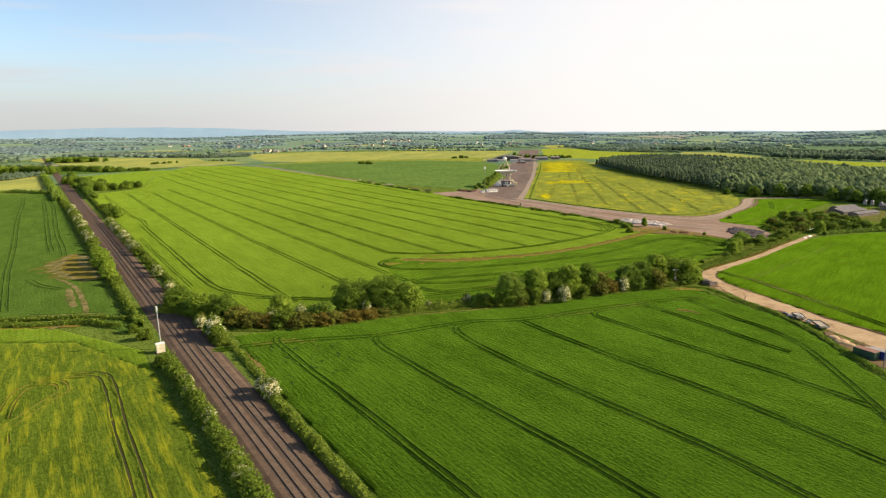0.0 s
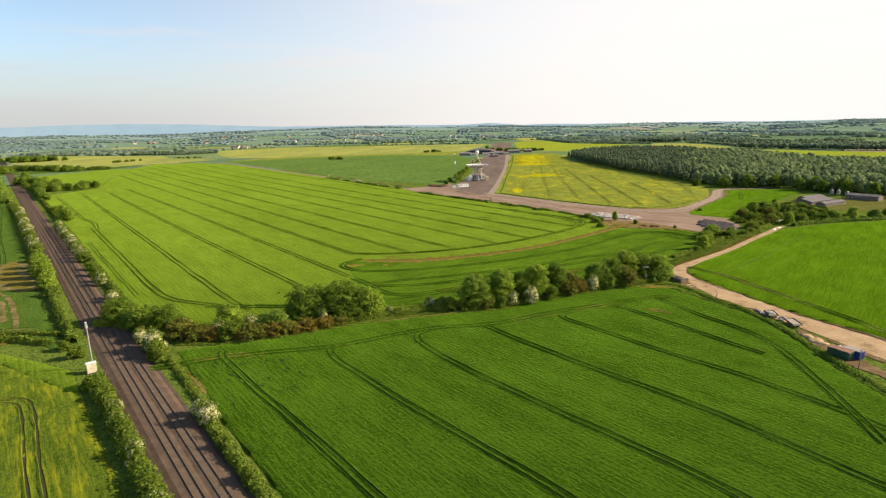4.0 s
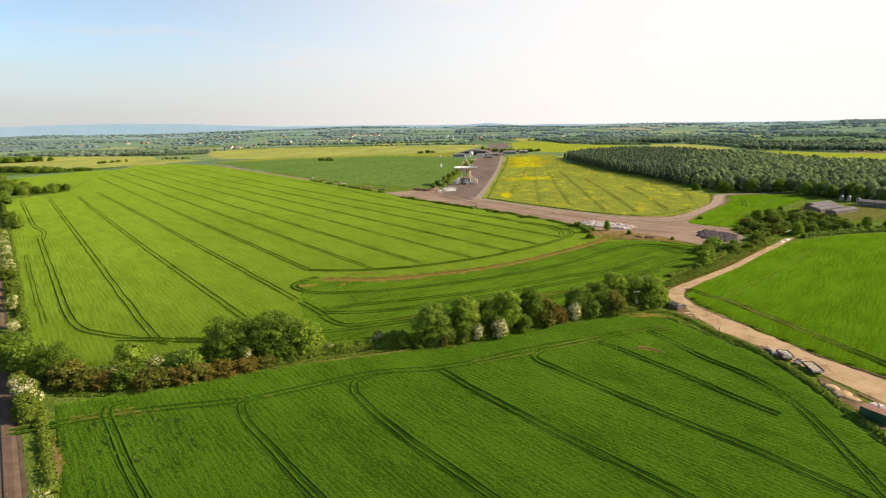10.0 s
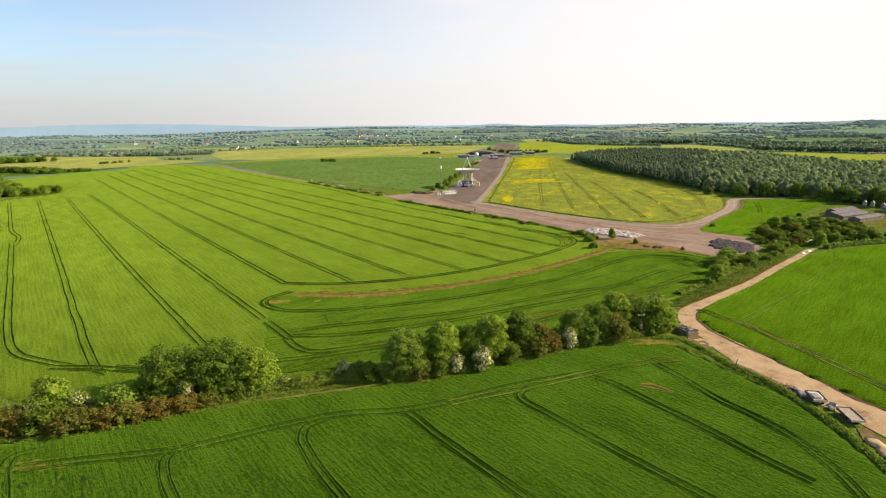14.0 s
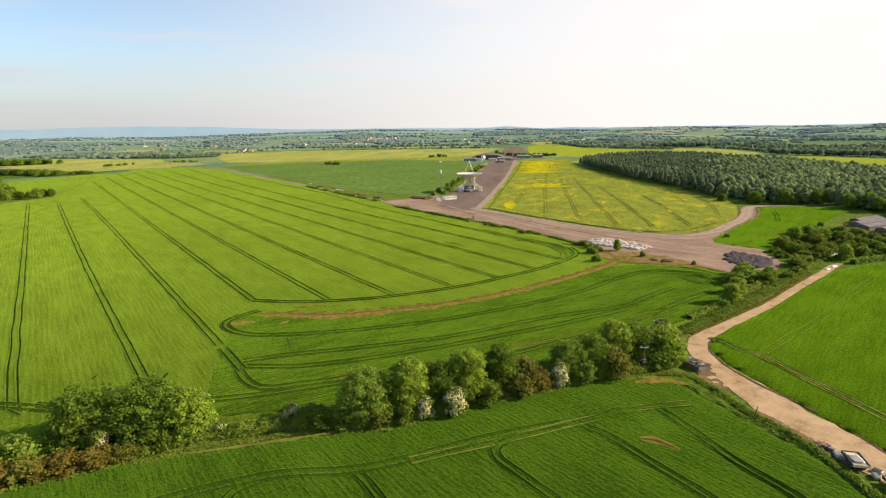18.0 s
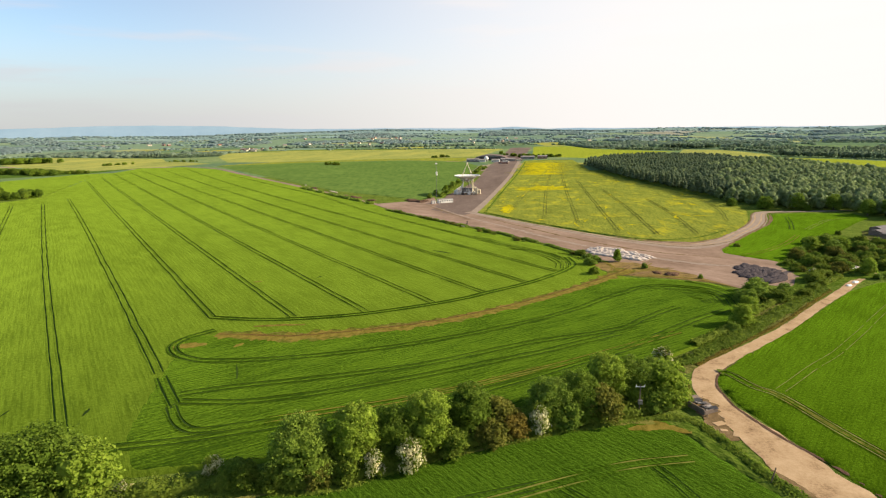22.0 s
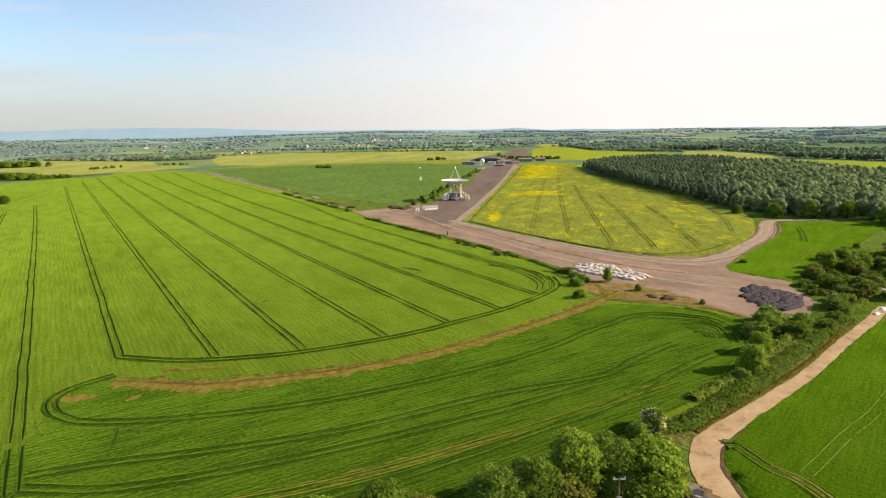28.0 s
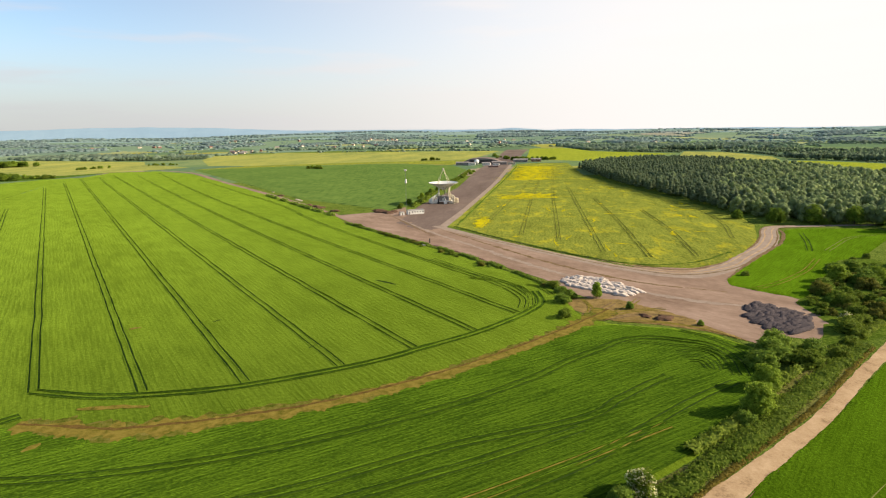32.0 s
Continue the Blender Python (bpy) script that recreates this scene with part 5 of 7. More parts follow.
HEIGHTS = {"oak_a": 13.5, "oak_b": 13.5, "oak_c": 12, "round_a": 9, "round_b": 9, "shrub_a": 5, "shrub_b": 5, "shrub_c": 5, "shrub_d": 5, "thorn": 5}


def plant(kind, x, y, h, wide=1.0, turn=None, group="hedgerow trees", z=LOW):
    name, label, category = LABELS[kind]
    k = h / HEIGHTS[kind]
    ob = thing(name, x, y, z, label=label, category=category, group=group)
    m = pose(0, 0, 0, 0, 0, rng.uniform(0, 360) if turn is None else turn) @ Matrix.Diagonal((k * wide, k * wide, k, 1))
    m = m @ Matrix.Diagonal((1.15, 1.15, 1, 1))
    child("trunk", TREES[kind][0], ob, m=m)
    child("crown", TREES[kind][1], ob, m=m)
    if kind == "thorn":
        child("blossom", BLOSSOM, ob, "cream-white blossom", m=m)
    return ob


# tree row between the two cereal fields
for row in (("round_a", -93, 189, 8, 1.0), ("shrub_c", -86, 183, 6, 1.1), ("round_b", -82, 181, 8.0, 1.15), ("round_a", -73, 177, 8.5, 0.85), ("shrub_d", -67, 172, 6.5, 1.1), ("shrub_d", -61, 170, 4.4, 1.6), ("shrub_b", -57, 169.3, 3.8, 1.5),
            ("thorn", -56, 174, 5.8, 0.8), ("round_b", -54, 177, 8.6, 0.95), ("shrub_a", -51, 169.5, 5.6, 1.2), ("shrub_d", -45, 168.8, 4.4, 1.6), ("shrub_b", -48, 168.6, 3.6, 1.4), ("thorn", -47, 175, 6.2, 0.7), ("shrub_c", -40, 176, 6.4, 1.2), ("shrub_b", -39, 170.5, 3.8, 1.5), ("shrub_d", -35, 172, 4.0, 1.5), ("shrub_b", -33, 172, 3.2, 1.3),
            ("shrub_b", -29.5, 174, 3.8, 1.5), ("thorn", -26, 179, 5.6, 0.7), ("shrub_b", -24.5, 176, 3.6, 1.5), ("shrub_d", -20.5, 178, 3.4, 1.4), ("round_a", -31, 185, 10.6, 1.0), ("round_a", -20, 187, 11.0, 1.05), ("round_b", -12.0, 186, 9.5, 1.15), ("shrub_a", -15, 181, 3.8, 1.1),
            ("thorn", -5.0, 185, 3.4, 0.85), ("shrub_a", -1, 187.5, 1.8, 1.2), ("thorn", 8, 190, 4.6, 0.75), ("shrub_c", 12, 189, 4.4, 1.0), ("shrub_a", 15, 187, 4.8, 0.9),
            ("oak_c", 24, 190.5, 11.2, 0.98), ("shrub_a", 20, 187, 4.4, 1.0), ("shrub_d", 27, 187, 4.6, 0.9), ("oak_b", 33, 193, 12.4, 0.92), ("shrub_a", 32, 188.5, 4.6, 0.9), ("oak_a", 39.5, 196, 10.8, 0.95), ("thorn", 36.5, 190.0, 5.6, 0.65), ("oak_b", 46, 197.5, 12.6, 0.92),
            ("thorn", 42.8, 191.5, 6.8, 0.75), ("shrub_a", 50.5, 196, 5.0, 1.0), ("oak_a", 54, 203, 11.6, 0.9), ("shrub_d", 58, 199.5, 4.8, 1.2), ("shrub_b", 63, 202.0, 5.0, 1.0), ("shrub_d", 60.5, 205, 7.0, 1.0), ("thorn", 68, 203, 6.6, 0.62),
            ("oak_c", 71, 208, 9.6, 0.95), ("oak_a", 77, 209.5, 11.0, 0.98), ("shrub_c", 74, 205.5, 6.0, 1.0), ("shrub_d", 82, 207.5, 8.0, 0.85), ("oak_b", 84, 214, 12.4, 0.95), ("oak_a", 90.5, 215.5, 11.0, 1.0), ("round_b", 97, 215.5, 9.6, 1.15), ("shrub_c", 94, 211.8, 5.0, 1.0), ("shrub_d", 102.5, 217.5, 4.0, 0.8),
            ("thorn", 105, 235.5, 5.0, 0.9), ("shrub_c", 101, 233, 3.2, 1.2), ("shrub_d", 100, 226, 2.6, 1.2)):
    plant(*row)
# bushes along the lane and by the hardstanding
for row in (("round_b", 139, 262, 7.2, 0.9), ("round_b", 147, 273, 6.0, 1.0), ("shrub_c", 134, 257, 3.2, 1.1), ("shrub_c", 152, 284, 5.0, 1.3), ("shrub_c", 158, 290, 5.6, 1.4), ("shrub_a", 164, 285, 4.4, 1.3),
            ("shrub_c", 163, 297, 5.2, 1.3), ("shrub_c", 170, 292, 4.4, 1.3), ("shrub_a", 176, 290, 3.2, 1.2), ("shrub_a", 183, 297, 3.2, 1.1), ("shrub_a", 190, 303, 3.0, 1.1),
            ("thorn", 196, 317, 3.6, 0.9), ("shrub_a", 203, 322, 3.6, 1.2), ("shrub_a", 208, 332, 4.0, 1.3), ("shrub_c", 215, 326, 4.6, 1.2), ("round_b", 218, 317, 7.2, 0.8),
            ("shrub_a", 198, 336, 2.6, 1.2), ("shrub_a", 206, 345, 3.0, 1.4), ("shrub_c", 213, 352, 4.0, 1.3), ("round_b", 224, 362, 7.0, 1.0), ("shrub_c", 231, 356, 6.2, 1.3), ("round_b", 238, 360, 6.4, 0.9), ("shrub_c", 246, 356, 5.4, 1.2),
            ("shrub_a", 224, 340, 3.0, 1.3), ("shrub_a", 232, 336, 3.6, 1.3), ("shrub_a", 240, 344, 3.2, 1.2), ("shrub_c", 244, 330, 4.4, 1.2), ("shrub_a", 255, 345, 4.6, 1.2), ("shrub_c", 254, 328, 5.0, 1.2), ("round_b", 266, 330, 6.6, 0.8),
            ("shrub_a", 264, 350, 3.4, 1.2), ("shrub_c", 280, 330, 5.2, 1.2), ("shrub_c", 292, 333, 5.8, 1.1), ("oak_c", 306, 338, 9.5, 0.9), ("oak_c", 318, 346, 10.0, 0.8), ("round_b", 330, 340, 8.0, 1.0), ("oak_c", 345, 350, 10, 0.9),
            ("shrub_a", 252, 392, 2.4, 1.0), ("shrub_a", 262, 398, 2.6, 1.0), ("shrub_a", 194, 372, 2.2, 1.2), ("shrub_c", 134.5, 332.5, 2.8, 0.8), ("shrub_c", 150.8, 315.5, 1.9, 0.9), ("shrub_c", 117.5, 347, 3.0, 1.5), ("shrub_a", 114, 360, 3.0, 1.4), ("shrub_c", 113.5, 341, 3.4, 1.5), ("shrub_a", 110.8, 325, 3.2, 1.2), ("shrub_c", 115.5, 353, 2.6, 1.6)):
    plant(*row, group="roadside bushes")
r = np.random.default_rng(91)
for u in np.linspace(0, 1, 54):
    if wave(np.array([u * 300]), np.array([0.0]), 40, 3)[0] > -0.25:
        x, y = (8 + 104 * u, 521 - 157 * u) if u < 0.9 else (112 - 3 * (u - 0.9), 364 - 60 * (u - 0.9))
        plant(("shrub_c", "shrub_a", "shrub_d")[int(r.integers(3))], x + r.normal(0, 1.0), y + r.normal(0, 1.0), r.uniform(0.9, 2.3), r.uniform(1.2, 1.9), group="roadside bushes")
ribbon("lane_edge", [(2, 530), (43, 473.5), (76, 428.5), (100, 390.5), (113, 364)], [2, 3.4, 3.0, 3.2, 1.4], M_spoil, -0.15, "dark turned soil along the crop edge", "bare soil", 0.7, 0.5, seed=36)
# hedgerow beside the railway and its blossom
for s, off, kind, h, wide in ((95, 6.0, "thorn", 4.6, 0.8), (85, 7.8, "thorn", 7.0, 0.75), (80, 7.2, "shrub_a", 5.2, 0.8), (76, 7.0, "shrub_a", 3.8, 0.9), (34, 7.2, "thorn", 5.2, 0.85), (88, 7.4, "shrub_a", 4.6, 0.9), (46, -8.0, "thorn", 3.4, 0.9), (41, -7.6, "shrub_a", 3.4, 1.0), (28, -7.8, "thorn", 3.0, 1.0), (16, -7.6, "shrub_a", 3.2, 1.0), (6, -8.0, "thorn", 3.0, 1.1), (62, -8.4, "shrub_a", 3.2, 1.0), (54, -8.2, "shrub_d", 2.8, 1.0), (22, 6.8, "shrub_a", 2.8, 0.9), (8, 6.8, "shrub_a", 2.9, 1.0), (98, 6.6, "shrub_d", 4.2, 0.9),
                              (147, 6.8, "thorn", 4.6, 0.9), (152, 7.4, "shrub_a", 3.8, 1.0), (176, 7.0, "thorn", 5.0, 0.9), (183, 7.6, "thorn", 4.8, 0.9), (196, 7.6, "shrub_a", 4.4, 1.0), (210, 8, "shrub_a", 4.2, 1.0),
                              *[(232 + 9.5 * k, 7.6 + 0.25 * (k % 3), "thorn" if k % 4 else "shrub_a", 5.2 + 0.5 * (k % 2), 0.95) for k in range(15)], (392, 17, "round_b", 9.5, 0.9), (404, 17, "round_b", 9, 0.9), (420, 16, "shrub_a", 5, 1.2), (434, 17, "round_b", 8, 0.9), (455, 13, "shrub_a", 5.4, 1.2),
                              (172, -9.5, "shrub_a", 4.4, 1.0), (184, -10, "round_b", 7.5, 0.8), (196, -10, "round_b", 8.5, 0.85), (208, -10.4, "round_b", 9, 0.9), (220, -10.4, "round_b", 8.5, 0.9), (232, -10.4, "round_b", 7.5, 0.8), (248, -10, "shrub_a", 5, 1.1), (262, -9.6, "shrub_a", 4.6, 1.1),
                              *[(278 + 9.5 * k, -8.6 - 0.3 * (k % 3), "thorn" if k % 5 else "shrub_a", 5.0 + 0.5 * (k % 2), 1.05) for k in range(22)], (495, -12, "shrub_a", 4.4, 1.3), (520, -12, "shrub_a", 4.4, 1.3), (95, -10, "shrub_a", 3.6, 1.0), (104, -12, "shrub_a", 3.0, 1.0), (70, -10.0, "shrub_a", 3.4, 0.9),
                              (52, -7.2, "thorn", 3.6, 0.9), (31, -7.6, "thorn", 3.6, 0.9), (11, -7.8, "thorn", 3.4, 1.0), (38.6, 7.0, "thorn", 4.2, 0.85), (-6, -7.8, "thorn", 3.2, 1.0)):
    x, y = by_rail(s, off)
    plant(kind, x, y, h, wide, group="railway hedge bushes")


def hedge(line, width, height, mat, label, per_m=26, size=0.22, seed=1, step=1.0, gap=0.0, name="hedge"):
    """A hedge along a line: leaf pieces over an uneven rounded bank, with a closed core."""
    r = np.random.default_rng(seed)
    l = curve(line, step)
    n = sides(l)
    m = len(l)
    hs = height * (1 + 0.28 * wave(np.arange(m) * step, np.zeros(m), 9, seed) + 0.15 * r.uniform(-1, 1, m))
    ws = width * (1 + 0.25 * wave(np.arange(m) * step, np.zeros(m), 7, seed + 1))
    if gap:
        hs *= np.where(wave(np.arange(m) * step, np.zeros(m), 30, seed + 2) < gap, 0.25, 1)
    count = int(m * step * per_m)
    i = r.uniform(0, m - 1.001, count)
    k = i.astype(int)
    fr = (i - k)[:, None]
    a = r.uniform(0.03, 0.97, count) * math.pi
    rad = 1 - 0.25 * r.uniform(0, 1, count) ** 2 + 0.1 * r.normal(0, 1, count)
    base = l[k] * (1 - fr) + l[k + 1] * fr
    p = np.c_[base + n[k] * (np.cos(a) * ws[k] / 2 * rad)[:, None], LOW + np.sin(a) ** 0.7 * hs[k] * rad]
    nrm = np.c_[n[k] * np.cos(a)[:, None], np.sin(a)] + r.normal(0, 0.55, (count, 3))
    nrm /= np.linalg.norm(nrm, axis=1)[:, None]
    t = np.cross(nrm, r.normal(0, 1, (count, 3)))
    t /= np.linalg.norm(t, axis=1)[:, None]
    b = np.cross(nrm, t)
    s = size * r.uniform(0.6, 1.5, count)[:, None]
    q = np.stack([p - t * s - b * s * 0.45, p + t * s * 0.35 - b * s * 0.8, p + t * s + b * s * 0.35, p - t * s * 0.3 + b * s * 0.85], 1)
    arc = np.linspace(0, math.pi, 6)
    cv = np.stack([np.c_[l + n * (math.cos(x) * ws * 0.40)[:, None], LOW + math.sin(x) ** 0.7 * hs * 0.8] for x in arc], 1).reshape(-1, 3)
    j = (np.arange(m - 1)[:, None] * 6 + np.arange(5)[None]).ravel()
    nq = count * 4
    cf = np.stack([j, j + 1, j + 7, j + 6], 1) + nq
    ob = thing(name, *l[0], label=label, category="hedge")
    ob.matrix_basis = Matrix.Identity(4)
    child("foliage", link_mesh("foliage", np.vstack([q.reshape(-1, 3), cv]), np.vstack([np.arange(nq).reshape(-1, 4), cf]), mat), ob)
    return ob


hedge([by_rail(-160, -7.9), by_rail(-20, -7.7), by_rail(30, -7.7), by_rail(72, -8.2)], 4.2, 2.6, M_hedge, "leafy yellow-green hedge beside the railway", 60, 0.22, 1)
hedge([by_rail(-160, 6.8), by_rail(-20, 6.7), by_rail(34, 7.0)], 2.5, 1.7, M_hedge, "straggling hedge on the field side of the railway", 44, 0.2, 2)
hedge([by_rail(42, 9.0), by_rail(82, 9.4)], 2.4, 0.9, M_hedge, "low scrub beside the railway", 30, 0.2, 3, name="scrub")
hedge([by_rail(108, 9.4), by_rail(200, 10), by_rail(330, 11), by_rail(560, 12)], 3.0, 2.0, M_hedge, "hedge between railway and bright field", 18, 0.32, 4)
hedge([by_rail(108, -9.5), by_rail(200, -10), by_rail(330, -11), by_rail(560, -12)], 3.2, 2.2, M_hedge, "hedge along the west side of the railway", 18, 0.32, 5)
hedge([by_rail(560, -14), by_rail(800, -16), by_rail(1000, -18)], 8, 5.0, M_dark_leaf, "tall dark hedge along the far railway", 16, 0.7, 6, 3.0)
hedge([by_rail(560, 14), by_rail(800, 16), by_rail(1000, 18)], 8, 5.0, M_oak, "tall hedge along the far railway", 16, 0.7, 7, 3.0)
hedge([(-106, 177), (-120, 179.5), (-150, 177.5), (-200, 178), (-260, 182)], 2.2, 1.5, M_hedge, "hedge on the far side of a track", 30, 0.22, 23)
hedge([(-104, 170), (-118, 174), (-135, 172), (-190, 170), (-260, 167)], 2.6, 1.8, M_hedge, "hedge between two fields west of the railway", 30, 0.24, 8)
hedge([by_rail(652, -20), (-480, 620), (-520, 595)], 5, 3.4, M_dark_leaf, "dark hedge across the western fields", 12, 0.5, 9, 2.0)
hedge([(-100, 186), (-84, 181), (-64, 171), (-46, 169.5), (-24, 177), (-6, 184.5), (10, 187.5), (28, 188), (50, 198), (72, 205), (92, 211.5), (103, 215)], 4.4, 2.3, M_hedge, "understorey of the hedgerow between the fields", 52, 0.2, 10)
hedge([(-66, 166), (-46, 166), (-22, 174.5), (10, 185), (28, 185.5), (50, 195.5), (74, 203.5), (94, 208), (101, 205), (104, 192), (107.5, 178)], 2.6, 0.55, M_hedge, "rough grass verge under the trees", 40, 0.17, 11, name="verge")
hedge([(102.5, 200), (104.6, 190), (107.5, 181), (109.5, 173), (110.2, 160), (109.3, 146), (108.4, 128), (108.5, 106)], 2.4, 0.7, M_oak, "weedy verge beside the lane", 50, 0.17, 12, name="verge")
hedge([(6, 522), (43, 471), (76, 426), (100, 388), (112, 362)], 2.6, 1.2, M_dark_leaf, "low dark hedge along the hardstanding", 20, 0.28, 13, 1.0, -0.45)
hedge([(-10, 558), (-60, 634), (-105, 704)], 4.0, 2.0, M_dark_leaf, "scrubby hedge beside the dirt track", 12, 0.5, 14, 1.5, -0.3)
hedge([(118, 247), (134, 259), (152, 276), (170, 289), (190, 303), (205, 314)], 3.2, 1.4, M_hedge, "scrub along the lane", 34, 0.25, 15, name="scrub")
hedge([(104, 234), (112, 236.5), (120, 243), (134, 255), (150, 268)], 4.6, 1.0, M_hedge, "low brambles and weeds beside the lane", 60, 0.2, 21, name="scrub")
hedge([(124, 245), (137, 255), (152, 268.5), (172, 285), (188, 298)], 5.0, 1.1, M_hedge, "thick green weeds between bushes and lane", 64, 0.2, 24, name="scrub")
hedge([(113.0, 233.6), (126, 243.6), (150.5, 262), (171, 280), (189, 296)], 1.2, 0.5, M_rust, "brown dead weeds at the lane edge", 30, 0.15, 22, name="verge")
hedge([(46, 600), (54, 640), (70, 735), (92, 880), (108, 985)], 4.2, 2.6, M_hedge, "row of bushes between runway and field", 16, 0.5, 16, 1.5, -0.15)
hedge([(80, 506), (112, 668), (152, 868), (192, 1090)], 1.6, 0.7, M_dark_leaf, "low dark hedge along the rape field", 8, 0.4, 17, 2.0, -0.2)
hedge([(78, 503), (107, 455), (150, 399.5), (180, 394), (210, 415)], 1.3, 0.5, M_dark_leaf, "weedy edge of the rape field", 12, 0.22, 18, 1.5, name="verge")
hedge([(216, 310), (240, 317), (270, 320), (330, 326), (420, 334)], 3.4, 2.2, M_dark_leaf, "dark hedge at the top of the east field", 18, 0.35, 19)

# rough scrub patch beside the hardstanding and lane
sheet("scrub_ground", [(160, 284), (190, 300), (210, 310), (240, 316), (275, 320), (275, 350), (268, 372), (262, 398), (247, 393), (219, 366), (203, 346), (192, 336), (190, 318), (178, 300)], 2.5, 0.2, M_scrub,
      "rough weedy green ground with scrub", "scrub", top=-0.12, amp=0.16, size=5, drop=0.12)
scrub_poly = [(190, 306), (205, 316), (222, 322), (250, 324), (268, 335), (266, 366), (256, 384), (244, 388), (226, 370), (206, 346), (194, 332)]
r = np.random.default_rng(23)
spots = r.uniform((188, 303), (272, 392), (430, 2))
spots = spots[inside(spots, scrub_poly)]
for k, (mat, label) in enumerate(((M_hedge, "light green scrub bushes over rough ground"), (M_oak, "green scrub bushes over rough ground"), (M_olive, "olive-brown scrub bushes over rough ground"))):
    c, q = [], []
    for x, y in spots[k::3]:
        h = r.uniform(3.0, 4.4) if r.random() < 0.16 else r.uniform(0.9, 2.2)
        a, b = tree_lobes(r, h, h * r.uniform(1.5, 2.3), 6, 0.05, 3)
        c += [(x + u, y + v_, w + LOW) for u, v_, w in a]
        q += b
    tagged(new("scrub_bushes", crown_mesh("scrub_bushes", r, c, q, 45000, 0.24, mat)), label, "scrub", kind="stuff")
for x, y in spots[:40]:
    plant("shrub_c" if x > 230 else "shrub_a", x, y, r.uniform(2.0, 4.6), r.uniform(1.0, 1.5), group="scrub bushes")


# woodland beyond the bend
wood_poly = [(268, 975), (262, 900), (258, 755), (268, 592), (272, 524), (288, 492), (330, 480), (326, 464), (334, 446), (344, 430), (356, 410), (430, 395), (600, 410), (640, 560), (530, 700), (530, 790), (530, 890), (494, 1064), (420, 1110), (340, 1090)]
pts = rng.uniform((255, 390), (645, 1115), (36000, 2))
pts = pts[inside(pts, wood_poly)]
leafy = (pts[:, 0] - 71 - 0.50 * (pts[:, 1] - 147)) / 55 + 0.7 * wave(pts[:, 0], pts[:, 1], 90, 6) + 0.3 * rng.normal(0, 1, len(pts)) > 0.15
grid, chosen = {}, []
for p, broad in zip(pts, leafy):
    gap = 7.0 if broad else 4.3
    k = (int(p[0] // 7.0), int(p[1] // 7.0))
    if not any(np.hypot(p[0] - q[0], p[1] - q[1]) < max(gap, q[2]) * 0.95 for dx in (-1, 0, 1) for dy in (-1, 0, 1) for q in grid.get((k[0] + dx, k[1] + dy), ())):
        grid.setdefault(k, []).append((p[0], p[1], gap))
        chosen.append((p[0], p[1], broad))
chosen = np.array(chosen)
edge = to_edge(chosen[:, :2], wood_poly)[1]


def wood_tree(broad, close, seed):
    """One woodland crown of leaf pieces with closed inner masses: conifers narrow and pointed, broadleaves rounded."""
    r = np.random.default_rng(seed)
    if broad:
        c, q = tree_lobes(r, 12.5, 10.5, 6 if close else 4, 0.3, 4 if close else 0)
    else:
        z = np.linspace(0.30, 0.86, 5)
        c = [(r.normal(0, 0.45), r.normal(0, 0.45), 12.5 * k) for k in z]
        q = [(2.3 * (1.2 - k * k) + 0.7, 2.3 * (1.2 - k * k) + 0.7, 2.0) for k in z]
    quads = leaves(r, c, q, (260 if broad else 130) if close else (110 if broad else 60), (0.42 if broad else 0.36) if close else (0.75 if broad else 0.52), 0.4)
    core_v, core_f = [], []
    for m, b in zip(c, q):
        a, g = far_lumps[int(r.integers(6))]
        core_f.append(g + 12 * len(core_v))
        core_v.append((a - (0, 0, 0.35)) / (1, 1, 0.7) * np.array(b) * 0.82 + m)
    return quads, np.vstack(core_v), np.vstack(core_f)


crowns = {(b, c): [wood_tree(b, c, 300 + 20 * b + 50 * c + k) for k in range(7)] for b in (False, True) for c in (False, True)}
wood, sum_of = {False: ([], [], []), True: ([], [], [])}, {}
for (x, y, broad), e in zip(chosen, edge):
    quads, core_v, core_f = crowns[bool(broad), bool(e < 14 or y < 560)][int(rng.integers(7))]
    t, k = rng.uniform(0, 6.3), rng.uniform(0.8, 1.12)
    spin = np.array([[math.cos(t), math.sin(t), 0], [-math.sin(t), math.cos(t), 0], [0, 0, 1]]) * k
    leaf_q, all_v, all_f = wood[bool(broad)]
    leaf_q.append(quads @ spin + (x, y, LOW))
    all_f.append(core_f + sum_of.get(bool(broad), 0))
    sum_of[bool(broad)] = sum_of.get(bool(broad), 0) + len(core_v)
    all_v.append(core_v @ spin + (x, y, LOW))
wood["copse"] = ([], [], [])
base = 0
for (x, y), h, w in zip(places[copse], high[copse], long[copse]):
    quads, core_v, core_f = crowns[True, False][int(rng.integers(7))]
    k = np.array((max(h, w) / 11.5, max(h, w) / 11.5, h / 12.5))
    for a, b in zip(wood["copse"], (quads * k + (x, y, LOW), core_v * k + (x, y, LOW), core_f + base)):
        a.append(b)
    base += len(core_v)
for broad, mat, label in (("copse", M_copse, "hedgerow trees and copses among the fields"), (False, M_wood, "dense dark green mixed wood"), (True, M_broad_wood, "lighter broadleaf part of the wood")):
    leaf_q, core_v, core_f = wood[broad]
    tagged(new("woodland", quads_mesh("woodland", np.vstack(leaf_q), mat)), label, "wood", kind="stuff")
    tagged(new("woodland_shade", link_mesh("woodland_shade", np.vstack(core_v), np.vstack(core_f), mat, smooth=True)), "inner crowns of the wood", "wood", kind="stuff")
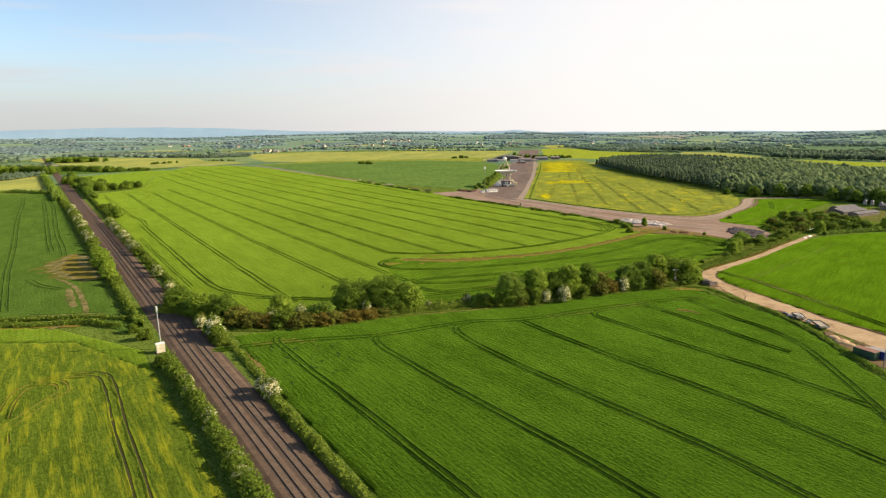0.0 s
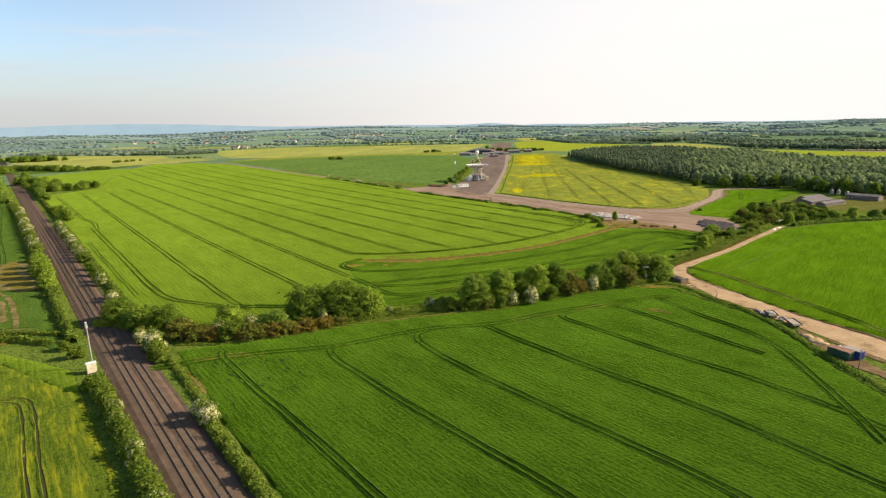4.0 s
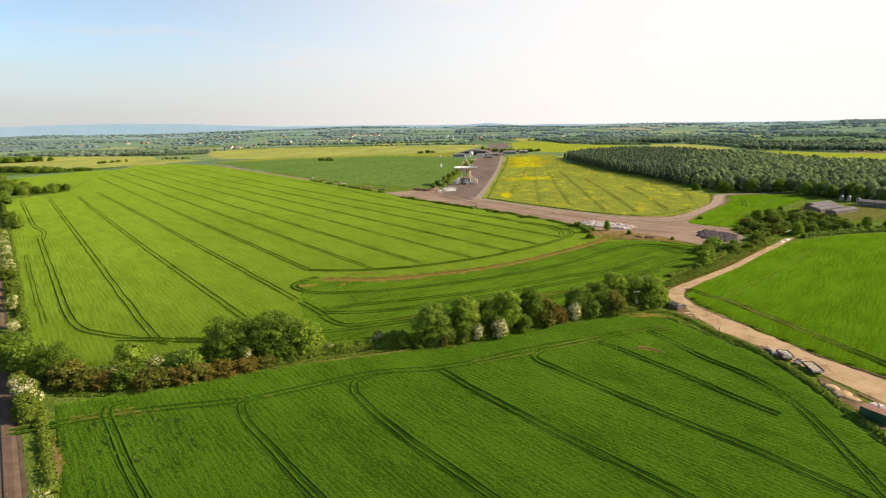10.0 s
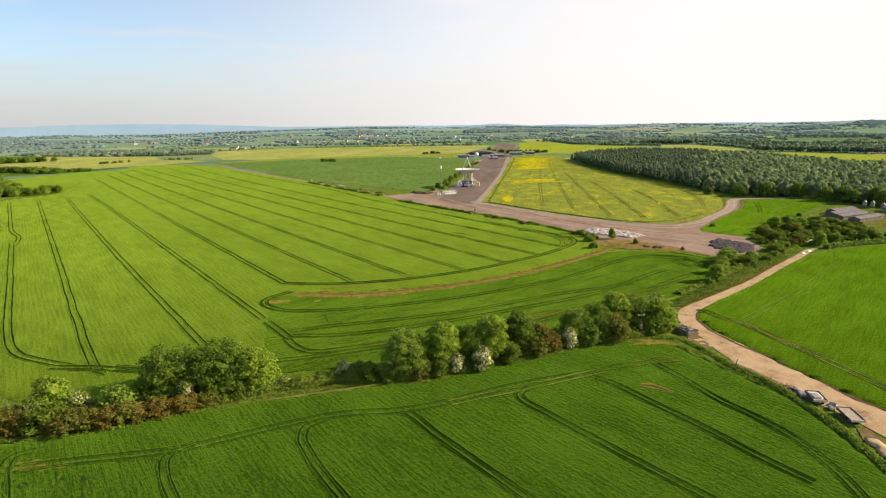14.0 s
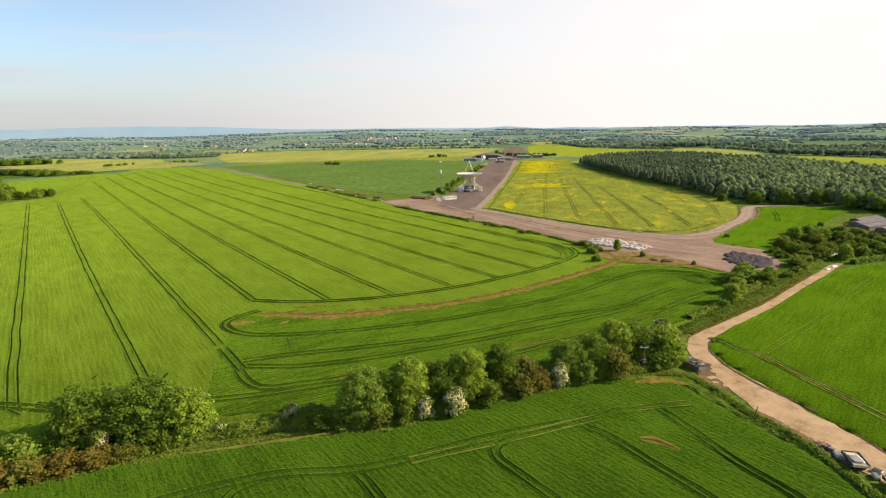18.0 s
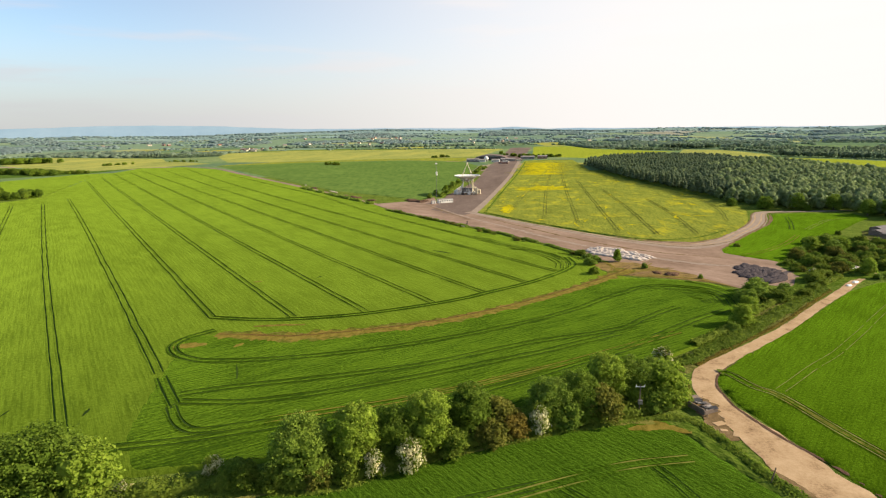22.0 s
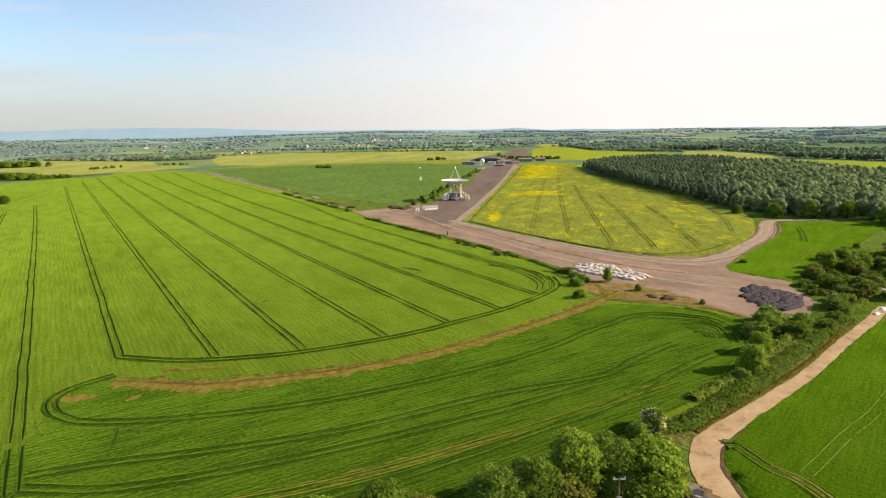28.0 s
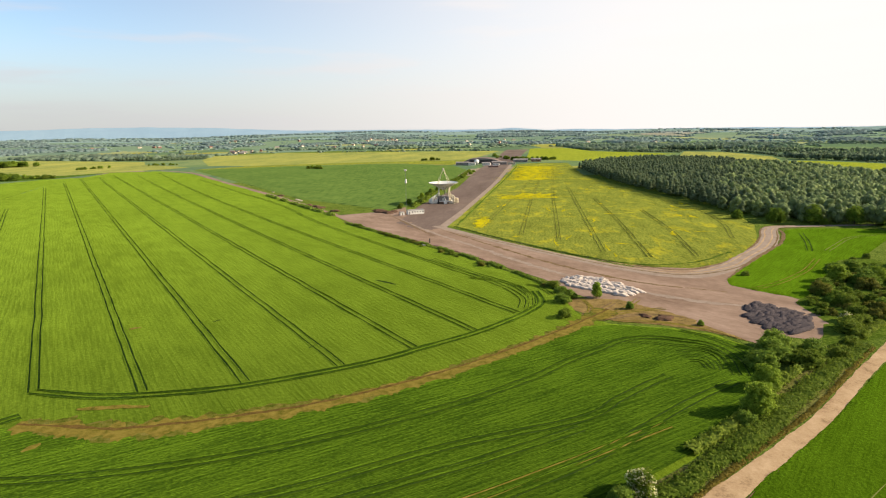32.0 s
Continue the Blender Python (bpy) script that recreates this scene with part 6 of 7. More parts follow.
for x, y, h in ((278, 497, 9), (296, 490, 12), (318, 484, 11.5), (262, 512, 6), (323, 459, 11), (331, 443, 10.5), (339, 428, 11.5), (350, 415, 11), (362, 402, 10), (300, 484, 4), (334, 456, 12), (346, 440, 12.5)):
    plant("round_a" if h < 10 else "oak_c", x, y, h, 0.8, group="trees at the edge of the wood")

# clumps and belts of trees at the edges of the fields
for line, wide, count, low, top in (([(-484, 735), (-440, 690), (-400, 645), (-380, 640)], 13, 26, 8, 12), ([(-410, 640), (-384, 642), (-364, 652)], 13, 24, 6, 11), ([(-752, 962), (-702, 953), (-650, 945)], 16, 34, 10, 14), ([(-690, 1030), (-630, 1000), (-560, 964)], 12, 34, 7, 11),
                                    ([(-604, 986), (-578, 1000), (-522, 996)], 6, 16, 3.5, 6), ([(-930, 1345), (-880, 1340), (-836, 1352)], 30, 40, 10, 15), ([(-650, 1060), (-600, 1030), (-535, 1006)], 9, 20, 4, 7), ([(-630, 1198), (-612, 1226), (-590, 1256)], 7, 14, 3, 6),
                                    ([(-546, 1320), (-510, 1312), (-480, 1305)], 8, 10, 3, 6), ([(20, 1300), (60, 1310)], 8, 8, 4, 7), ([(-160, 1108), (-130, 1100)], 9, 9, 4, 7), ([(205, 1238), (250, 1243), (290, 1248)], 7, 18, 5, 9), ([(175, 1420), (190, 1350), (196, 1290)], 8, 12, 4, 8)):
    l = curve(line, 4.0)
    for k in range(count):
        p = l[int(rng.integers(len(l)))] + rng.normal(0, 0.45, 2) * wide
        h = rng.uniform(low, top)
        plant(("oak_a", "oak_c", "round_b")[k % 3] if h > 7 else ("shrub_a", "shrub_c", "round_b")[k % 3], p[0], p[1], h, rng.uniform(0.9, 1.25), group="field trees")

# ---- railway ----
railway = thing("railway", *by_rail(0, 0), label="double railway line on brown ballast", category="railway", kind="structure")
railway.matrix_basis = Matrix.Identity(4)
L = np.array([by_rail(s, 0) for s in np.r_[np.arange(-420, -110, 31.0), np.arange(-110, 200, 4.0), np.arange(200, 2300, 60.0)]])


def extrude(name, profile, mat, parent, line=L, label=""):
    n = sides(line)
    k = len(profile)
    v = np.stack([np.c_[line + n * u, np.full(len(line), h)] for u, h in profile], 1).reshape(-1, 3)
    i = (np.arange(len(line) - 1)[:, None] * k + np.arange(k - 1)[None]).ravel()
    return child(name, link_mesh(name, v, np.stack([i, i + 1, i + k + 1, i + k], 1), mat), parent, label)


extrude("cess", [(-5.9, -0.29), (-5.3, -0.2), (5.1, -0.2), (5.7, -0.29)], M_cess, railway)
extrude("ballast_bed", [(-4.9, -0.21), (-4.0, 0.05), (-3.2, 0.08), (-0.45, 0.08), (0.0, 0.02), (0.45, 0.08), (3.2, 0.08), (4.0, 0.05), (4.9, -0.21)], M_ballast, railway)
for c in (-1.75, 1.75):
    for g in (-0.75, 0.75):
        o = c + g
        extrude("rail", [(o - 0.07, 0.12), (o - 0.06, 0.15), (o - 0.035, 0.27), (o + 0.035, 0.27), (o + 0.06, 0.15), (o + 0.07, 0.12)], M_rail, railway)
bm = bmesh.new()
box(bm, 0, 0, 0, 2.5, 0.26, 0.10, bevel=0.025)
sleeper_me = bm_mesh("sleeper", bm, M_sleeper)
turn = math.degrees(math.atan2(-RAILD[0], RAILD[1]))
rest = []
for i in range(-60, 380):
    s = i * 0.68
    for c in (-1.75, 1.75):
        x, y = by_rail(s, c)
        if -16 <= i < 130:
            child("sleeper", sleeper_me, railway, m=pose(x, y, 0.05, 0, 0, turn + rng.uniform(-0.8, 0.8)))
        else:
            d, w = RAILD * 0.13, RAILN * 1.25
            p = np.array((x, y))
            rest.append([(*(p - d - w), 0.15), (*(p - d + w), 0.15), (*(p + d + w), 0.15), (*(p + d - w), 0.15)])
child("sleepers", quads_mesh("sleepers", np.array(rest), M_sleeper), railway, kind="stuff")

# radio mast and cabinet beside the line
x, y = by_rail(83.5, -7.6)
mast = thing("railway_mast", x, y, -0.25, turn, "slim grey steel mast with an aerial beside the railway", "mast")
bm = bmesh.new()
rod(bm, (0, 0, 0.3), (0, 0, 12.4), 0.20, 10, 0.14)
part("pole", bm, M_galv, mast)
bm = bmesh.new()
box(bm, 0, 0, 0, 1.3, 1.3, 0.35, bevel=0.04)
part("plinth", bm, M_sleeper, mast)
bm = bmesh.new()
for a in (0, 120, 240):
    box(bm, 0.22, 0, 11.2, 0.12, 0.30, 1.6, pose(0, 0, 0, 0, 0, a), 0.02)
part("aerial", bm, M_white, mast, "white panel aerials")
bm = bmesh.new()
for h in np.arange(1.0, 11, 0.6):
    box(bm, 0.16, 0, h, 0.14, 0.3, 0.03)
part("ladder", bm, M_grey, mast)
x, y = by_rail(80.5, -8.2)
cab = thing("equipment_cabinet", x, y, -0.28, turn, "cream metal equipment cabinet beside the railway mast", "cabinet")
bm = bmesh.new()
box(bm, 0, 0, 0.2, 2.2, 1.5, 2.5, bevel=0.04)
part("body", bm, M_cream, cab)
bm = bmesh.new()
box(bm, 0, 0, 2.68, 2.4, 1.7, 0.12, bevel=0.02)
part("roof", bm, M_white, cab)
for sx in (-0.55, 0.55):
    bm = bmesh.new()
    box(bm, sx, -0.76, 0.3, 1.0, 0.05, 2.2, bevel=0.01)
    d = part("door", bm, M_cream, cab)
    bm = bmesh.new()
    box(bm, sx * 0.4, -0.80, 1.3, 0.05, 0.05, 0.25)
    part("handle", bm, M_dark, d)
bm = bmesh.new()
box(bm, 0, 0, 0, 2.6, 1.9, 0.2)
part("plinth", bm, M_sleeper, cab)

# ---- radio telescope on the old runway ----
dish = thing("radio_telescope", 71, 622, -0.2, -9, "large white radio telescope dish pointing at the sky", "telescope")
R_DISH, RIM, DEPTH = 12.2, 17.3, 3.6


def bowl(a0, a1, r0, r1, thick=0.14):
    """One curved panel of the reflector."""
    bm = bmesh.new()
    rows = []
    for lift in (0.0, -thick):
        for rr in np.linspace(r0, r1, 3):
            rows.append([bm.verts.new((rr * math.cos(a), rr * math.sin(a), RIM - DEPTH + DEPTH * (rr / R_DISH) ** 2 + lift)) for a in np.linspace(a0, a1, 4)])
    for k in (0, 1, 3, 4):
        for i in range(3):
            f = (rows[k][i], rows[k][i + 1], rows[k + 1][i + 1], rows[k + 1][i])
            bm.faces.new(f if k > 2 else f[::-1])
    rim = rows[0] + [rows[1][3], rows[2][3]] + rows[2][::-1][1:] + [rows[1][0]]
    low = rows[3] + [rows[4][3], rows[5][3]] + rows[5][::-1][1:] + [rows[4][0]]
    for i in range(len(rim)):
        j = (i + 1) % len(rim)
        bm.faces.new((rim[i], rim[j], low[j], low[i]))
    return bm


reflector = new("reflector")
reflector.parent = dish
for k in range(24):
    for r0, r1 in ((1.2, 6.6), (6.65, R_DISH)):
        part("panel", bowl(6.2832 * k / 24 + 0.004, 6.2832 * (k + 1) / 24 - 0.004, r0, r1), M_white, reflector)
bm = bmesh.new()
for k in range(24):
    a = 6.2832 * k / 24
    rod(bm, (1.2 * math.cos(a), 1.2 * math.sin(a), RIM - DEPTH - 2.2), (R_DISH * 0.97 * math.cos(a), R_DISH * 0.97 * math.sin(a), RIM - 0.45), 0.10, 4)
for rr, z in ((6, RIM - DEPTH - 0.7), (9, RIM - 1.9), (11.6, RIM - 0.6)):
    for k in range(24):
        a, b = 6.2832 * k / 24, 6.2832 * (k + 1) / 24
        rod(bm, (rr * math.cos(a), rr * math.sin(a), z), (rr * math.cos(b), rr * math.sin(b), z), 0.09, 4)
part("backing_truss", bm, M_white, dish, "white lattice behind the reflector")
bm = bmesh.new()
bmesh.ops.create_cone(bm, cap_ends=True, segments=20, radius1=1.6, radius2=2.2, depth=2.6, matrix=Matrix.Translation((0, 0, RIM - DEPTH - 1.6)))
part("hub", bm, M_white, dish)
for k in range(4):
    a = radians(45 + 90 * k)
    bm = bmesh.new()
    rod(bm, (7.6 * math.cos(a), 7.6 * math.sin(a), RIM - DEPTH + 1.4), (0.5 * math.cos(a), 0.5 * math.sin(a), 27.6), 0.24, 6, 0.17)
    part("feed_leg", bm, M_cream, dish)
bm = bmesh.new()
bmesh.ops.create_cone(bm, cap_ends=True, segments=14, radius1=0.8, radius2=0.65, depth=2.6, matrix=Matrix.Translation((0, 0, 27.9)))
part("feed_cabin", bm, M_cream, dish)
# mount: two towers, drive house, corner bogies
for sx in (-1, 1):
    bm = bmesh.new()
    for dy in (-2.2, 2.2):
        rod(bm, (sx * 5.2, dy * 1.6, 1.6), (sx * 3.6, dy * 0.35, 13.6), 0.34, 6)
    for z in (4.2, 7.4, 10.4):
        u = (z - 1.6) / 12
        y0 = 2.2 * (1.6 + (0.35 - 1.6) * u)
        rod(bm, (sx * (5.2 - 1.6 * u), -y0, z), (sx * (5.2 - 1.6 * u), y0, z), 0.2, 5)
    if sx > 0:
        box(bm, 4.4, 0, 1.6, 1.9, 2.2, 12.0, bevel=0.1)
    part("tower", bm, M_white if sx < 0 else M_cream, dish)
    bm = bmesh.new()
    bmesh.ops.create_cone(bm, cap_ends=True, segments=16, radius1=0.9, radius2=0.9, depth=1.2, matrix=pose(sx * 3.5, 0, 13.4, 0, 90, 0))
    part("bearing", bm, M_grey, dish)
    for sy in (-1, 1):
        bm = bmesh.new()
        rod(bm, (sx * 9.0, sy * 5.0, 0.4), (sx * 7.6, sy * 4.4, 6.0), 0.36, 6)
        rod(bm, (sx * 6.0, sy * 5.0, 0.4), (sx * 7.4, sy * 4.4, 6.0), 0.36, 6)
        rod(bm, (sx * 7.5, sy * 4.4, 5.8), (sx * 4.6, sy * 2.0, 5.2), 0.34, 6)
        box(bm, sx * 7.5, sy * 5.0, 0.1, 4.4, 1.2, 1.0, bevel=0.08)
        part("bogie", bm, M_cream if sx > 0 else M_white, dish)
for k, (x, y, sx, sy, h, mat) in enumerate(((-10.5, -2, 3.2, 3.0, 3.4, M_white), (-9.0, -5.6, 1.6, 1.4, 5.2, M_white), (10.6, -1, 3.4, 3.2, 4.2, M_cream), (9.4, -5.4, 1.4, 1.4, 6.2, M_cream), (2.4, -6.6, 2.6, 1.8, 2.6, M_white), (-3.4, -6.4, 1.2, 1.2, 3.6, M_dark))):
    bm = bmesh.new()
    box(bm, x, y, 0.1, sx, sy, h, bevel=0.12)
    part("equipment_house", bm, mat, dish, "pale equipment housing")
    bm = bmesh.new()
    rod(bm, (x, y, h), (x * 0.45, y * 0.4, h + 3.2), 0.3, 6)
    part("duct", bm, mat, dish)
bm = bmesh.new()
box(bm, 0, 0, 2.2, 9.6, 7.2, 3.4, bevel=0.1)
house = part("drive_house", bm, M_grey, dish, "grey drive house under the dish")
bm = bmesh.new()
box(bm, 0, -3.64, 2.6, 1.0, 0.08, 2.1)
part("door", bm, M_white, house)
bm = bmesh.new()
box(bm, 0, 0, 5.6, 9.9, 7.5, 0.25)
part("roof", bm, M_roof, house)
bm = bmesh.new()
for sy in (-1, 1):
    box(bm, 0, sy * 4.4, 1.4, 16, 0.8, 0.9, bevel=0.05)
for sx in (-6, 0, 6):
    box(bm, sx, 0, 1.4, 0.7, 8.6, 0.8, bevel=0.05)
part("turntable", bm, M_white, dish)
bm = bmesh.new()
for k in range(28):
    a = radians(-100 + 200 * k / 27)
    b = radians(-100 + 200 * (k + 1) / 27)
    rod(bm, (1.2, 6.0 * math.sin(a), 13.4 - 6.0 * math.cos(a)), (1.2, 6.0 * math.sin(b), 13.4 - 6.0 * math.cos(b)), 0.26, 4)
part("elevation_gear", bm, M_dark, dish, "dark curved elevation gear")
bm = bmesh.new()
n = 48
for k in range(n):
    a, b = 6.2832 * k / n, 6.2832 * (k + 1) / n
    rod(bm, (9.0 * math.cos(a), 9.0 * math.sin(a), 0.12), (9.0 * math.cos(b), 9.0 * math.sin(b), 0.12), 0.14, 4)
part("ring_rail", bm, M_dark, dish)


def hut(name, x, y, turn, lx, ly, h, wall, roof, label, category="hut", roof_rise=0.0, openings=4, doors=1, z=-0.24, group=""):
    """A small building: walls, roof with eaves, windows with frames, doors."""
    ob = thing(name, x, y, z, turn, label, category, group)
    bm = bmesh.new()
    box(bm, 0, 0, 0, lx, ly, h)
    if roof_rise:
        for sx in (-1, 1):
            a, b, c = [bm.verts.new(p) for p in ((sx * lx / 2, -ly / 2, h), (sx * lx / 2, ly / 2, h), (sx * lx / 2, 0, h + roof_rise))]
            bm.faces.new((a, b, c))
    part("wall", bm, wall, ob)
    o = 0.3
    if roof_rise:
        for sy in (-1, 1):
            bm = bmesh.new()
            w = [(-lx / 2 - o, sy * (ly / 2 + o), h - roof_rise * o / (ly / 2)), (lx / 2 + o, sy * (ly / 2 + o), h - roof_rise * o / (ly / 2)), (lx / 2 + o, 0, h + roof_rise), (-lx / 2 - o, 0, h + roof_rise)]
            a = [bm.verts.new(p) for p in w]
            b = [bm.verts.new((p[0], p[1], p[2] + 0.14)) for p in w]
            bm.faces.new(a)
            bm.faces.new(b[::-1])
            for i in range(4):
                bm.faces.new((a[i], b[i], b[(i + 1) % 4], a[(i + 1) % 4]))
            part("roof", bm, roof, ob)
    else:
        bm = bmesh.new()
        box(bm, 0, 0, h, lx + 0.3, ly + 0.3, 0.18, bevel=0.03)
        part("roof", bm, roof, ob)
    for k in range(openings):
        u = -lx / 2 + lx * (k + 0.5) / openings
        bm = bmesh.new()
        if k < doors:
            box(bm, u, -ly / 2 - 0.03, 0.05, min(1.0, lx / openings * 0.7), 0.08, min(2.1, h * 0.8))
            part("door", bm, M_grey, ob)
        else:
            box(bm, u, -ly / 2 - 0.03, h * 0.42, lx / openings * 0.5, 0.08, h * 0.35)
            w = part("window", bm, M_white, ob)
            bm = bmesh.new()
            box(bm, u, -ly / 2 - 0.06, h * 0.45, lx / openings * 0.42, 0.06, h * 0.29)
            part("pane", bm, M_dark, w)
    return ob


hut("site_cabin", 50, 562, 22, 12.5, 4.4, 3.0, M_white, M_roof, "long white site cabin with a flat grey roof", "cabin", 0, 6, 1)
hut("site_store", 40.5, 556.5, 22, 3.0, 2.6, 2.3, M_white, M_roof, "small white store hut on the runway", "hut", 0, 1, 1)

tall = thing("lattice_mast", 43, 569, -0.2, 10, "tall slim lattice mast with white aerials near its top", "mast")
for k in range(3):
    a = 2.094 * k
    bm = bmesh.new()
    rod(bm, (0.30 * math.cos(a), 0.30 * math.sin(a), 0), (0.24 * math.cos(a), 0.24 * math.sin(a), 32), 0.035, 5)
    part("leg", bm, M_grey, tall)
bm = bmesh.new()
for i in range(32):
    for k in range(3):
        a, b = 2.094 * k, 2.094 * (k + 1)
        rod(bm, (0.28 * math.cos(a), 0.28 * math.sin(a), i), (0.28 * math.cos(b), 0.28 * math.sin(b), i + 1), 0.02, 3)
part("lacing", bm, M_grey, tall)
bm = bmesh.new()
bmesh.ops.create_cone(bm, cap_ends=True, segments=10, radius1=0.75, radius2=0.75, depth=2.8, matrix=Matrix.Translation((0.2, -0.4, 23.5)))
part("aerial", bm, M_white, tall, "white drum aerial")
bm = bmesh.new()
box(bm, 0, 0, 31.2, 1.9, 1.2, 0.9, bevel=0.2)
part("top_aerial", bm, M_white, tall, "white aerial at the mast top")

# airfield buildings far down the runway
M_hangar = plain("rusty_hangar_roof", (0.13, 0.085, 0.065), 0.95, 0, 0.4, 5.0)
hangar = thing("hangar", 140, 1185, -0.2, -9, "long low hangar with a dark curved roof", "hangar")
bm = bmesh.new()
n = 14
ring = []
for x in (-22, 22):
    ring.append([bm.verts.new((33 * math.cos(math.pi * k / n) , x, 9.5 * math.sin(math.pi * k / n) ** 0.9)) for k in range(n + 1)])
for k in range(n):
    bm.faces.new((ring[0][k], ring[0][k + 1], ring[1][k + 1], ring[1][k]))
part("roof", bm, M_hangar, hangar, "rusty brown curved roof")
for sy in (-1, 1):
    bm = bmesh.new()
    bm.faces.new([bm.verts.new((32.6 * math.cos(math.pi * k / n), sy * 21.8, 9.2 * math.sin(math.pi * k / n) ** 0.9)) for k in range(n + 1)])
    part("end_wall", bm, M_grey, hangar)
for k in range(6):
    bm = bmesh.new()
    box(bm, -17.5 + 7 * k, -22.1, 0, 6.6, 0.25, 6.8)
    part("door_panel", bm, M_dark, hangar)
dome = thing("radome", 127, 1138, -0.2, 0, "white round radome on a low drum", "radome")
bm = bmesh.new()
bmesh.ops.create_uvsphere(bm, u_segments=20, v_segments=12, radius=4.2, matrix=Matrix.Translation((0, 0, 5.0)))
part("shell", bm, M_white, dome)
bm = bmesh.new()
bmesh.ops.create_cone(bm, cap_ends=True, segments=18, radius1=3.2, radius2=3.2, depth=2.4, matrix=Matrix.Translation((0, 0, 1.2)))
part("drum", bm, M_grey, dome)
for x, y, a, lx, ly, h, wall, rise in ((102, 1128, -9, 22, 8, 4.5, M_grey, 1.5), (118, 1118, -9, 12, 7, 4, M_white, 1.2), (142, 1112, -9, 14, 8, 4, M_white, 1.5), (158, 1100, -9, 10, 6, 3.2, M_white, 0), (166, 1130, -9, 26, 8, 4, M_grey, 1.6),
                                       (186, 1122, -9, 12, 6, 3.4, M_cream, 0), (210, 1185, -9, 26, 9, 4.6, M_grey, 1.8), (240, 1195, -9, 18, 9, 4.4, M_brick, 1.8), (150, 1060, -9, 16, 5, 2.6, M_brick, 0)):
    hut("airfield_building", x, y, a, lx, ly, h, wall, M_roof, "low airfield building beside the runway", "building", rise, 5, 1, group="airfield buildings")

# scattered houses far off on the plain
def house_mesh(name, lx, ly, h, rise, mat):
    bm = bmesh.new()
    if name == "wall":
        box(bm, 0, 0, 0, lx, ly, h)
        for sx in (-1, 1):
            bm.faces.new([bm.verts.new(p) for p in ((sx * lx / 2, -ly / 2, h), (sx * lx / 2, ly / 2, h), (sx * lx / 2, 0, h + rise))])
    else:
        for sy in (-1, 1):
            w = [(-lx / 2 - 0.4, sy * (ly / 2 + 0.4), h - 0.3), (lx / 2 + 0.4, sy * (ly / 2 + 0.4), h - 0.3), (lx / 2 + 0.4, 0, h + rise), (-lx / 2 - 0.4, 0, h + rise)]
            a, b = [bm.verts.new(p) for p in w], [bm.verts.new((p[0], p[1], p[2] + 0.25)) for p in w]
            bm.faces.new(a)
            bm.faces.new(b[::-1])
            for k in range(4):
                bm.faces.new((a[k], b[k], b[(k + 1) % 4], a[(k + 1) % 4]))
    return bm_mesh(name, bm, mat)


M_tile = plain("red_clay_tiles", (0.30, 0.13, 0.085), 0.9, 0, 0.3, 3.0)
HOUSES = [(house_mesh("wall", 11, 8, 5.2, 2.8, M_cream), house_mesh("roof", 11, 8, 5.2, 2.8, M_tile), "pale far farmhouse with a red tiled roof"),
          (house_mesh("wall", 14, 8, 4.8, 3.0, M_brick), house_mesh("roof", 14, 8, 4.8, 3.0, M_roof), "far brick house with a grey roof"),
          (house_mesh("wall", 16, 9, 4.0, 2.4, M_cream), house_mesh("roof", 16, 9, 4.0, 2.4, M_roof), "long cream barn with a grey roof far off")]
for cx, cy, n, wide in ((-1330, 2330, 3, 60), (-620, 1990, 4, 60), (-420, 2330, 8, 170), (-150, 2300, 6, 120), (-250, 2850, 8, 200), (-1050, 2500, 5, 200), (80, 2450, 4, 110), (330, 2350, 4, 90), (700, 2300, 5, 140), (-560, 1940, 3, 50), (250, 2700, 5, 160), (-800, 2800, 6, 200)):
    for k in range(n):
        x, y = cx + rng.normal(0, 0.6) * wide, cy + rng.normal(0, 0.6) * wide
        kind = HOUSES[(k + int(cx)) % 3 if k else 2]
        ob = thing("house", x, y, LOW + float(far_rise(np.array([x]), np.array([y]))[0]), rng.uniform(0, 180), kind[2], "house", "far houses")
        child("wall", kind[0], ob)
        child("roof", kind[1], ob)

for k in range(26):
    u = k / 25 + rng.uniform(-0.012, 0.012)
    plant(("shrub_a", "shrub_c", "round_b")[k % 3], 34 + 80 * u + rng.uniform(-2, 2), 588 + 375 * u, rng.uniform(2.6, 5.4), rng.uniform(0.9, 1.3), group="runway bushes")

# farm sheds beyond the scrub
M_shed_roof = plain("weathered_shed_roof", (0.125, 0.108, 0.104), 0.95, 0, 0.45, 3.0)
for x, y, a, lx, ly, h, rise in ((297, 409, 24, 22, 6.4, 2.0, 0.9), (291, 399.5, 24, 26, 6.6, 2.0, 0.9), (288, 389.5, 24, 26, 6.6, 2.0, 0.9), (290, 379.5, 24, 24, 6.4, 2.0, 0.9), (330, 399, -60, 20, 8, 3.0, 1.1)):
    hut("farm_shed", x, y, a, lx, ly, h, M_timber, M_shed_roof, "long low farm shed with a brownish-grey sheet roof", "shed", rise, 8, 2, group="farm sheds")
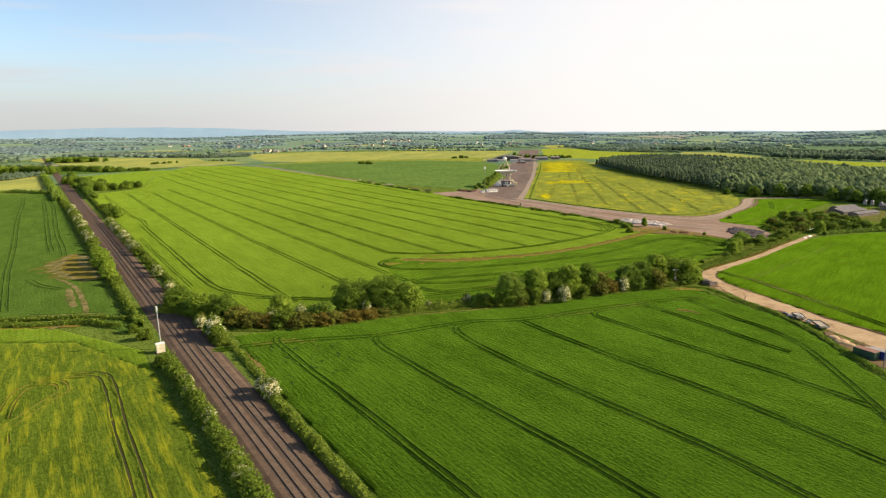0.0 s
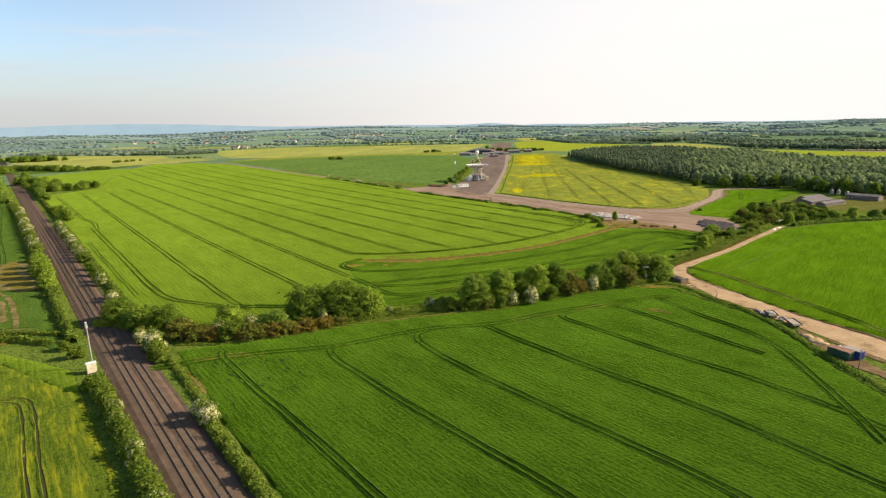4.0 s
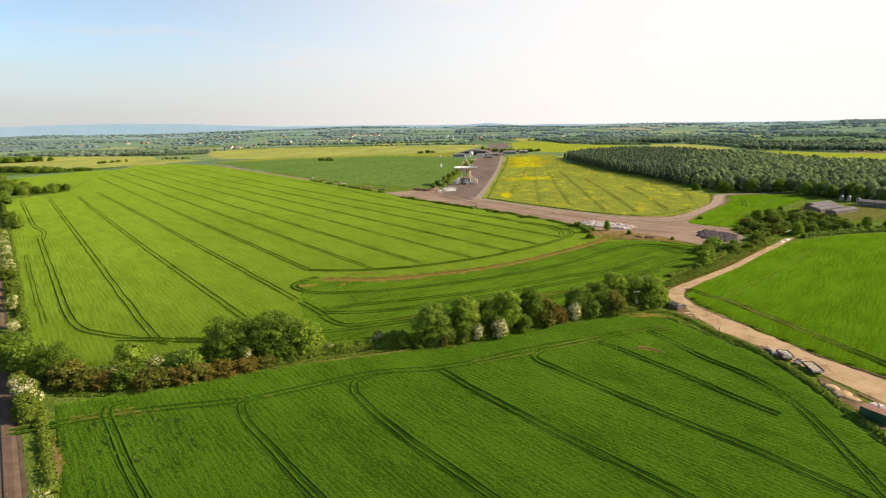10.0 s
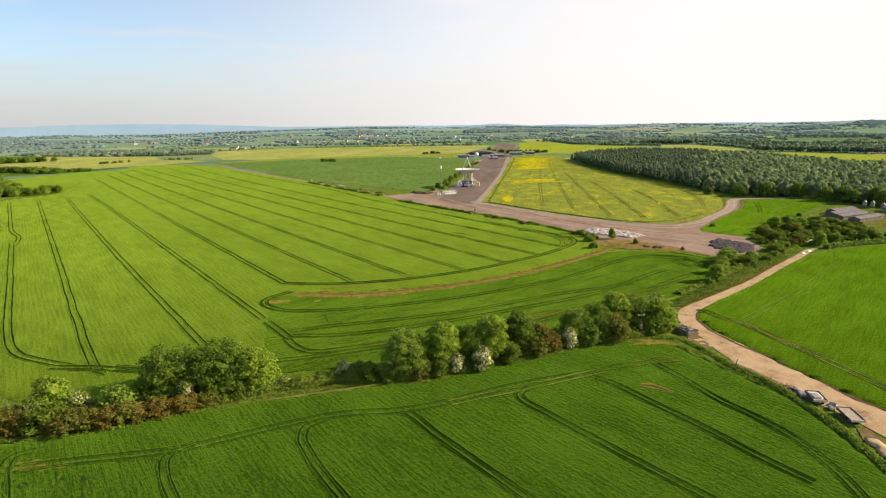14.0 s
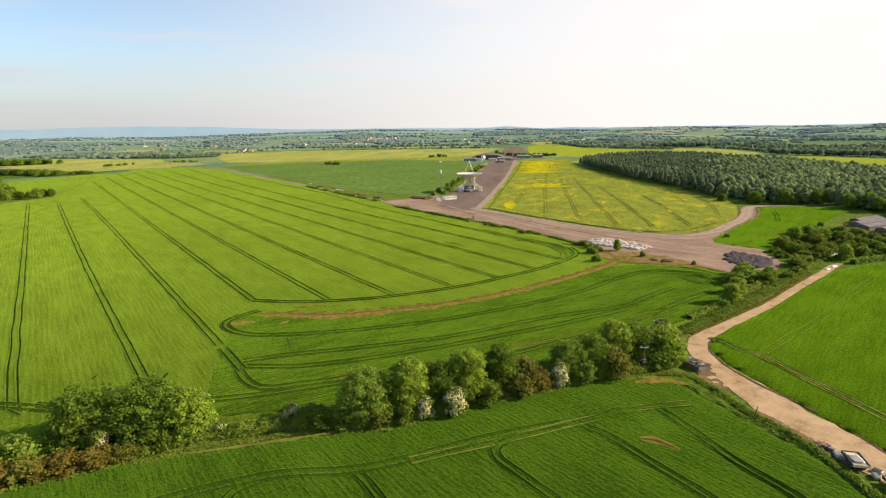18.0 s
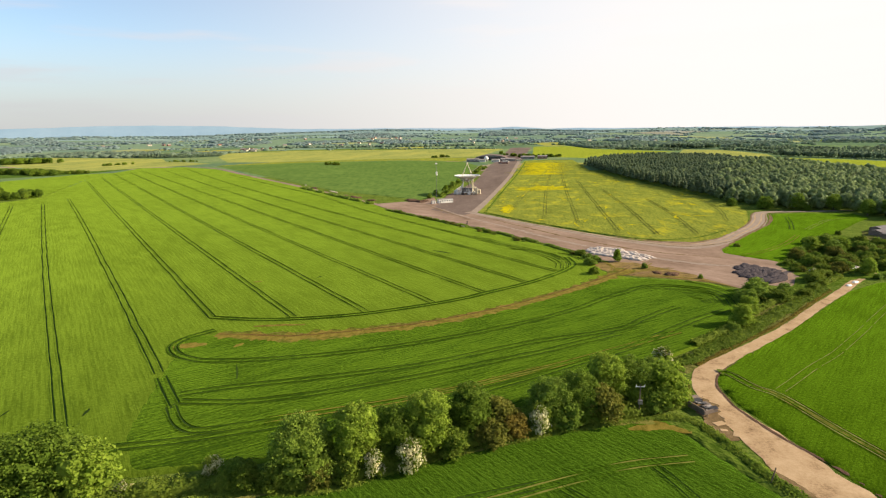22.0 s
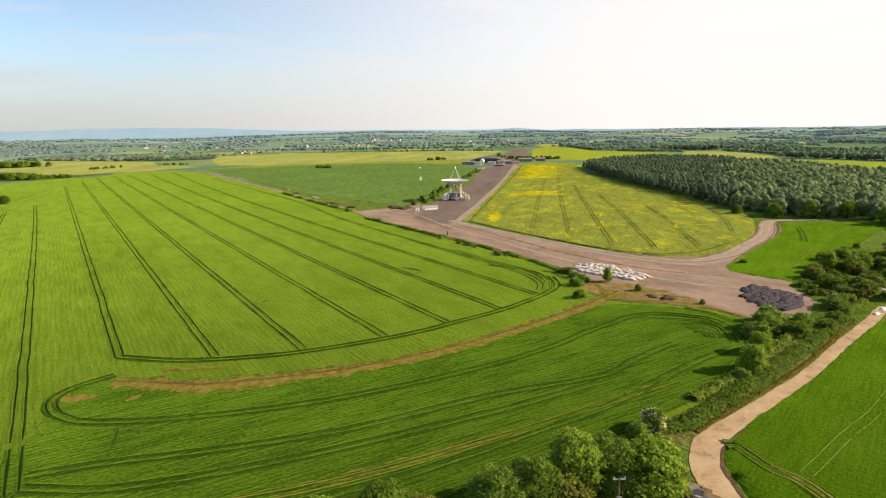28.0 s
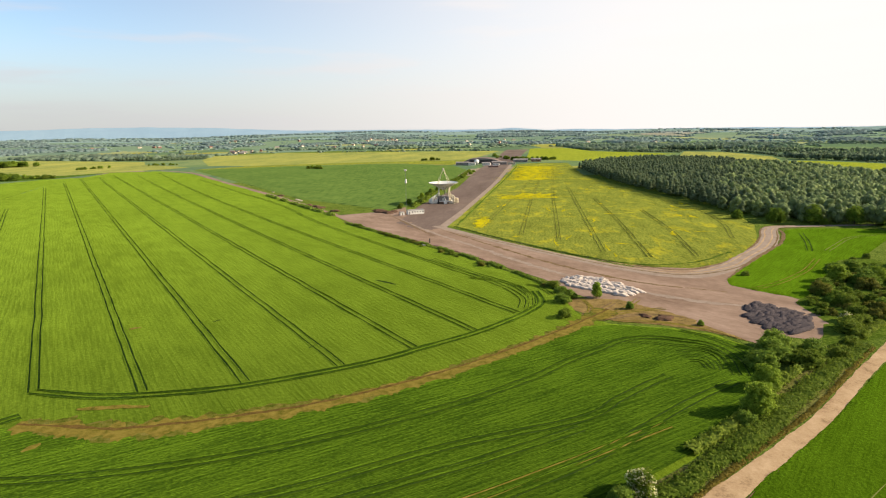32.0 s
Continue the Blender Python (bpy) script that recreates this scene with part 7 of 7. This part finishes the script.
for x, y in ((324, 424), (327, 421), (326, 411)):
    silo = thing("silo", x, y, -0.2, 25, "pale cylindrical farm silo with a cone top", "silo", "farm silos")
    bm = bmesh.new()
    bmesh.ops.create_cone(bm, cap_ends=True, segments=16, radius1=1.2, radius2=1.2, depth=2.8, matrix=Matrix.Translation((0, 0, 2.6)))
    part("drum", bm, M_roof, silo)
    bm = bmesh.new()
    bmesh.ops.create_cone(bm, cap_ends=True, segments=16, radius1=1.25, radius2=0.2, depth=1.0, matrix=Matrix.Translation((0, 0, 4.5)))
    part("top", bm, M_grey, silo)
    for k in range(4):
        bm = bmesh.new()
        rod(bm, (1.3 * math.cos(1.57 * k), 1.3 * math.sin(1.57 * k), 0), (1.3 * math.cos(1.57 * k), 1.3 * math.sin(1.57 * k), 1.4), 0.09, 5)
        part("leg", bm, M_grey, silo)
sheet("farm_yard", [(266, 384), (282, 408), (340, 412), (345, 376), (318, 352), (282, 352), (270, 362)], 4.0, 0.3, M_verge, "weedy brown farm yard between sheds", "yard", top=-0.2, amp=0.02, drop=0.05)


# ---- heaps and sacks on the hardstanding ----
def mound(name, r, flat, seed, mat, wrinkle=0.16):
    bm = bmesh.new()
    bmesh.ops.create_icosphere(bm, subdivisions=3, radius=1.0)
    q = np.random.default_rng(seed)
    ph = q.uniform(0, 6.3, 6)
    for w in bm.verts:
        k = 1 + wrinkle * (math.sin(5 * w.co.x + ph[0]) * math.sin(4 * w.co.y + ph[1]) + 0.5 * math.sin(9 * w.co.x + 7 * w.co.z + ph[2]) + 0.5 * q.uniform(-1, 1))
        w.co = Vector((w.co.x * r * k, w.co.y * r * k, max(-0.04, w.co.z) * r * flat * k))
    for f in bm.faces:
        f.smooth = True
    return bm_mesh(name, bm, mat)


sack_me = [mound("bulk_bag", 1.25, 0.85, s, M_sack) for s in range(4)]
for i in range(16):
    for j in range(9):
        x = 119.0 + 1.75 * i + 0.9 * j + rng.uniform(-0.5, 0.5)
        y = 364.5 - 1.6 * i + 2.1 * j + rng.uniform(-0.5, 0.5)
        if inside(np.array([[x, y]]), [(118, 368.5), (124, 374), (134.3, 374), (146, 352.5), (133.8, 344), (126.5, 350.4)])[0]:
            ob = new("bulk_bag", sack_me[(i + j) % 4])
            ob.matrix_basis = pose(x, y, -0.22, 0, 0, rng.uniform(-75, -25)) @ Matrix.Diagonal((rng.uniform(1.5, 2.5), rng.uniform(0.8, 1.2), rng.uniform(0.45, 0.95), 1))
            tagged(ob, "slumped white bulk bag lying in a heap", "bag", "white bulk bags")
heap_me = [mound("muck_mound", 2.2, 0.55, s + 20, M_muck, 0.12) for s in range(4)]
for i in range(11):
    for j in range(15):
        x = 163.5 + 2.5 * i + rng.uniform(-0.5, 0.5)
        y = 302.0 + 2.6 * j + 1.3 * (i % 2) + rng.uniform(-0.6, 0.6)
        if inside(np.array([[x, y]]), [(174.5, 333), (179, 336), (185.5, 328.5), (186.5, 317), (180.5, 308.5), (174.8, 307), (171, 312.5), (168.6, 320.5)])[0]:
            ob = new("muck_mound", heap_me[(i * 3 + j) % 4])
            ob.matrix_basis = pose(x, y, -0.22, 0, 0, rng.uniform(20, 60)) @ Matrix.Diagonal((rng.uniform(1.4, 2.2), rng.uniform(0.55, 0.8), rng.uniform(0.45, 0.85), 1))
            tagged(ob, "low dark heap of dumped material", "heap", "dark heaps")
plant("round_b", 126.8, 346, 6.0, 0.62, group="roadside bushes")
rubble_me = [mound("rubble", 0.9, 0.6, s + 40, M_sack, 0.3) for s in range(3)]
SAND = mound("sand_heap", 1.5, 0.30, 80, M_lane, 0.14)
spoil_me = [mound("spoil_mound", 2.6, 0.42, s + 60, M_spoil, 0.2) for s in range(3)]
for x, y, n, spread in ((-62, 660, 16, 9), (-108, 735, 4, 4), (222, 327, 7, 3), (60, 445, 3, 2.4), (117, 143, 3, 1.4)):
    for k in range(n):
        ob = new("rubble", rubble_me[k % 3])
        u = rng.uniform(-1, 1) * spread
        ob.matrix_basis = pose(x - 0.55 * u, y + 0.83 * u, -0.18, 0, 0, rng.uniform(0, 360)) @ Matrix.Diagonal((rng.uniform(0.7, 1.6), rng.uniform(0.6, 1.2), rng.uniform(0.5, 1.1), 1))
        tagged(ob, "pale lump of rubble beside the track", "rubble", "pale rubble")
for x, y, s in ((24, 574, 1.6), (29, 569, 1.5), (20, 582, 1.3), (33, 575, 1.2), (-30, 604, 1.3), (-36, 612, 1.4), (-44, 622, 1.1), (-14, 584, 1.2), (-90, 700, 1.2), (142, 322, 0.9), (137, 325, 0.6)):
    ob = new("spoil_mound", spoil_me[int(x) % 3])
    ob.matrix_basis = pose(x, y, -0.2, 0, 0, rng.uniform(0, 360)) @ Matrix.Diagonal((s * 1.4, s, s * 0.8, 1))
    tagged(ob, "dark heap of dug soil beside the track", "soil heap", "soil heaps")
for x, y, s in ((113.2, 152.6, 1.0), (113.4, 149.6, 1.15), (113.6, 147.4, 0.8)):
    ob = new("sand_heap", SAND)
    ob.matrix_basis = pose(x, y, -0.2, 0, 0, rng.uniform(0, 360)) @ Matrix.Diagonal((s, s * 1.3, s, 1))
    tagged(ob, "low pale heap of sand beside the lane", "sand heap", "sand heaps")
post = thing("marker_post", 63.7, 451.8, -0.22, 0, "dark wooden marker post on the hardstanding", "post")
bm = bmesh.new()
box(bm, 0, 0, 0, 0.55, 0.45, 2.2, bevel=0.06)
part("shaft", bm, M_dark, post)
bm = bmesh.new()
box(bm, 0, 0, 2.2, 0.62, 0.52, 0.16, bevel=0.04)
part("cap", bm, M_dark, post)

# ---- along the lane ----
ruin = thing("ruined_shed", 104.2, 212.4, -0.28, 22, "low ruined shed with fallen dark roof sheets by the lane", "shed")
for x, y, sx, sy, h in ((0, -3.0, 3.8, 0.25, 1.0), (0, 3.0, 3.8, 0.25, 1.2), (-1.8, 0, 0.25, 5.8, 1.3), (1.8, -1.5, 0.25, 2.6, 0.8)):
    bm = bmesh.new()
    box(bm, x, y, 0, sx, sy, h, bevel=0.03)
    part("wall", bm, M_timber, ruin)
for k in range(11):
    bm = bmesh.new()
    box(bm, 0, 0, 0, rng.uniform(1.2, 2.4), rng.uniform(1.3, 2.2), 0.05, pose(rng.uniform(-1.2, 1.2), -2.6 + 0.52 * k, 0.8 + rng.uniform(-0.1, 0.35), rng.uniform(-14, 14), rng.uniform(-14, 14), rng.uniform(-25, 25)))
    part("roof_sheet", bm, (M_dark, M_roof, M_dark, M_muck, M_timber)[k % 5], ruin)
for k in range(7):
    bm = bmesh.new()
    x, y = rng.uniform(-2.4, 2.8), rng.uniform(-4.2, 4.0)
    rod(bm, (x, y, 0.1), (x + rng.uniform(-1.6, 1.6), y + rng.uniform(-1.4, 1.4), rng.uniform(0.3, 1.2)), 0.07, 5)
    part("rafter", bm, M_timber, ruin)
for x, y, l, w, a in ((105.2, 205.4, 2.6, 1.5, 20), (106.6, 201.4, 2.2, 1.2, 60), (104.8, 202.8, 1.4, 0.8, -10), (107.4, 208.0, 1.3, 0.9, 40)):
    bm = bmesh.new()
    box(bm, 0, 0, 0, l, w, 0.10, bevel=0.03)
    slab = new("concrete_slab", bm_mesh("concrete_slab", bm, M_lane))
    slab.matrix_basis = pose(x, y, -0.19, rng.uniform(-3, 3), rng.uniform(-3, 3), a)
    tagged(slab, "broken pale concrete slab lying by the lane", "slab", "broken slabs")


M_deck = plain("weathered_timber_deck", (0.33, 0.265, 0.185), 0.95, 0, 0.4, 0.7)


def trailer(x, y, turn, bed, label, deck=M_deck):
    ob = thing("flat_trailer", x, y, -0.25, turn, label, "trailer", "trailers beside the lane")
    bm = bmesh.new()
    box(bm, 0, 0, 0.95, 2.6, bed, 0.22, bevel=0.03)
    part("bed", bm, deck, ob)
    for sx in (-1, 1):
        bm = bmesh.new()
        box(bm, sx * 1.34, 0, 0.84, 0.07, bed + 0.1, 0.50)
        part("side_board", bm, M_dark, ob)
        for k in range(4):
            bm = bmesh.new()
            box(bm, sx * 1.40, (k - 1.5) * bed * 0.3, 0.80, 0.06, 0.10, 0.58)
            part("stake", bm, M_grey, ob)
    for sy in (-1, 1):
        bm = bmesh.new()
        box(bm, 0, sy * (bed / 2 + 0.04), 0.84, 2.6, 0.07, 0.48)
        part("end_board", bm, M_cream if sy < 0 else M_timber, ob)
    bm = bmesh.new()
    rod(bm, (0, bed / 2, 0.8), (0, bed / 2 + 1.4, 0.6), 0.07, 5)
    part("drawbar", bm, M_dark, ob)
    for sx in (-1, 1):
        for sy in (-0.5, 0.5):
            bm = bmesh.new()
            bmesh.ops.create_cone(bm, cap_ends=True, segments=14, radius1=0.46, radius2=0.46, depth=0.28, matrix=pose(sx * 0.95, sy * 1.1 - bed * 0.15, 0.46, 0, 90, 0))
            w = part("wheel", bm, M_dark, ob)
            bm = bmesh.new()
            bmesh.ops.create_cone(bm, cap_ends=True, segments=10, radius1=0.24, radius2=0.24, depth=0.3, matrix=pose(sx * 0.96, sy * 1.1 - bed * 0.15, 0.46, 0, 90, 0))
            part("rim", bm, M_grey, w)
    return ob


trailer(115.0, 161.6, -10, 5.4, "flat farm trailer with a pale deck beside the lane")
trailer(113.4, 169.6, -14, 4.4, "small farm trailer loaded with pale sheets")
bm = bmesh.new()
load = thing("sheet_stack", 113.4, 169.6, 0.86, -14, "stack of white and grey sheets on a trailer", "stack")
for k in range(5):
    bm = bmesh.new()
    box(bm, rng.uniform(-0.3, 0.3), rng.uniform(-0.5, 0.5), 0.06 + 0.05 * k, 1.5, 2.2, 0.04, pose(0, 0, 0, 0, 0, rng.uniform(-8, 8)))
    part("sheet", bm, (M_white, M_roof, M_cream)[k % 3], load)
for x, y, a, l, w, h, mat, lab in ((114.2, 165.8, -12, 1.5, 0.9, 0.5, M_cream, "pale tank lying between the trailers"), (115.6, 167.2, 30, 1.5, 0.9, 0.5, M_galv, "grey steel trough beside a trailer"), (112.4, 172.2, -20, 2.6, 1.6, 0.35, M_roof, "stack of grey sheets on the ground"), (112.3, 174.0, 40, 1.0, 0.8, 0.5, M_timber, "grey wooden crate by the lane")):
    ob = thing("yard_lumber", x, y, -0.2, a, lab, "clutter", "clutter by the trailers")
    bm = bmesh.new()
    box(bm, 0, 0, 0, w, l, h, bevel=0.08)
    part("body", bm, mat, ob)
    bm = bmesh.new()
    box(bm, 0, 0, h - 0.01, w * 0.8, l * 0.85, 0.06, bevel=0.02)
    part("top", bm, M_grey if mat is not M_galv else M_dark, ob)
scrap = thing("scrap_pile", 111.6, 175.6, -0.22, 20, "pile of dark scrap timber and metal by the lane", "scrap")
for k in range(9):
    bm = bmesh.new()
    box(bm, rng.uniform(-1.3, 1.3), rng.uniform(-1.6, 1.6), 0.1 * k * 0.8, rng.uniform(0.3, 2.2), rng.uniform(0.2, 0.6), 0.16, pose(0, 0, 0, 0, 0, rng.uniform(-60, 60)))
    part("plank", bm, (M_timber, M_dark, M_rustroof)[k % 3], scrap)


def container(x, y, turn, lx, ly, h, wall, roof, label):
    ob = thing("steel_container", x, y, -0.24, turn, label, "container", "containers beside the lane")
    bm = bmesh.new()
    box(bm, 0, 0, 0.12, lx, ly, h, bevel=0.04)
    part("body", bm, wall, ob)
    for sx in (-1, 1):
        for k in range(int(ly / 0.5)):
            bm = bmesh.new()
            box(bm, sx * (lx / 2 + 0.02), -ly / 2 + 0.35 + 0.5 * k, 0.3, 0.06, 0.22, h - 0.4)
            part("rib", bm, wall, ob)
    bm = bmesh.new()
    box(bm, 0, 0, h + 0.12, lx + 0.06, ly + 0.06, 0.07)
    part("roof", bm, roof, ob)
    for sx in (-0.5, 0.5):
        bm = bmesh.new()
        box(bm, sx * lx * 0.48, -ly / 2 - 0.03, 0.25, lx * 0.44, 0.06, h - 0.3)
        d = part("door", bm, wall, ob)
        bm = bmesh.new()
        rod(bm, (sx * lx * 0.3, -ly / 2 - 0.09, 0.3), (sx * lx * 0.3, -ly / 2 - 0.09, h - 0.1), 0.03, 5)
        part("handle", bm, M_grey, d)
    return ob


container(111.9, 138.7, 24, 2.5, 5.2, 2.1, M_green, M_rustroof, "green steel container with a rusty roof")
container(114.9, 138.2, 24, 2.2, 4.0, 2.1, M_blue, M_roof, "blue steel container with a grey roof")


def pole(x, y, h, label, lean=(0, 0), arm=False, mat=M_timber):
    ob = thing("utility_pole" if arm else "post", x, y, -0.28, 0, label, "pole")
    bm = bmesh.new()
    rod(bm, (0, 0, 0), (lean[0], lean[1], h), 0.14, 8, 0.10)
    part("shaft", bm, mat, ob)
    if arm:
        bm = bmesh.new()
        box(bm, 0, 0, h - 0.5, 2.0, 0.14, 0.16)
        part("cross_arm", bm, M_white, ob)
        bm = bmesh.new()
        box(bm, 0.0, -0.35, h * 0.38, 0.9, 0.6, 0.9, bevel=0.05)
        part("transformer", bm, M_grey, ob)
        for sx in (-0.85, 0, 0.85):
            bm = bmesh.new()
            rod(bm, (sx, 0, h - 0.34), (sx, 0, h - 0.02), 0.07, 6)
            part("insulator", bm, M_white, ob)
    return ob


pole(90.2, 209.8, 6.8, "wooden power pole with a pale cross arm", arm=True)
pole(104.5, 186, 2.6, "leaning pale post at the field edge", (0.9, 0.5), mat=M_sleeper)
pole(110.8, 131.2, 5.2, "slim grey post beside the containers", mat=M_grey)
tarp_me = [mound("tarpaulin", 1.0, 0.5, s + 80, M_white, 0.12) for s in range(2)]
for k, (x, y, a, lx, ly) in enumerate(((200.0, 302.0, 40, 1.6, 0.8), (205.5, 306.5, 35, 1.9, 0.9), (219, 327, 20, 2.6, 1.0), (242, 333, 30, 2.0, 0.9))):
    tarp = new("tarpaulin", tarp_me[k % 2])
    tarp.matrix_basis = pose(x, y, -0.2, 0, 0, a) @ Matrix.Diagonal((lx, ly, 0.9, 1))
    tagged(tarp, "low load under a white tarpaulin at the lane end", "tarpaulin", "white tarpaulins")

# trodden and laid patches in the main crop
for x, y, l, w, a in ((48, 371, 12, 1.6, -40), (-27, 321, 3.6, 2.4, 20), (-3, 327, 3.0, 0.8, 50), (34, 303, 2.6, 0.8, 60), (-48, 214, 3.0, 0.7, 90), (-30, 214, 3.4, 0.8, 100), (-12, 216, 3.0, 0.8, 90), (-4, 234, 9, 0.6, 110)):
    c, s = math.cos(radians(a)), math.sin(radians(a))
    ribbon("laid_crop", [(x - l / 2 * c, y - l / 2 * s), (x, y + 0.2), (x + l / 2 * c, y + l / 2 * s)], [w * 0.4, w, w * 0.3], M_path if l == 3.6 else M_rut, 0.085, "trodden dark patch in the crop", "crop patch", 0.8, 0.5, seed=int(70 + x))
